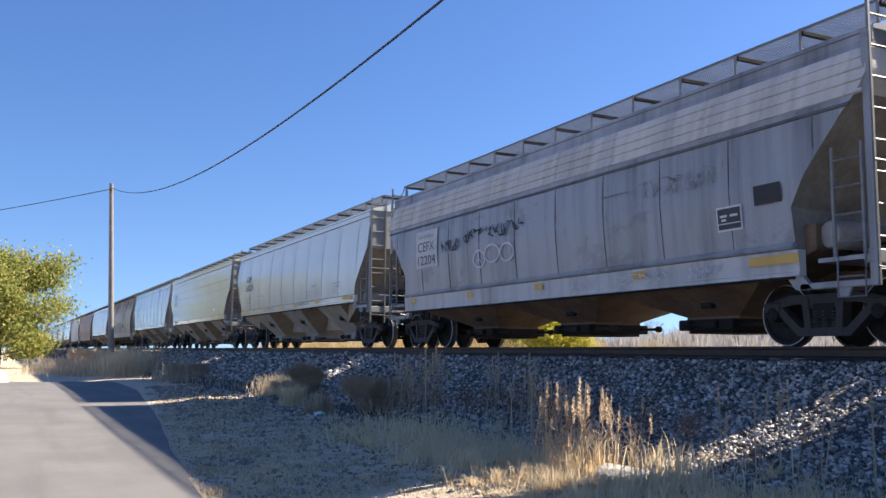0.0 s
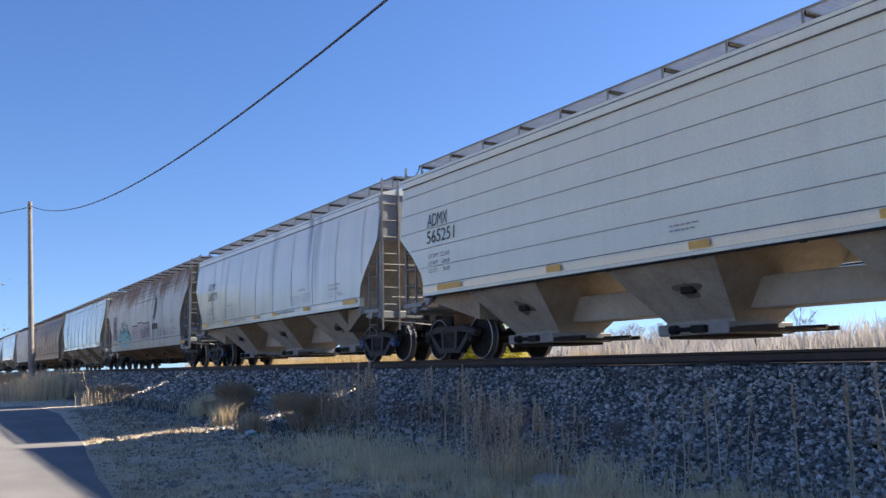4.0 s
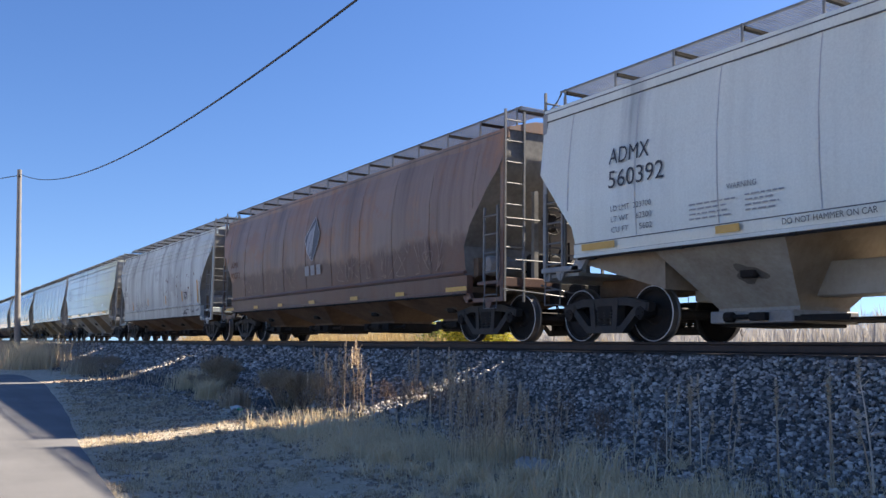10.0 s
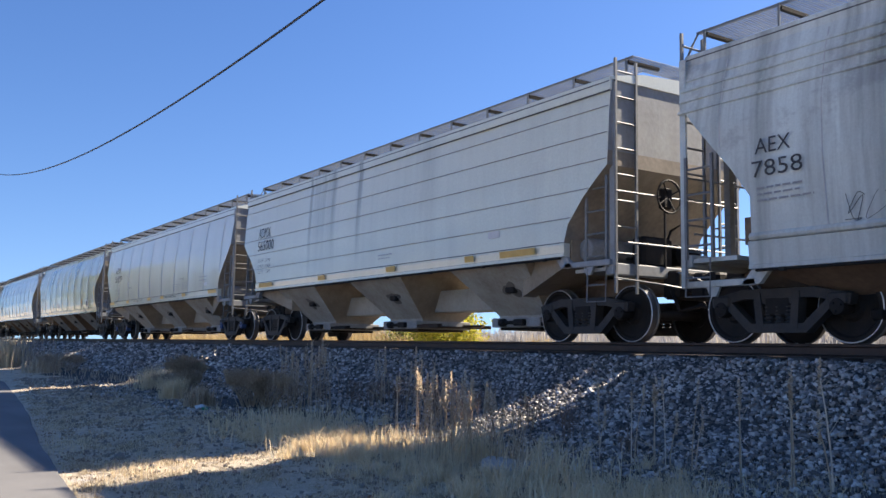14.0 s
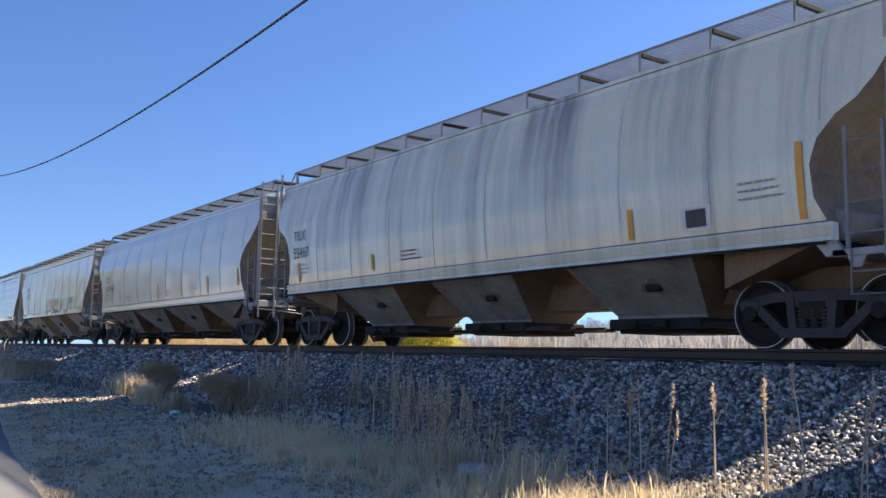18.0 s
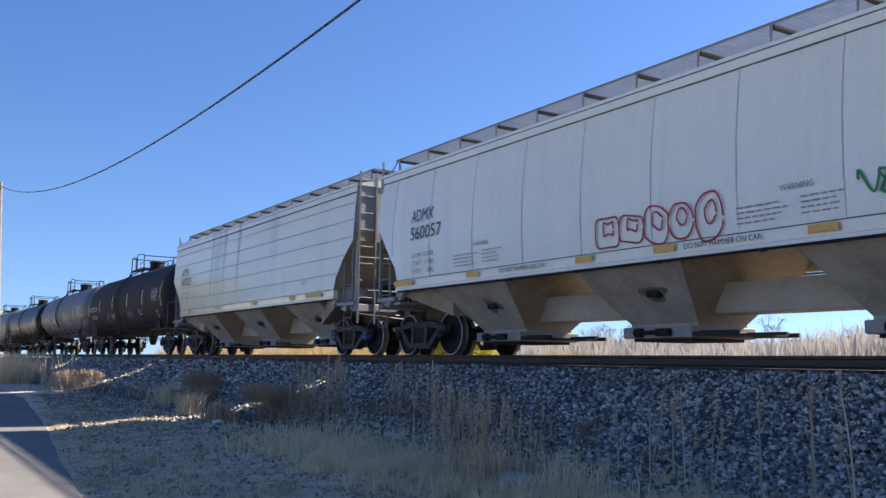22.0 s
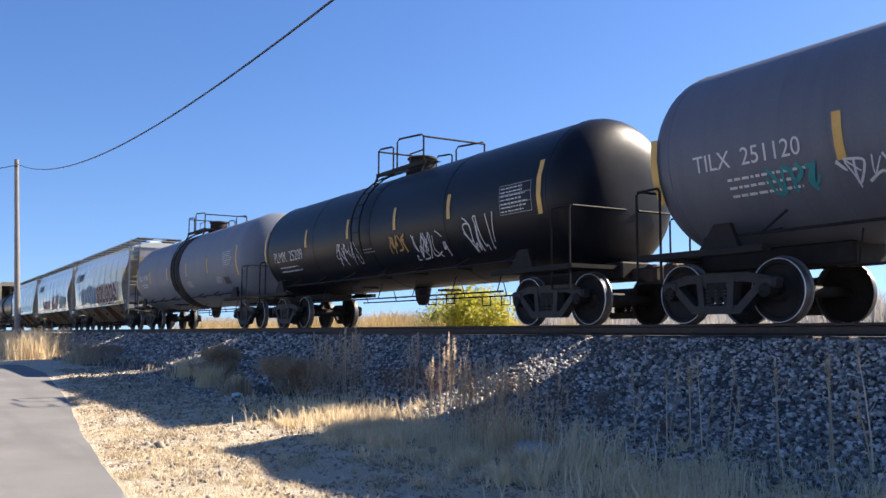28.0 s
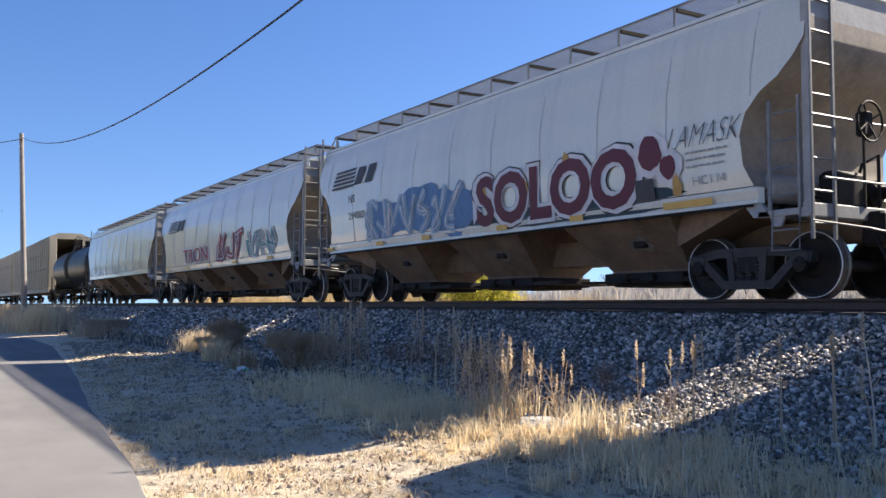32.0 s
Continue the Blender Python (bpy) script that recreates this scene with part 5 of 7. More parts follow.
# the rust-streaked car and the rusted car: leaf emblems, drawn as plain shapes
def leaf(key, x, z, s, dark, light):
    out = [(0.04, 0.64), (0.38, 0.30), (0.50, 0.16), (0.48, 0.04), (0.40, -0.12), (0.02, -0.62), (-0.34, -0.34), (-0.44, -0.14), (-0.50, 0.0), (-0.46, 0.12)]
    b = Build()
    b.add([skin(key, x + a * s, z + c * s, 0.016) for a, c in out], [tuple(range(len(out)))])
    part("emblem", b, dark, CARS[key][0])
    inn = [(0.13, 0.44), (0.08, 0.10), (-0.02, -0.24), (-0.16, -0.44), (-0.32, -0.40), (-0.40, -0.22), (-0.38, -0.02), (-0.22, 0.22)]
    b = Build()
    b.add([skin(key, x + a * s, z + c * s, 0.022) for a, c in inn], [tuple(range(len(inn)))])
    part("emblem_leaf", b, light, CARS[key][0])
    b = Build()
    ribbon(b, key, [(x + a * s, z + c * s) for a, c in out + out[:2]], 0.022, 0.024)
    ribbon(b, key, [(x + a * s, z + c * s) for a, c in ((0.13, 0.46), (0.10, 0.12), (0.02, -0.26), (-0.08, -0.52))], 0.022, 0.028)
    part("emblem_outline", b, M_WHITEMARK, CARS[key][0])
    b = Build()
    ribbon(b, key, [(x + a * s, z + c * s) for a, c in ((0.0, 0.14), (-0.16, -0.06), (-0.24, -0.30), (-0.26, -0.52))], 0.03, 0.03)
    part("leaf_vein", b, dark, CARS[key][0])


M_PALELEAF = simple("pale_emblem_leaf", (0.42, 0.44, 0.48), (0.30, 0.31, 0.34), 6, 0.6, 0, 0)
M_EMBLEM = simple("slate_emblem", (0.075, 0.085, 0.11), (0.12, 0.13, 0.15), 9, 0.6, 0, 0)
leaf("adm", 3.0, 2.82, 0.98, M_BLACKMARK, M_WHITEMARK)
leaf("rust", -0.35, 2.76, 0.98, M_EMBLEM, M_PALELEAF)
for key, x0, mat in (("adm", 2.5, M_BLACKMARK), ("rust", -0.88, M_GREYMARK)):
    for i in range(3):
        panel(key, x0 + 0.4 * i, x0 + 0.28 + 0.4 * i, 1.78, 2.05, mat, 0.016, "emblem_bar")
panel("adm", -6.75, -5.75, 1.55, 2.82, simple("dull_blue_panel", (0.27, 0.28, 0.31), (0.19, 0.195, 0.22), 3, 0.7, 0, 0.03), 0.012, "stencil_panel")
lettering("adm", "ADMX", -6.65, -5.95, 2.30, 2.52, M_BLACKMARK, 0.018)
lettering("adm", "90034", -6.65, -5.80, 1.95, 2.16, M_BLACKMARK, 0.018)
S_GREY = spray("grey_spray", (0.12, 0.12, 0.12))
scrawl("adm", -7.4, -6.4, 1.5, 1.9, S_GREY, 5, 0.03, 30)
S_AQUA, S_DUSK = simple("aqua_spray", (0.13, 0.42, 0.47), (0.30, 0.50, 0.53), 3.5, 0.6, 0, 0.03), spray("dusky_spray", (0.43, 0.41, 0.45))
for i, (cx, cz, rx, rz) in enumerate(((-5.0, 1.55, 0.34, 0.50), (-4.45, 1.52, 0.36, 0.44), (-3.85, 1.58, 0.37, 0.48), (-3.2, 1.62, 0.36, 0.56), (-2.7, 1.48, 0.34, 0.36))):
    blob("adm", cx, cz, rx + 0.06, rz + 0.06, S_TEALD, 0.012 + 0.0006 * i, 310 + i, wob=0.09)
    blob("adm", cx, cz, rx, rz, S_AQUA, 0.020 + 0.0006 * i, 310 + i, wob=0.09)
scrawl("adm", -5.3, -2.5, 1.35, 1.95, S_TEALD, 5, 0.035, 31, 0.030)
panel("adm", -1.75, 1.9, 1.36, 2.12, S_DUSK, 0.012, "paint_patch")
edge = Build()
ribbon(edge, "adm", [(-1.8, 1.35), (-1.82, 1.9), (-1.78, 2.12), (-0.6, 2.1), (-0.4, 2.22), (0.6, 2.2), (0.8, 2.14), (1.92, 2.16)], 0.05, 0.02)
ribbon(edge, "adm", [(-1.8, 1.34), (-0.5, 1.37), (0.7, 1.33), (1.93, 1.36), (1.92, 2.16)], 0.045, 0.024)
tagged(part("scrawl", edge, S_BLACK, CARS["adm"][0]), kind="stuff")
lettering("adm", "SOCIAL", -1.5, -0.7, 1.72, 1.92, S_GREY, 0.022, -0.02, 0.1, "scrawl")
scrawl("adm", 0.0, 1.7, 1.45, 1.95, S_GREY, 6, 0.03, 33, 0.022)
panel("adm", -4.55, -4.15, 2.15, 2.45, M_GREYMARK, 0.012, "placard")
panel("adm", -3.95, -3.6, 2.22, 2.5, M_GREYMARK, 0.012, "placard")
scrawl("adm", 2.4, 7.0, 1.3, 1.75, S_GREY, 20, 0.014, 34)
scrawl("adm", 2.2, 4.2, 1.38, 1.72, S_WHITE, 7, 0.02, 36, 0.03)
panel("adm", 6.0, 6.45, 1.85, 2.15, M_WHITEMARK, 0.014, "placard")
scrawl("adm", 6.03, 6.42, 1.88, 2.12, S_BLACK, 3, 0.02, 35, 0.02)
for x, w in ((7.4, 0.9), (4.25, 0.4), (1.65, 0.35), (-0.3, 0.35), (-2.6, 0.35), (-4.6, 0.35)):
    panel("adm", x, x + w, 1.0, 1.1, M_YELLOW, 0.055, "yellow_mark")
for x, w in ((-7.9, 0.8), (-5.1, 0.35), (-3.0, 0.35), (-0.65, 0.4), (2.0, 0.42), (4.4, 0.4), (6.6, 0.8)):
    panel("rust", x, x + w, 1.0, 1.09, M_YELLOW, 0.055, "yellow_mark")
lettering("rust", "ADMX", -7.3, -6.6, 2.42, 2.62, S_RUST)
lettering("rust", "90072", -7.3, -6.4, 2.05, 2.26, S_RUST)
S_FLAKE = simple("flaked_spray", (0.40, 0.31, 0.27), (0.15, 0.09, 0.07), 9, 0.7, 0, 0.1)
# strokes of a tag that has lost most of its paint
for i, (xa, xb, zb, zt, n) in enumerate(((-6.3, -4.4, 1.45, 2.0, 5), (-4.2, -1.6, 1.5, 2.15, 6), (1.2, 3.3, 1.5, 2.1, 5), (3.6, 6.6, 1.45, 2.2, 7))):
    scrawl("rust", xa, xb, zb, zt, S_FLAKE, n, 0.018, 60 + i, name="flaked_stroke")

lettering("aex", "AEX", -6.35, -5.82, 2.42, 2.62, M_BLACKMARK)
lettering("aex", "7858", -6.40, -5.66, 2.12, 2.33, M_BLACKMARK)
small_print("aex", -6.35, -5.5, 1.78, 2.02, 3, M_GREYMARK)
panel("aex", 4.45, 4.85, 1.62, 1.9, M_BLACKMARK, 0.014, "placard")
scrawl("aex", 4.48, 4.82, 1.63, 1.87, S_WHITE, 3, 0.02, 60, 0.02)
for x, z, s in ((6.2, 1.85, 0.85), (4.05, 1.75, 0.4), (1.5, 1.7, 0.35), (-1.6, 1.7, 0.3), (-4.6, 1.6, 0.4)):
    panel("aex", x, x + 0.12, z - s / 2, z + s / 2, S_ORANGE, 0.016, "orange_mark")
for i in range(30):
    blob("aex", 0.9 + 0.19 * i + 0.35 * math.sin(i * 7.0), 2.15 + 0.42 * math.sin(i * 3.7), 0.018 + 0.014 * (i % 3), 0.018 + 0.016 * (i % 4), S_RUST, 0.012, 70 + i, "rust_spot", 0.3)
scrawl("aex", -5.2, -1.5, 1.42, 1.75, S_GREY, 12, 0.010, 63)
scrawl("aex", 4.0, 6.6, 1.02, 1.22, S_BLACK, 6, 0.025, 64, 0.06)

lettering("t467", "TILX", -6.99, -6.35, 2.56, 2.80, M_BLACKMARK)
lettering("t467", "55467", -6.95, -6.13, 2.12, 2.38, M_BLACKMARK)
small_print("t467", -6.9, -6.1, 1.72, 2.0, 3, M_GREYMARK)
panel("t467", 5.26, 5.74, 1.58, 1.90, M_WHITEMARK, 0.012, "placard")
panel("t467", 5.33, 5.67, 1.62, 1.86, M_BLACKMARK, 0.018, "placard_face")
for x, z0, z1 in ((7.05, 1.55, 2.5), (4.25, 1.55, 2.0), (-3.2, 1.6, 1.95), (-6.75, 1.55, 2.0)):
    panel("t467", x, x + 0.10, z0, z1, S_ORANGE, 0.014, "orange_mark")
small_print("t467", 6.2, 6.9, 1.85, 2.15, 3, M_GREYMARK)
small_print("t467", -2.0, -1.2, 1.7, 1.95, 3, S_PINK)
lettering("t458", "TILX", -6.83, -6.22, 2.43, 2.68, M_BLACKMARK)
lettering("t458", "340458", -6.80, -5.57, 2.06, 2.32, M_BLACKMARK)
for i, words in enumerate(("LD LMT 219200 LO", "LT WT    66800", "CU FT     5791")):
    lettering("t458", words, -6.9, -5.95, 1.93 - 0.14 * i, 2.01 - 0.14 * i, M_STENCIL)
for x, z in ((4.76, 1.82), (2.35, 1.82), (-0.05, 1.8), (-2.5, 1.8), (-4.86, 1.82), (-7.1, 1.9), (7.2, 1.9)):
    panel("t458", x, x + 0.09, z - 0.24, z + 0.24, S_ORANGE, 0.014, "orange_mark")
for x in (-4.0, 0.75, 3.2):
    small_print("t458", x, x + 0.7, 1.6, 1.85, 3, S_PINK if x < 2 else M_GREYMARK)

# the two cars with bubble-letter graffiti
for key, sc in (("ns1", 1.0), ("ns2", 1.0)):
    for i in range(5):
        b = Build()
        x0, z = -6.7 + 0.03 * i, 2.90 + 0.105 * i
        b.add([skin(key, x0, z, 0.014), skin(key, -5.4 - 0.0 * i, z, 0.014), skin(key, -5.33, z + 0.06, 0.014), skin(key, x0 + 0.02, z + 0.06, 0.014)], [(0, 1, 2, 3)])
        part("emblem_bar", b, M_BLACKMARK, CARS[key][0])
    for x0 in (-5.36, -4.78):
        b = Build()
        b.add([skin(key, x0, 2.92, 0.014), skin(key, x0 + 0.4, 2.92, 0.014), skin(key, x0 + 0.55, 3.36, 0.014), skin(key, x0 + 0.15, 3.36, 0.014)], [(0, 1, 2, 3)])
        part("emblem_block", b, M_BLACKMARK, CARS[key][0])
lettering("ns1", "NS", -5.66, -5.3, 2.48, 2.68, M_BLACKMARK)
lettering("ns1", "294883", -5.66, -4.75, 2.06, 2.24, M_BLACKMARK)
lettering("ns1", "HC114", 5.9, 6.5, 1.62, 1.75, M_GREYMARK)
small_print("ns1", 5.8, 6.7, 1.85, 2.15, 3, M_GREYMARK)
for i, (cx, cz, rx, rz) in enumerate(((-3.6, 1.9, 1.2, 0.42), (-2.0, 2.0, 1.3, 0.5), (-0.6, 1.85, 0.9, 0.5))):
    blob("ns1", cx, cz, rx, rz, S_BLUE, 0.012 + 0.002 * i, 80 + i)
scrawl("ns1", -4.7, -0.3, 1.5, 2.4, S_SKY, 7, 0.20, 81, 0.020)
scrawl("ns1", -4.7, -0.3, 1.5, 2.4, S_WHITE, 7, 0.035, 81, 0.032)
blob("ns1", 3.0, 1.52, 2.9, 0.2, S_TEALD, 0.013, 84)
lettering("ns1", "SOLOO", 0.02, 4.92, 1.33, 2.50, S_BLACK, 0.017, 0.105, 0.1, "graffiti_shadow")
lettering("ns1", "SOLOO", 0.06, 4.88, 1.36, 2.47, S_WHITE, 0.024, 0.095, 0.1, "graffiti_outline")
lettering("ns1", "SOLOO", 0.22, 4.74, 1.43, 2.40, S_BURG, 0.034, 0.04, 0.1, "graffiti_letters")
for i, (cx, cz, r) in enumerate(((5.1, 2.2, 0.24), (5.45, 1.95, 0.16))):
    blob("ns1", cx, cz, r + 0.12, r + 0.12, S_WHITE, 0.020, 90 + i, wob=0.05)
    blob("ns1", cx, cz, r, r * 1.1, S_BURG, 0.030, 92 + i, wob=0.05)
for i, (cx, cz) in enumerate(((1.9, 2.05), (3.1, 2.35), (0.55, 2.1), (5.6, 1.65))):
    blob("ns1", cx, cz, 0.09, 0.16, S_OCHRE, 0.030, 96 + i)
panel("ns1", 4.75, 5.15, 1.5, 1.82, M_BLACKMARK, 0.045, "placard")
lettering("ns1", "LAMASK", 5.45, 6.75, 2.18, 2.50, S_GREY, 0.016, -0.02, 0.12, "scrawl")
for x, w in ((-7.1, 0.4), (-4.2, 0.35), (-2.0, 0.35), (0.9, 0.35), (3.1, 0.35), (5.3, 0.95)):
    panel("ns1", x, x + w, 1.32, 1.42, M_YELLOW, 0.055, "yellow_mark")
lettering("ns2", "TRON", -4.4, -0.8, 1.52, 2.15, S_WHITE, 0.020, 0.05, 0.1, "graffiti_outline")
lettering("ns2", "TRON", -4.3, -0.9, 1.56, 2.1, S_PINK, 0.034, 0.01, 0.1, "graffiti_letters")
scrawl("ns2", 0.0, 3.2, 1.5, 2.4, S_PINK, 4, 0.22, 101, 0.018)
scrawl("ns2", 0.0, 3.2, 1.5, 2.4, S_WHITE, 4, 0.04, 101, 0.03)
scrawl("ns2", 3.3, 6.2, 1.5, 2.3, S_WHITE, 4, 0.2, 102, 0.018)
scrawl("ns2", 3.3, 6.2, 1.5, 2.3, S_TEAL, 4, 0.05, 102, 0.03)
for x in (-7.1, -4.0, -1.0, 2.0, 5.4):
    panel("ns2", x, x + 0.4, 1.32, 1.42, M_YELLOW, 0.055, "yellow_mark")
scrawl("k21", -7.5, 7.0, 1.5, 2.1, M_GREYMARK, 22, 0.05, 111)

# tank cars
def strip(key, x, z, half=0.28, mat=None, w=0.13):
    panel(key, x, x + w, z - half, z + half, mat or M_YELLOW, 0.012, "yellow_mark")


def table(key, x0, x1, z0, z1, mat):
    """A ruled test-date table: light print and rules straight on the paint."""
    small_print(key, x0 + 0.04, x1 - 0.04, z0 + 0.02, z1 - 0.02, 7, M_WHITEMARK, 7)
    b = Build()
    for z in np.linspace(z0, z1, 4):
        ribbon(b, key, [(x0, z), ((x0 + x1) / 2, z), (x1, z)], 0.012, 0.013)
    for x in np.linspace(x0, x1, 4):
        ribbon(b, key, [(x, z) for z in np.linspace(z0, z1, 5)], 0.012, 0.018)
    tagged(part("data_table", b, mat, CARS[key][0]), kind="stuff")


lettering("t1120", "TILX  251120", -6.5, -4.7, 2.16, 2.40, M_WHITEMARK)
small_print("t1120", -5.95, -4.65, 1.72, 2.05, 3, M_WHITEMARK)
for x, h_ in ((-7.35, 0.5), (-4.22, 0.30), (-1.4, 0.28), (1.4, 0.28), (4.3, 0.28), (6.9, 0.5)):
    strip("t1120", x, 2.3, h_)
scrawl("t1120", -5.3, -4.5, 1.7, 2.05, S_TEAL, 4, 0.05, 120)
scrawl("t1120", -4.4, -2.8, 1.65, 2.0, S_WHITE, 6, 0.028, 121)
scrawl("t1120", -2.4, -1.5, 1.75, 2.25, S_WHITE, 4, 0.028, 122)
scrawl("t1120", 0.5, 3.0, 1.7, 2.5, S_WHITE, 6, 0.03, 123)
table("t1120", 5.4, 6.5, 2.2, 2.75, M_GREYMARK)
lettering("plmx", "PLMX  25209", -6.5, -4.3, 1.95, 2.25, M_WHITEMARK)
small_print("plmx", -6.2, -4.4, 1.62, 1.85, 2, M_WHITEMARK)
for x, h_ in ((-7.3, 0.5), (-4.05, 0.25), (-1.3, 0.25), (1.25, 0.26), (3.65, 0.26), (6.75, 0.5)):
    strip("plmx", x, 2.5, h_)
scrawl("plmx", -2.1, -0.7, 1.6, 2.15, S_WHITE, 5, 0.028, 131)
scrawl("plmx", 0.95, 1.75, 1.7, 2.1, S_OCHRE, 4, 0.05, 132)
scrawl("plmx", 1.9, 3.4, 1.5, 2.05, S_WHITE, 5, 0.03, 133)
scrawl("plmx", 4.2, 5.4, 1.5, 2.2, S_WHITE, 5, 0.03, 134)
table("plmx", 5.6, 6.6, 2.1, 2.65, M_GREYMARK)
small_print("plmx", -0.6, 0.2, 1.8, 1.95, 2, M_GREYMARK)
lettering("t347", "TILX  291347", -6.85, -5.05, 2.2, 2.42, M_WHITEMARK)
small_print("t347", -6.45, -5.15, 1.85, 2.05, 2, M_WHITEMARK)
for x, h_ in ((-7.4, 0.45), (-4.88, 0.26), (-1.95, 0.26), (1.0, 0.26), (3.8, 0.27), (7.1, 0.5)):
    strip("t347", x, 2.3, h_)
table("t347", 5.7, 6.85, 2.15, 2.7, M_GREYMARK)
for x in (0.9, 4.6):
    small_print("t347", x, x + 0.7, 1.6, 1.85, 4, M_WHITEMARK)
panel("t347", 5.5, 6.1, 1.55, 1.8, M_BLACKMARK, 0.012, "placard")
lettering("natx", "NATX  253114", -7.08, -5.2, 2.18, 2.42, M_WHITEMARK, 0.018)
small_print("natx", -6.7, -5.2, 1.78, 2.0, 2, M_WHITEMARK)
for x, h_ in ((-7.45, 0.5), (-4.75, 0.3), (-1.85, 0.3), (1.12, 0.3), (3.85, 0.32), (6.75, 0.5)):
    strip("natx", x, 2.45, h_, M_YELLOW if h_ > 0.4 else M_WHITEMARK, 0.09)
table("natx", 5.45, 6.45, 2.2, 2.7, M_GREYMARK)
panel("natx", 5.75, 6.08, 1.55, 1.80, M_WHITEMARK, 0.012, "placard_border")
panel("natx", 5.77, 6.06, 1.57, 1.78, M_BLACKMARK, 0.017, "placard")
S_PALE = spray("pale_grey_spray", (0.30, 0.30, 0.31))
scrawl("natx", 0.9, 1.9, 1.55, 1.95, S_PALE, 4, 0.018, 141)
scrawl("natx", -3.4, -2.4, 1.5, 2.0, S_PALE, 4, 0.016, 142)
for x in (-2.2, 3.0):
    small_print("natx", x, x + 0.7, 1.7, 1.95, 3, M_WHITEMARK)

# ---- loose ballast ----
rng = np.random.default_rng(4)


def bank_height(x, y):
    return np.interp(y, [p[0] for p in prof], [p[1] for p in prof])


def mesh_arrays(name, verts, tris, mat, smooth=False):
    """One mesh out of arrays of points and triangles."""
    me = bpy.data.meshes.new(name)
    me.vertices.add(len(verts))
    me.vertices.foreach_set("co", verts.astype(np.float32).ravel())
    me.loops.add(tris.size)
    me.loops.foreach_set("vertex_index", tris.astype(np.int32).ravel())
    me.polygons.add(len(tris))
    me.polygons.foreach_set("loop_start", np.arange(0, tris.size, 3, dtype=np.int32))
    me.materials.append(mat)
    me.update(calc_edges=True)
    me.validate()
    return me


def stone_shapes(count):
    """Broken-stone forms: a cube's corners pushed about and its faces cut."""
    base = np.array([(x, y, z) for z in (-1, 1) for y in (-1, 1) for x in (-1, 1)], float) * 0.72
    tris = np.array([[0, 2, 3], [0, 3, 1], [4, 5, 7], [4, 7, 6], [0, 1, 5], [0, 5, 4], [2, 6, 7], [2, 7, 3], [0, 4, 6], [0, 6, 2], [1, 3, 7], [1, 7, 5]])
    shapes = []
    for _ in range(count):
        shapes.append((base + rng.uniform(-0.38, 0.38, base.shape)) * rng.uniform(0.6, 1.25, 3))
    return shapes, tris


def scatter_stones(x, y, z, size):
    shapes, tris = stone_shapes(14)
    vs, ts, n = [], [], 0
    pick = rng.integers(0, 14, len(x))
    ang = rng.uniform(0, 6.28, len(x))
    tip = rng.uniform(-0.9, 0.9, len(x))
    for k in range(14):
        i = np.nonzero(pick == k)[0]
        if not len(i):
            continue
        s = shapes[k]
        ca, sa, ct, st = np.cos(ang[i])[:, None], np.sin(ang[i])[:, None], np.cos(tip[i])[:, None], np.sin(tip[i])[:, None]
        px, py, pz = s[None, :, 0], s[None, :, 1], s[None, :, 2]
        py, pz = py * ct - pz * st, py * st + pz * ct
        qx, qy = px * ca - py * sa, px * sa + py * ca
        p = np.stack([qx, qy, pz + 0 * qx], 2) * size[i][:, None, None] + np.stack([x[i], y[i], z[i]], 1)[:, None, :]
        m = len(s)
        vs.append(p.reshape(-1, 3))
        ts.append((tris[None] + (n + np.arange(len(i)) * m)[:, None, None]).reshape(-1, 3))
        n += len(i) * m
    return np.concatenate(vs), np.concatenate(ts)


parts_x, parts_y, parts_s = [], [], []
for x0, x1, per, lo, hi in ((-13, 1.5, 1000, 0.012, 0.033), (-24, -13, 460, 0.018, 0.042), (-62, -24, 130, 0.034, 0.065)):
    n = int((x1 - x0) * 2.9 * per)
    parts_x.append(rng.uniform(x0, x1, n))
    toe = 6.35 if x0 > -14 else (6.8 if x0 > -30 else 7.3)
    parts_y.append(toe + (9.8 - toe) * rng.uniform(0, 1, n))
    parts_s.append(rng.uniform(lo, hi, n))
n = 2600
parts_x.append(rng.uniform(-30, 0, n))
parts_y.append(6.45 - np.abs(rng.normal(0, 0.5, n)))
parts_s.append(rng.uniform(0.015, 0.035, n))
sx, sy, ss = (np.concatenate(a) for a in (parts_x, parts_y, parts_s))
sz = np.maximum(bank_height(sx, sy), ground_height(sx, sy)) + ss * rng.uniform(-0.35, 0.95, len(ss))
v, t = scatter_stones(sx, sy, sz, ss)
tagged(part("ballast_stones", mesh_arrays("ballast_stones", v, t, M_BALLAST), []), "grey broken stones lying loose on the bank", "ballast", kind="stuff")

# ---- clods and pebbles on the open ground ----
M_CLOD = simple("clod_earth", (0.36, 0.31, 0.25), (0.17, 0.145, 0.12), 3.0, 0.95, 0, 0.2)
n = 4500
cx = rng.uniform(0, 1, n) ** 0.8 * -34 + 0.5
cy = rng.uniform(1.2, 6.5, n)
ok = cy > 1.2 - 0.112 * cx
cx, cy = cx[ok], cy[ok]
cs = rng.uniform(0.008, 0.022, len(cx)) * (1 + np.abs(cx) / 30) * np.where(rng.uniform(0, 1, len(cx)) > 0.96, 1.9, 1)
v, t = scatter_stones(cx, cy, ground_height(cx, cy) + cs * 0.2, cs)
tagged(part("clods", mesh_arrays("clods", v, t, M_CLOD), []), "small stones and clods scattered over the dirt", "gravel", kind="stuff")

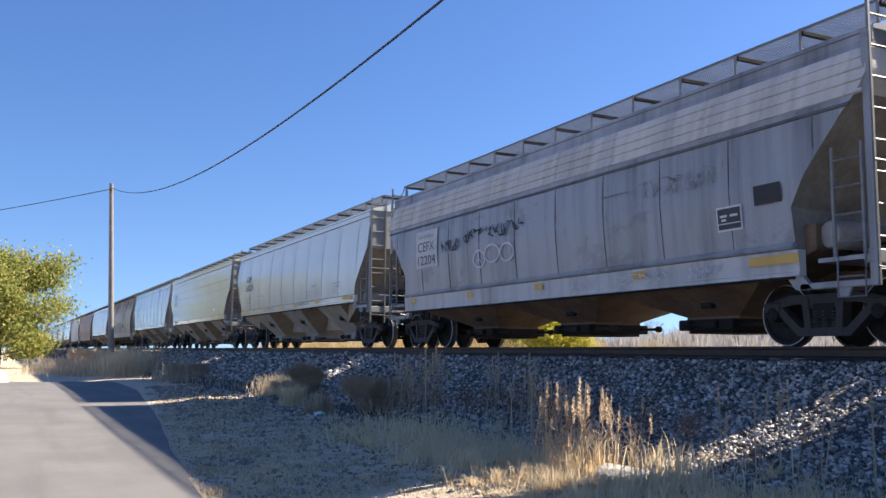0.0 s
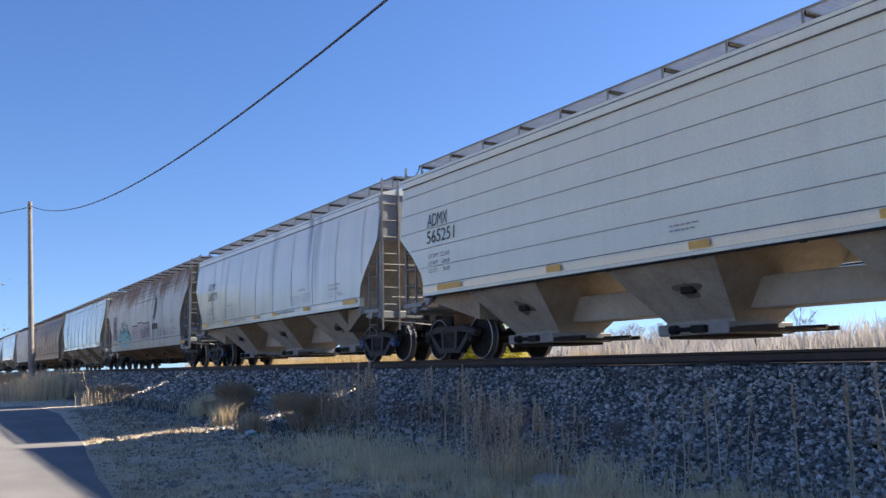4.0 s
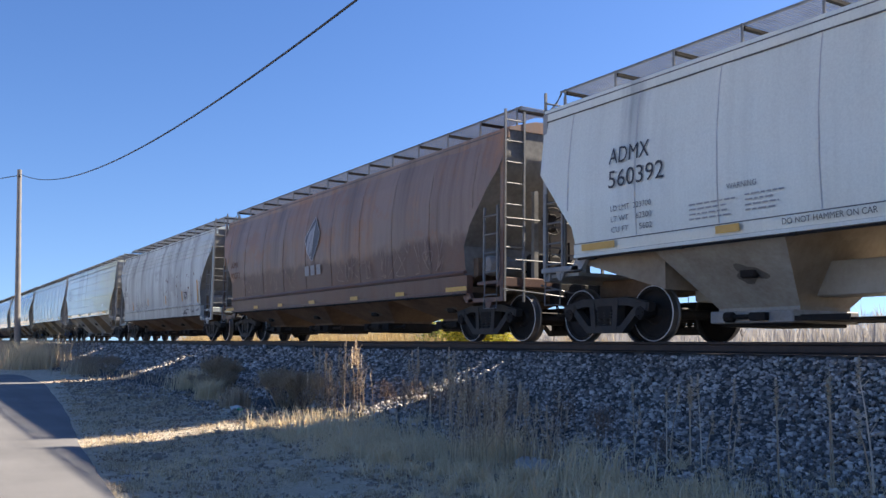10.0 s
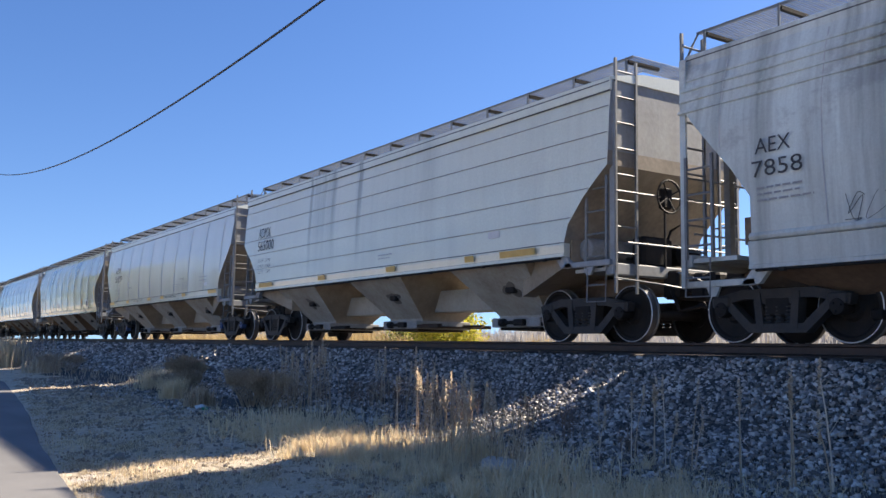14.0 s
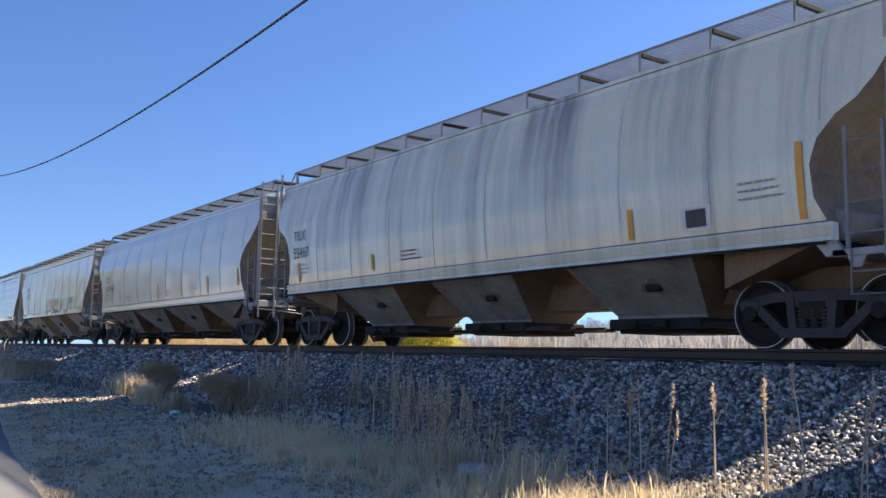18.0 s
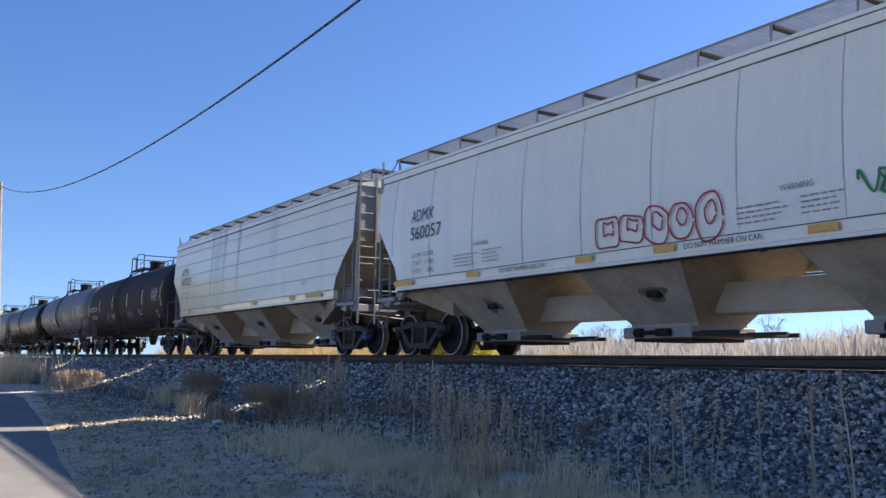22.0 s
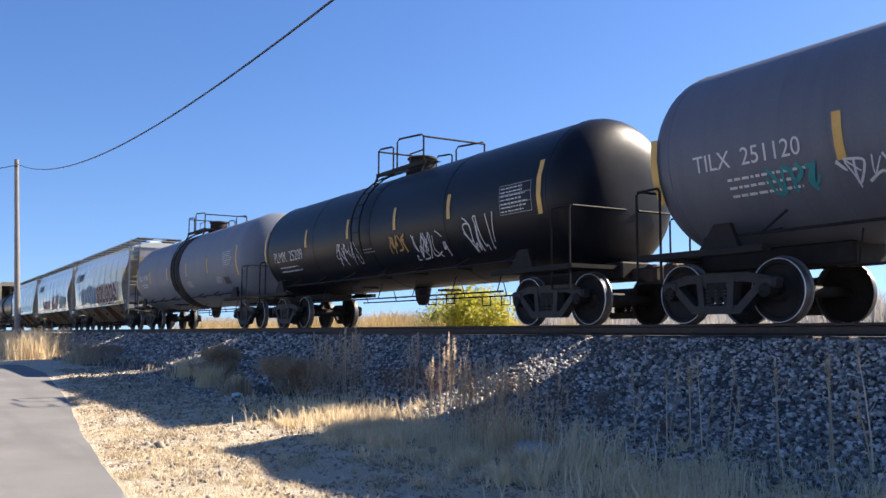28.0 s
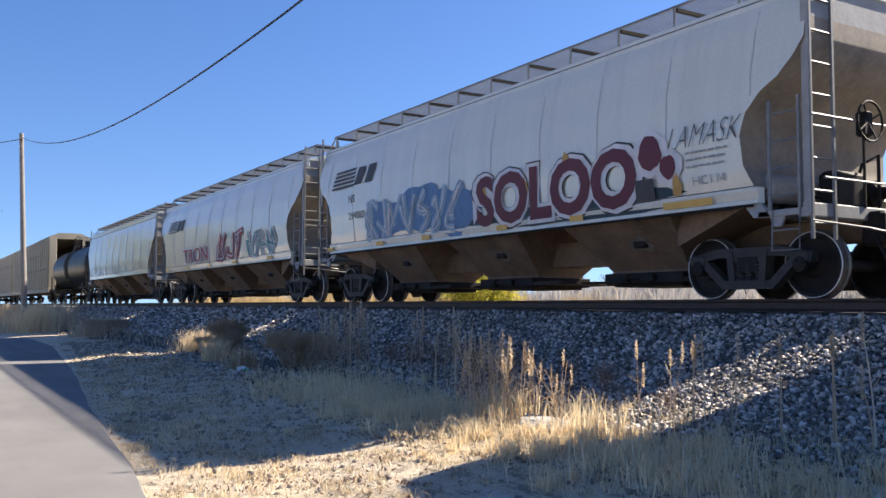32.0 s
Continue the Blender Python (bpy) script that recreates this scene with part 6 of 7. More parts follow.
# ---- grasses ----
def straw(name, a, b, c, rough=0.8, thin=0.3):
    m, nt, bsdf = nodes_of(name)
    geo = nt.nodes.new("ShaderNodeNewGeometry")
    r = geo.outputs["Random Per Island"]
    col = mix(nt, a, b, ramp(nt, r, 0.0, 0.6))
    col = mix(nt, col, c, ramp(nt, r, 0.75, 1.0))
    nt.links.new(col, bsdf.inputs["Base Color"])
    bsdf.inputs["Roughness"].default_value = rough
    bsdf.inputs["Transmission Weight"].default_value = 0.0
    tr = nt.nodes.new("ShaderNodeBsdfTranslucent")
    nt.links.new(col, tr.inputs["Color"])
    ms = nt.nodes.new("ShaderNodeMixShader")
    ms.inputs[0].default_value = thin
    out = nt.nodes["Material Output"]
    nt.links.new(bsdf.outputs[0], ms.inputs[1])
    nt.links.new(tr.outputs[0], ms.inputs[2])
    nt.links.new(ms.outputs[0], out.inputs[0])
    return m


M_STRAW = straw("straw_grass", (0.82, 0.68, 0.45), (0.68, 0.54, 0.34), (0.88, 0.78, 0.57), thin=0.42)
M_DEAD = straw("dead_weed", (0.34, 0.24, 0.17), (0.22, 0.15, 0.11), (0.48, 0.36, 0.25))
M_SEED = straw("seed_head", (0.70, 0.58, 0.43), (0.54, 0.42, 0.29), (0.78, 0.69, 0.55))
M_STALK = straw("weed_stalk", (0.60, 0.48, 0.335), (0.44, 0.34, 0.235), (0.70, 0.58, 0.42), thin=0.38)
M_BRUSH = straw("grey_brush", (0.56, 0.455, 0.34), (0.42, 0.335, 0.25), (0.66, 0.55, 0.41), thin=0.35)


def blades(x, y, z, h, lean, width, mat, name):
    """Grass blades of two segments, each a bent narrow strip."""
    n = len(x)
    a = rng.uniform(0, 6.28, n)
    dx, dy = np.cos(a), np.sin(a)
    b = rng.uniform(0, 6.28, n)
    wx, wy = np.cos(b) * width / 2, np.sin(b) * width / 2
    l = lean * h * rng.uniform(0.2, 1.4, n)
    p = np.zeros((n, 5, 3))
    p[:, 0] = np.stack([x - wx, y - wy, z - 0.01], 1)
    p[:, 1] = np.stack([x + wx, y + wy, z - 0.01], 1)
    p[:, 2] = np.stack([x - wx * 0.7 + dx * l * 0.3, y - wy * 0.7 + dy * l * 0.3, z + h * 0.6], 1)
    p[:, 3] = np.stack([x + wx * 0.7 + dx * l * 0.3, y + wy * 0.7 + dy * l * 0.3, z + h * 0.6], 1)
    p[:, 4] = np.stack([x + dx * l, y + dy * l, z + h * rng.uniform(0.8, 1.0, n)], 1)
    tri = np.array([[0, 1, 3], [0, 3, 2], [2, 3, 4]])
    t = (tri[None] + (np.arange(n) * 5)[:, None, None]).reshape(-1, 3)
    return mesh_arrays(name, p.reshape(-1, 3), t, mat)


def patchy(x, y, s):
    return 0.5 + 0.5 * np.sin(x * s + 1.7 * np.sin(y * s * 0.8)) * np.sin(y * s * 1.3 + 1.1 * np.sin(x * s * 0.7 + 2))


def edge_line(x):
    return 0.84 - 0.112 * x


gxs = rng.uniform(-46, 1.5, 400000)
gys = rng.uniform(0, 7.4, 400000)
away = gys - edge_line(gxs)
near = np.clip((gxs + 34) / 24, 0.1, 1)
longg = np.exp(-((gys - 5.7) / 1.0) ** 2) * np.clip((gxs + 15) / 5, 0, 1)
verge = np.exp(-((away - 0.7) / 0.8) ** 2) * np.clip((gxs + 22) / 8, 0, 1)
low = np.clip((gxs + 9.5) / 3.5, 0, 1) * np.clip((gys - 3.4) / 1.6, 0.1, 1) * 0.7
dens = np.clip(0.05 + 0.75 * longg + 0.5 * verge + 0.6 * low, 0, 1) * np.clip(1.5 * patchy(gxs, gys, 2.1) - 0.15, 0.05, 1) * near
tuft = verge * np.clip(1.8 * patchy(gxs + 9, gys, 7.0) - 0.5, 0, 1)
keep = (away > 0.02) & (rng.uniform(0, 1, len(gxs)) < dens)
gxs, gys, longg, tuft = gxs[keep], gys[keep], longg[keep], tuft[keep]
gh = rng.uniform(0.015, 0.055, len(gxs)) + tuft * rng.uniform(0.02, 0.11, len(gxs)) + longg * rng.uniform(0.02, 0.20, len(gxs)) * (0.2 + 1.1 * patchy(gxs, gys, 3.1))
gzz = np.maximum(ground_height(gxs, gys), np.where(gys > 6.25, bank_height(gxs, gys), -1))
tagged(part("dry_grass", blades(gxs, gys, gzz, gh, 0.7, rng.uniform(0.005, 0.010, len(gxs)), M_STRAW, "dry_grass"), []), "straw-coloured dry grass in uneven patches", "grass", kind="stuff")
# long grass far along the bank and round the pole
fx = np.concatenate([rng.normal(-53, 2.5, 6000), rng.normal(-63, 6, 6000), rng.uniform(-48, -24, 700), rng.normal(-17.9, 0.16, 420), rng.normal(-38.5, 0.8, 300)])
fy = np.concatenate([rng.normal(5.6, 0.9, 6000), rng.normal(5.5, 1.4, 6000), rng.normal(7.0, 0.6, 700), rng.normal(5.96, 0.14, 420), rng.normal(6.5, 0.4, 300)])
fh = np.concatenate([rng.uniform(0.2, 1.0, 6000) * (0.5 + 0.8 * patchy(fx[:6000], fy[:6000], 1.9)), rng.uniform(0.3, 1.15, 6000) * (0.5 + 0.8 * patchy(fx[6000:12000], fy[6000:12000], 1.3)), rng.uniform(0.08, 0.25, 700), rng.uniform(0.15, 0.55, 420), rng.uniform(0.4, 1.0, 300)])
fz = np.maximum(ground_height(fx, fy), np.where(fy > 6.25, bank_height(fx, fy), -1))
tagged(part("long_grass", blades(fx, fy, fz, fh, 0.35, 0.012 + 0.0004 * np.abs(fx), M_STALK, "long_grass"), []), "tall straw-coloured grass along the foot of the bank", "grass", kind="stuff")

# straw tufts round the weeds and on the verge
tx = np.concatenate([rng.normal(-20.5, 0.17, 600), rng.normal(-47.5, 0.9, 1600), rng.normal(-7.8, 0.7, 1300), rng.normal(-11.0, 1.6, 1700), rng.normal(-5.0, 1.2, 900), rng.normal(-24.0, 0.4, 500), rng.normal(-13.5, 1.2, 700)])
ty = np.concatenate([rng.normal(6.2, 0.13, 600), rng.normal(5.6, 0.55, 1600), rng.normal(5.9, 0.25, 1300), rng.normal(5.6, 0.5, 1700), rng.normal(5.3, 0.5, 900), rng.normal(6.75, 0.22, 500), rng.normal(6.1, 0.4, 700)])
th = np.concatenate([rng.uniform(0.12, 0.6, 600) ** 0.9, rng.uniform(0.5, 1.7, 1600), rng.uniform(0.12, 0.5, 1300), rng.uniform(0.08, 0.32, 1700), rng.uniform(0.08, 0.3, 900), rng.uniform(0.2, 0.7, 500), rng.uniform(0.08, 0.3, 700)])
clear = (np.abs(tx + 7.6) > 0.45) | (ty > 6.2)
tx, ty, th = tx[clear], ty[clear], th[clear]
tz = np.maximum(ground_height(tx, ty), np.where(ty > 6.25, bank_height(tx, ty), -1))
tagged(part("straw_tufts", blades(tx, ty, tz, th, 0.5, rng.uniform(0.007, 0.014, len(tx)) * (1 + np.abs(tx) / 40), M_STRAW, "straw_tufts"), []), "pale straw tufts round the weeds", "grass", kind="stuff")


# tussocks: blades that spray out from one root
n = 300
ux, uy = rng.uniform(-14.5, -2.2, n), rng.normal(5.5, 0.55, n)
ok = (uy - edge_line(ux) > 1.5) & (np.abs(ux + 7.68) + np.abs(uy - 5.9) > 0.5) & (uy < 6.9)
ux, uy = ux[ok], uy[ok]
cnt = 70
size = np.repeat(rng.uniform(0.35, 1.15, len(ux)) * np.clip((ux + 17) / 7, 0.35, 1), cnt)
qx = np.repeat(ux, cnt) + rng.normal(0, 0.055, len(size)) * size
qy = np.repeat(uy, cnt) + rng.normal(0, 0.055, len(size)) * size
qz = np.maximum(ground_height(qx, qy), np.where(qy > 6.25, bank_height(qx, qy), -1))
tagged(part("tussocks", blades(qx, qy, qz, rng.uniform(0.06, 0.28, len(size)) * size, 1.0, rng.uniform(0.005, 0.010, len(size)), M_STRAW, "tussocks"), []), "tussocks of pale dry grass below the bank", "grass", kind="stuff")
# flattened dead stems and leaf scraps on the dirt
n = 60000
lx, ly = rng.uniform(-34, 1.0, n), rng.uniform(0.6, 6.6, n)
ok = (ly - edge_line(lx) > 0.08) & (rng.uniform(0, 1, n) < np.clip(2.6 * patchy(lx + 3, ly, 8.0) * patchy(lx, ly + 5, 2.3) - 0.5, 0.02, 1))
lx, ly = lx[ok], ly[ok]
tagged(part("dead_leaves", blades(lx, ly, ground_height(lx, ly) + 0.004, rng.uniform(0.008, 0.03, len(lx)), 3.0, rng.uniform(0.012, 0.035, len(lx)), M_DEAD, "dead_leaves"), []), "brown scraps of dead leaves and stems on the dirt", "leaf litter", kind="stuff")


# low clumps of weathered grass on the trodden dirt
M_CLUMP = straw("weathered_grass", (0.62, 0.51, 0.35), (0.40, 0.32, 0.215), (0.74, 0.62, 0.44), thin=0.4)
n = 3400
ux, uy = rng.uniform(-27, 0.5, n), rng.uniform(1.0, 6.3, n)
ok = (uy - edge_line(ux) > 0.15) & (rng.uniform(0, 1, n) < 0.25 + 0.9 * patchy(ux + 2, uy + 1, 2.7) ** 2)
ux, uy = ux[ok], uy[ok]
cnt = 24
size = np.repeat(rng.uniform(0.5, 1.5, len(ux)), cnt)
qx = np.repeat(ux, cnt) + rng.normal(0, 0.06, len(size)) * size
qy = np.repeat(uy, cnt) + rng.normal(0, 0.045, len(size)) * size
tagged(part("grass_clumps", blades(qx, qy, ground_height(qx, qy), rng.uniform(0.015, 0.06, len(size)) * size, 1.2, rng.uniform(0.007, 0.016, len(size)), M_CLUMP, "grass_clumps"), []), "low brown clumps of weathered grass on trodden dirt", "grass", kind="stuff")


def tall_weed(seed, height, stems, spread, head=True, mat=None, thick=1.0):
    """Dead roadside weeds: thin stems with side twigs and feathery heads."""
    rnd = random.Random(seed)
    b, hd = Build(), Build()
    for _ in range(stems):
        a, r = rnd.uniform(0, 6.28), rnd.uniform(0, spread)
        x, y = r * math.cos(a), r * math.sin(a)
        h = height * rnd.uniform(0.55, 1.0)
        lx, ly = rnd.uniform(-0.16, 0.16) * h, rnd.uniform(-0.12, 0.12) * h
        pts = [(x + lx * t * t, y + ly * t * t, h * t - 0.03) for t in (0, 0.35, 0.7, 1.0)]
        b.tube(pts, 0.0065 * thick, 3, 0, 0.0035 * thick)
        for _ in range(rnd.randint(2, 5) if head else rnd.randint(5, 9)):
            t = rnd.uniform(0.25, 0.95)
            px, py, pz = x + lx * t * t, y + ly * t * t, h * t
            aa, ln = rnd.uniform(0, 6.28), rnd.uniform(0.06, 0.18) * (1.3 - t) * 1.6
            b.tube([(px, py, pz), (px + ln * math.cos(aa), py + ln * math.sin(aa), pz + ln * rnd.uniform(0.4, 1.3))], 0.0045, 3, 0, 0.0025)
        if head and (thick > 1 or rnd.random() < 0.5):
            ex, ey, ez = pts[-1]
            ln = rnd.uniform(0.18, 0.32) * height
            for k in range(40):
                t = k / 39
                w = 0.028 * thick ** 0.5 * math.sin(math.pi * (0.15 + 0.8 * t)) + 0.004
                aa = rnd.uniform(0, 6.28)
                q = Vector((ex - lx * (1 - t) * 0.1, ey, ez - ln * 0.5 + ln * t))
                o = Vector((math.cos(aa) * w, math.sin(aa) * w, 0.02))
                s = Vector((-math.sin(aa), math.cos(aa), 0)) * 0.013
                hd.add([q - s, q + s, q + o + s * 0.4, q + o - s * 0.4], [(0, 1, 2, 3)])
    w = tagged(new("weed_clump"), "dead brown weeds with pale feathery seed heads on the bank" if head else "bushy dead brown weeds at the foot of the bank", "weed", "weeds on the bank")
    tagged(part("stalk", b, mat or (M_STALK if head else M_DEAD), w), kind="stuff")
    if hd.v:
        tagged(part("seed_head", hd, M_SEED, w), kind="stuff")
    return w


def stand(x, y):
    return max(float(ground_height(np.array(x), np.array(y))), float(bank_height(x, y)) if y > 6.25 else -1)


headed = [tall_weed(i, 1.0, 9, 0.30) for i in range(5)]
single = [tall_weed(20 + i, 1.0, 2, 0.05, mat=M_SEED, thick=1.5) for i in range(4)]
bushy = [tall_weed(40 + i, 0.9, 16, 0.32, False) for i in range(4)]
rnd = random.Random(9)
spots_headed = [(-8.35, 5.45, 1.0), (-8.0, 5.6, 1.05), (-7.8, 5.8, 0.95), (-8.6, 5.65, 0.9), (-7.45, 5.85, 0.8), (-15.2, 6.7, 1.1), (-14.7, 6.85, 1.25), (-14.2, 6.95, 1.3), (-15.0, 6.45, 0.8), (-14.5, 6.6, 1.0), (-12.9, 7.3, 1.0), (-11.6, 7.2, 1.1), (-10.8, 6.9, 0.9), (-9.6, 6.6, 0.95), (-16.4, 7.2, 1.0)]
spots_single = [(-6.76, 6.8, 0.82), (-6.45, 6.8, 0.93), (-6.3, 6.85, 0.86), (-5.95, 6.8, 0.86), (-5.4, 6.8, 0.94), (-4.85, 6.8, 1.06), (-4.5, 6.8, 1.06), (-7.15, 6.7, 0.8), (-9.8, 6.3, 0.9), (-10.4, 6.45, 1.0), (-9.1, 6.25, 0.85), (-3.9, 6.7, 1.0), (-8.1, 6.3, 0.7), (-11.0, 6.5, 0.9)]
spots_bushy = [(-13.2, 7.3, 0.85), (-12.2, 7.25, 0.89), (-11.3, 7.35, 0.81), (-10.3, 7.2, 0.77), (-14.0, 7.35, 0.81), (-15.2, 7.3, 0.72), (-9.0, 7.3, 0.81), (-8.2, 7.2, 0.72), (-13.6, 7.7, 0.68), (-12.6, 7.8, 0.64), (-16.0, 7.2, 0.68), (-7.0, 7.0, 0.47), (-11.0, 7.9, 0.51)]
for group, spots in ((headed, spots_headed), (single, spots_single), (bushy, spots_bushy)):
    for i, (x, y, s) in enumerate(spots):
        s *= 0.82 if group is bushy else 1
        m = pose(x, y, stand(x, y), 0, 0, rnd.uniform(0, 360)) @ Matrix.Scale(s, 4)
        if i < len(group):
            group[i].matrix_basis = m
        else:
            c = copy_thing(group[i % len(group)], m)
            c.scale = (s, s, s)


def shrub(seed, h, w, label, mat):
    """A leafless shrub: forking stems that thin out into fine twigs."""
    rnd2 = random.Random(seed)
    stems, twigs = Build(), Build()

    def grow(p, d, ln, r, depth):
        q = p + d * ln
        (stems if depth < 2 else twigs).tube([p, q], r, 3, 0, r * 0.7)
        if depth < 4:
            for _ in range(3 if depth else 2):
                e = (d + Vector((rnd2.uniform(-0.7, 0.7), rnd2.uniform(-0.7, 0.7), rnd2.uniform(-0.2, 0.55)))).normalized()
                grow(q, e, ln * rnd2.uniform(0.5, 0.8), max(r * 0.6, 0.005), depth + 1)
    for _ in range(48):
        a = rnd2.uniform(0, 6.28)
        k = rnd2.uniform(0, w)
        grow(Vector((k * math.cos(a), k * math.sin(a), -0.03)), Vector((0.5 * math.cos(a), 0.5 * math.sin(a), 1)).normalized(), h * 0.34, 0.009, 0)
    ob = tagged(new("shrub"), label, "shrub", "shrubs along the bank")
    tagged(part("stem", stems, mat, ob), kind="stuff")
    tagged(part("twig", twigs, mat, ob), kind="stuff")
    return ob


for i, (x, y, h, w) in enumerate(((-21.9, 6.9, 0.95, 0.08), (-21.2, 6.8, 0.6, 0.10), (-16.9, 6.65, 0.85, 0.22), (-16.3, 6.75, 0.75, 0.2), (-23.2, 7.0, 0.4, 0.4), (-36, 6.8, 0.8, 0.8), (-57, 6.2, 1.4, 1.2), (-60, 5.4, 1.5, 1.2), (-64, 6.0, 1.6, 1.4), (-68, 5.2, 1.6, 1.4), (-54, 6.6, 1.1, 1.0))):
    s = shrub(200 + i, h, w, "pale straw-coloured leafless shrub on the bank" if i in (2, 3) else "leafless grey-brown shrub beside the ballast bank", M_STALK if i < 4 else M_BRUSH)
    s.matrix_basis = pose(x, y, stand(x, y))

# ---- litter ----
M_CARTON = simple("white_carton", (0.44, 0.43, 0.41), (0.30, 0.29, 0.27), 8, 0.7, 0, 0.05)
box = tagged(new("carton"), "crushed white cardboard carton lying in the grass", "litter")
for name, dims in (("bottom", (-0.24, 0.24, -0.13, 0.13, 0, 0.012)), ("side_panel", (-0.24, 0.24, -0.13, -0.122, 0.012, 0.07)), ("side_panel", (-0.24, 0.24, 0.122, 0.13, 0.012, 0.07)), ("end_panel", (-0.24, -0.232, -0.122, 0.122, 0.012, 0.07)), ("end_panel", (0.232, 0.24, -0.122, 0.122, 0.012, 0.07)), ("lid", (-0.245, 0.235, -0.135, 0.125, 0.07, 0.078))):
    part(name, Build().box(*dims), M_CARTON, box)
flap = Build()
flap.loft([[(-0.24, -0.135, 0.07), (0.23, -0.135, 0.07), (0.25, -0.27, 0.04), (-0.2, -0.26, 0.03)], [(-0.24, -0.135, 0.076), (0.23, -0.135, 0.076), (0.25, -0.27, 0.046), (-0.2, -0.26, 0.036)]])
part("flap", flap, M_CARTON, box)
box.matrix_basis = pose(-7.68, 5.9, stand(-7.68, 5.9) + 0.012, 4, 5, 35)


def crumple(name, label, at, size, mat, seed):
    bm = bmesh.new()
    bmesh.ops.create_icosphere(bm, subdivisions=2, radius=1)
    r2 = random.Random(seed)
    for v_ in bm.verts:
        v_.co *= r2.uniform(0.6, 1.1)
        v_.co.x *= size[0]
        v_.co.y *= size[1]
        v_.co.z = max(v_.co.z * size[2], -size[2] * 0.4)
    me = bpy.data.meshes.new(name)
    bm.to_mesh(me)
    bm.free()
    me.materials.append(mat)
    ob = tagged(new(name, me), label, "litter")
    ob.matrix_basis = pose(at[0], at[1], stand(*at) + size[2] * 0.5)


crumple("plastic_bag", "crumpled white plastic bag on the ground", (-17.1, 5.72), (0.16, 0.12, 0.06), simple("white_plastic", (0.6, 0.62, 0.62), (0.45, 0.5, 0.5), 9, 0.4), 3)
crumple("green_wrapper", "torn green plastic wrapper on the ground", (-16.9, 5.75), (0.08, 0.07, 0.045), simple("green_plastic", (0.05, 0.36, 0.2), (0.04, 0.25, 0.14), 9, 0.4), 4)
crumple("paper_scrap", "scrap of white paper in the dry grass", (-9.36, 4.81), (0.09, 0.06, 0.03), M_CARTON, 5)
crumple("drinks_can", "flattened pale litter near the bushes", (-22.6, 6.2), (0.12, 0.09, 0.04), M_CARTON, 6)

# ---- utility poles and wires ----
M_POLE = simple("weathered_pole_wood", (0.25, 0.235, 0.22), (0.16, 0.147, 0.137), 3, 0.9, 0, 0.3)


def utility_pole(x, y, top, lean):
    z = float(ground_height(np.array(x), np.array(y)))
    ob = tagged(new("utility_pole"), "weathered wooden utility pole standing in tall grass", "utility pole", "utility poles")
    ob.matrix_basis = pose(x, y, z)
    h = top - z
    b = Build()
    b.loft([[(r * math.cos(a), lean * t * h + r * math.sin(a), -0.3 + t * (h + 0.3)) for a in (k * math.pi / 6 for k in range(12))] for t, r in ((0, 0.16), (0.3, 0.15), (0.7, 0.125), (1.0, 0.11))])
    part("shaft", b, M_POLE, ob, smooth=True)
    b = Build()
    b.disc((0.13, lean * h, h - 0.38), (1, 0, 0), [(0, 0.05), (0.06, 0.06), (0.1, 0.03)], 10)
    b.tube([(-0.12, lean * h, h - 0.38), (0.2, lean * h, h - 0.38)], 0.015)
    part("insulator", b, M_STEEL, ob)


POLE_TOP = 10.66
utility_pole(-52.0, 5.55, POLE_TOP, -0.047)
utility_pole(27.0, 5.0, POLE_TOP, 0.0)


def wire(points, r, label):
    b = Build()
    b.tube(points, r, 6)
    tagged(part("power_line", b, simple("cable_rubber", (0.02, 0.02, 0.022), (0.035, 0.035, 0.035), 5, 0.6, 0, 0)), label, "cable", "overhead cables")


wire([(x, 5.0, 6.17 + 0.00276 * (x + 12.5) ** 2) for x in np.linspace(-51.9, 26.9, 60)], 0.018, "black overhead cable sagging between two poles")
wire([(-52.1 - 62 * t, 5.0 - 50 * t, 10.35 - 6.0 * t * (1 - t) - 0.6 * t) for t in np.linspace(0, 1, 24)], 0.022, "black overhead cable leading off from the pole")

# ---- trees ----
def leaves_of(name, tones):
    m, nt, bsdf = nodes_of(name)
    geo = nt.nodes.new("ShaderNodeNewGeometry")
    r = geo.outputs["Random Per Island"]
    n = grain(nt, 0.5, coords(nt), 3)
    col = mix(nt, tones[0], tones[1], ramp(nt, maths(nt, "ADD", maths(nt, "MULTIPLY", r, 0.5), maths(nt, "MULTIPLY", n, 0.6)), 0.3, 0.75))
    col = mix(nt, col, tones[2], ramp(nt, r, 0.7, 1.0))
    nt.links.new(col, bsdf.inputs["Base Color"])
    bsdf.inputs["Roughness"].default_value = 0.6
    tr = nt.nodes.new("ShaderNodeBsdfTranslucent")
    nt.links.new(col, tr.inputs["Color"])
    ms = nt.nodes.new("ShaderNodeMixShader")
    ms.inputs[0].default_value = 0.55
    nt.links.new(bsdf.outputs[0], ms.inputs[1])
    nt.links.new(tr.outputs[0], ms.inputs[2])
    nt.links.new(ms.outputs[0], nt.nodes["Material Output"].inputs[0])
    return m


M_LEAF = leaves_of("autumn_green_leaves", ((0.17, 0.22, 0.055), (0.36, 0.36, 0.09), (0.52, 0.40, 0.13)))
M_GOLD = leaves_of("yellow_leaves", ((0.36, 0.36, 0.05), (0.55, 0.47, 0.06), (0.18, 0.24, 0.04)))
M_BARK = simple("bark", (0.10, 0.075, 0.055), (0.06, 0.045, 0.035), 6, 0.95, 0, 0.4)


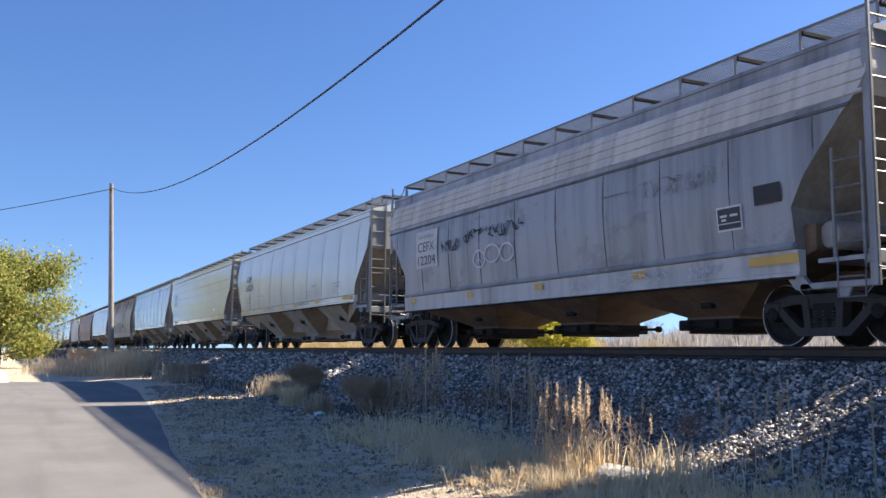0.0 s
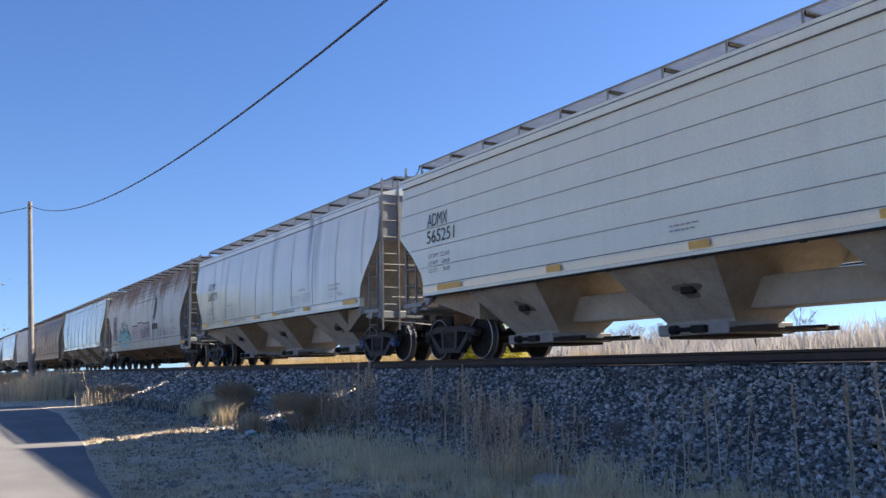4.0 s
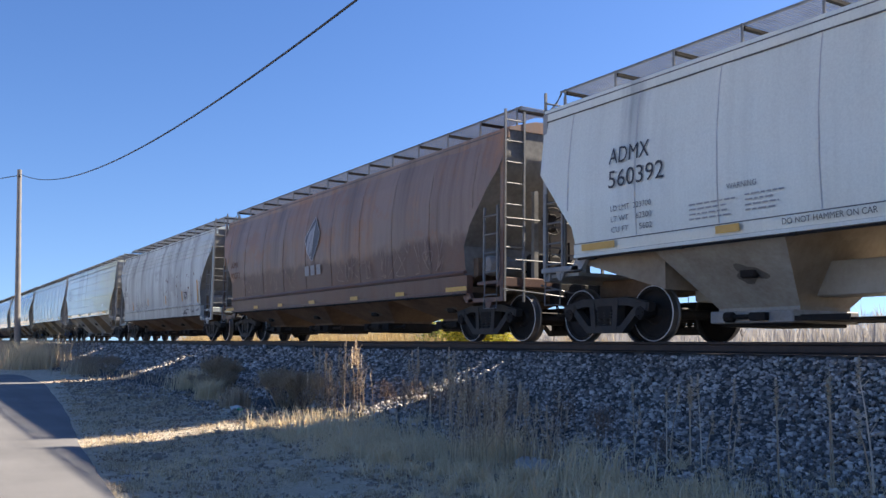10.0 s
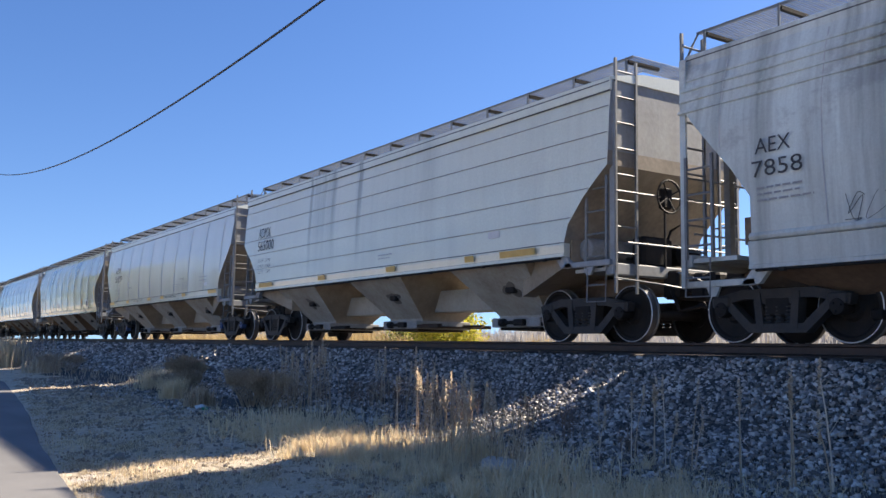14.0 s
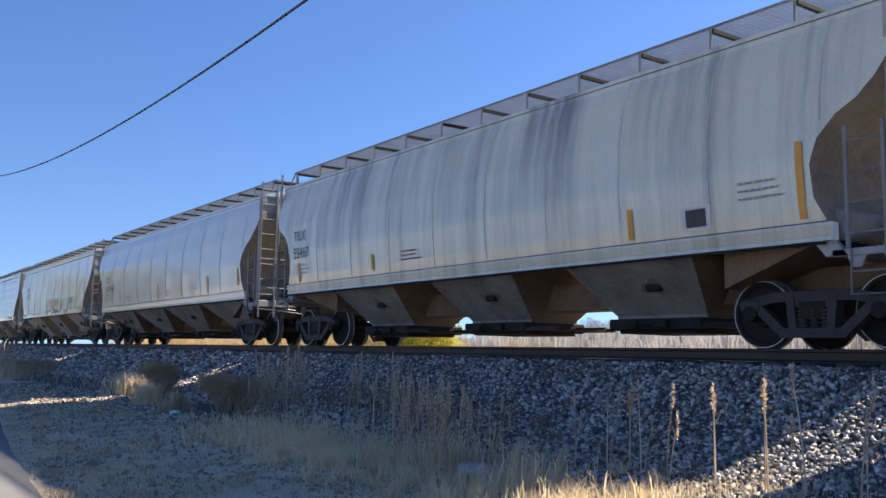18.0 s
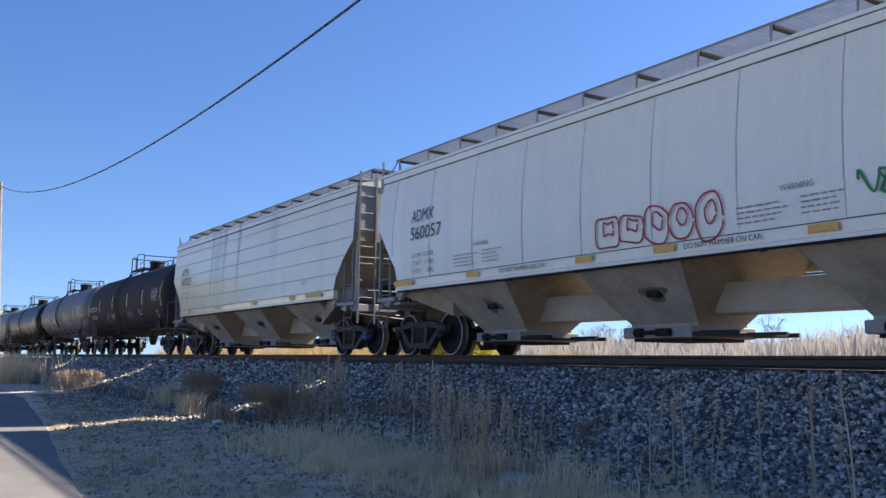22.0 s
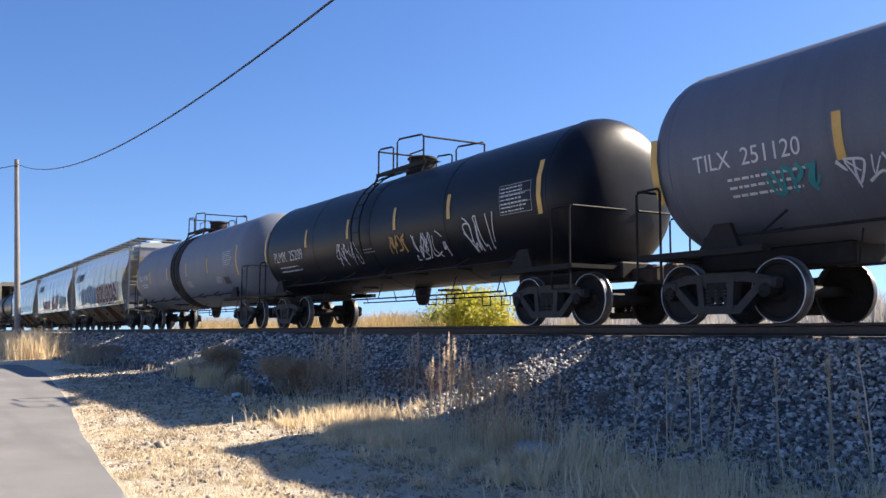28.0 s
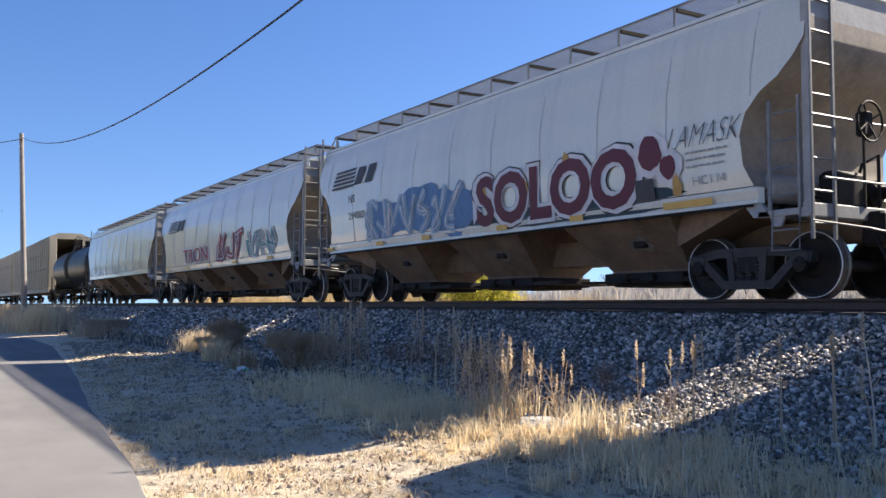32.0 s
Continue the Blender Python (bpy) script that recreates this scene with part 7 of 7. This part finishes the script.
def leafy_tree(name, seed, at, height, radius, count, leaf, mat, label, base=0.25):
    """Tapered trunk, limbs, and a crown of single leaves gathered on the limbs' ends."""
    r3 = np.random.default_rng(seed)
    rp = random.Random(seed)
    ob = tagged(new(name), label, "tree")
    z = float(ground_height(np.array(at[0]), np.array(at[1])))
    ob.matrix_basis = pose(at[0], at[1], z)
    trunk, ends = Build(), []
    trunk.tube([(0, 0, -0.2), (0.05, 0.04, height * 0.25), (-0.05, 0.1, height * 0.5), (0.08, 0, height * 0.8)], height * 0.022, 8, 0, height * 0.006)
    part("trunk", trunk, M_BARK, ob, smooth=True)
    limbs = Build()
    for _ in range(26):
        a, h0 = rp.uniform(0, 6.28), rp.uniform(base * 0.6, 0.75) * height
        up = rp.uniform(0.1, 0.9)
        ln = radius * rp.uniform(0.55, 1.0) * math.sqrt(max(0.15, 1 - ((h0 / height - 0.4) / 0.62) ** 2))
        p1 = Vector((ln * 0.5 * math.cos(a), ln * 0.5 * math.sin(a), h0 + up * ln * 0.3))
        p2 = Vector((ln * math.cos(a + 0.2), ln * math.sin(a + 0.2), h0 + up * ln * 0.8))
        limbs.tube([(0, 0, h0), p1, p2], height * 0.007, 5, 0, height * 0.0015)
        ends += [p1 * 0.9 + p2 * 0.1, p1 * 0.5 + p2 * 0.5, p2, p2]
    tagged(part("limb", limbs, M_BARK, ob), kind="stuff")
    for _ in range(18):
        ends.append(Vector((rp.uniform(-0.35, 0.35) * radius, rp.uniform(-0.35, 0.35) * radius, height * rp.uniform(0.7, 0.98))))
    c = np.array(ends)
    pick = r3.integers(0, len(c), count)
    p = c[pick] + r3.normal(0, radius * 0.15, (count, 3)) * np.array([1, 1, 0.8])
    p[:, 2] = np.maximum(p[:, 2], base * height * r3.uniform(0.35, 1, count))
    u = r3.normal(0, 1, (count, 3))
    u /= np.linalg.norm(u, axis=1)[:, None]
    w = np.cross(u, r3.normal(0, 1, (count, 3)))
    w /= np.linalg.norm(w, axis=1)[:, None]
    s = leaf * r3.uniform(0.6, 1.3, count)[:, None]
    q = np.stack([p - u * s, p + w * s * 0.55, p + u * s, p - w * s * 0.55], 1)
    t = (np.array([[0, 1, 2], [0, 2, 3]])[None] + (np.arange(count) * 4)[:, None, None]).reshape(-1, 3)
    part("crown", mesh_arrays("crown", q.reshape(-1, 3), t, mat), [], ob)
    return ob


leafy_tree("tree", 5, (-77, 0.0), 8.6, 4.6, 42000, 0.125, M_LEAF, "broad tree turning from green to yellow", 0.12)
leafy_tree("tree", 6, (-84, -5.5), 9.8, 5.0, 16000, 0.18, M_LEAF, "broad tree turning from green to yellow", 0.12)
leafy_tree("yellow_bush", 7, (-37.2, 24.5), 2.7, 1.8, 9000, 0.08, M_GOLD, "rounded bush with bright yellow autumn leaves", 0.08)
leafy_tree("yellow_bush", 8, (-43.5, 27.0), 1.7, 2.0, 6000, 0.09, M_LEAF, "low bush with green and yellow leaves", 0.05)

# ---- far side of the track ----
M_FIELD = straw("field_grass", (0.50, 0.37, 0.17), (0.34, 0.245, 0.11), (0.58, 0.46, 0.24), thin=0.35)
n = 42000
bx2 = rng.uniform(-190, 15, n)
by2 = 17 + rng.uniform(0, 1, n) ** 1.5 * 70
bz2 = ground_height(bx2, by2)
bh2 = rng.uniform(0.15, 0.5, n) * (0.6 + 0.7 * patchy(bx2, by2, 0.35))
tagged(part("field_grass", blades(bx2, by2, bz2, bh2, 0.4, 0.03 + 0.0012 * by2, M_FIELD, "field_grass"), []), "golden dry grass of the field beyond the track", "grass", kind="stuff")
n = 32000
kx = rng.uniform(-95, -20, n)
ky = 24 + rng.uniform(0, 9, n)
kh = rng.uniform(0.5, 2.3, n) * (0.35 + 0.8 * patchy(kx, ky, 0.5)) * np.clip((-31 - kx) / 8, 0.16, 1)
tagged(part("brush_thicket", blades(kx, ky, ground_height(kx, ky), kh, 0.5, rng.uniform(0.02, 0.05, n), M_FIELD, "brush_thicket"), []), "tan leafless brush beyond the track", "brush", kind="stuff")
# twig tones lightened: distance haze is mixed into the colour
M_TWIG = straw("hazed_far_twigs", (0.40, 0.385, 0.37), (0.33, 0.32, 0.315), (0.46, 0.40, 0.31), thin=0.35)


def bare_tree(seed, h):
    """A leafless tree whose limbs fork into a haze of twigs."""
    rp = random.Random(seed)
    trunk, twigs = Build(), Build()

    def grow(p, d, ln, r, depth):
        q = p + d * ln
        (trunk if depth < 2 else twigs).tube([p, q], r, 3 if depth > 1 else 5, 0, r * 0.65)
        if depth < 5:
            for _ in range(3 if depth < 4 else 2):
                e = (d + Vector((rp.uniform(-0.75, 0.75), rp.uniform(-0.75, 0.75), rp.uniform(-0.1, 0.5)))).normalized()
                grow(q, e, ln * rp.uniform(0.6, 0.82), max(r * 0.55, 0.02), depth + 1)
    grow(Vector((0, 0, -0.1)), Vector((0, 0, 1)), h * 0.27, h * 0.02, 0)
    ob = tagged(new("bare_tree"), "leafless grey tree far off beyond the field", "tree", "far line of bare trees")
    part("trunk", trunk, M_BARK, ob)
    tagged(part("twig", twigs, M_TWIG, ob), kind="stuff")
    return ob


far = [bare_tree(300 + i, 8.0) for i in range(5)]
rnd = random.Random(12)
for i in range(110):
    y = rnd.uniform(120, 175)
    x = -1.95 * y * 1.0 + (i / 109.0) * 2.05 * y + rnd.uniform(-4, 4)
    s = rnd.uniform(0.5, 1.1) * (1.3 if 34 < i < 86 else 0.9)
    m = pose(x, y, 1.25, 0, 0, rnd.uniform(0, 360)) @ Matrix.Scale(s, 4)
    if i < len(far):
        far[i].matrix_basis = m
    else:
        c = copy_thing(far[i % len(far)], m)
        c.scale = (s, s, s)
n = 90000
tx = rng.uniform(-420, 40, n)
ty = rng.uniform(110, 190, n)
tagged(part("far_brush", blades(tx, ty, np.full(n, 1.25), rng.uniform(1.6, 7.0, n) * (0.6 + 0.7 * patchy(tx, ty, 0.06)), 0.35, rng.uniform(0.12, 0.35, n), M_TWIG, "far_brush"), []), "grey-brown brush at the far edge of the field", "brush", kind="stuff")


def motions():
    """The train rolls past; its wheels turn on the rail."""
    for car, _ in CARS.values():
        x, y, z = car.matrix_basis.translation
        walk(car, [(t, pose(x + shift(t), y, z)) for t in range(0, 33)])
    first = {}
    for wheel, s in ROLLING:
        if s not in first:
            walk(wheel, [(i / FPS, pose(s * 0.889, 0, 0) @ Matrix.Rotation(shift(i / FPS) / WHEEL, 4, "Y")) for i in range(0, 32 * FPS + 1)])
            first[s] = wheel.animation_data
        else:
            wheel.rotation_mode = "QUATERNION"
            keys = wheel.animation_data_create()
            keys.action = first[s].action
            keys.action_slot = first[s].action_slot


motions()
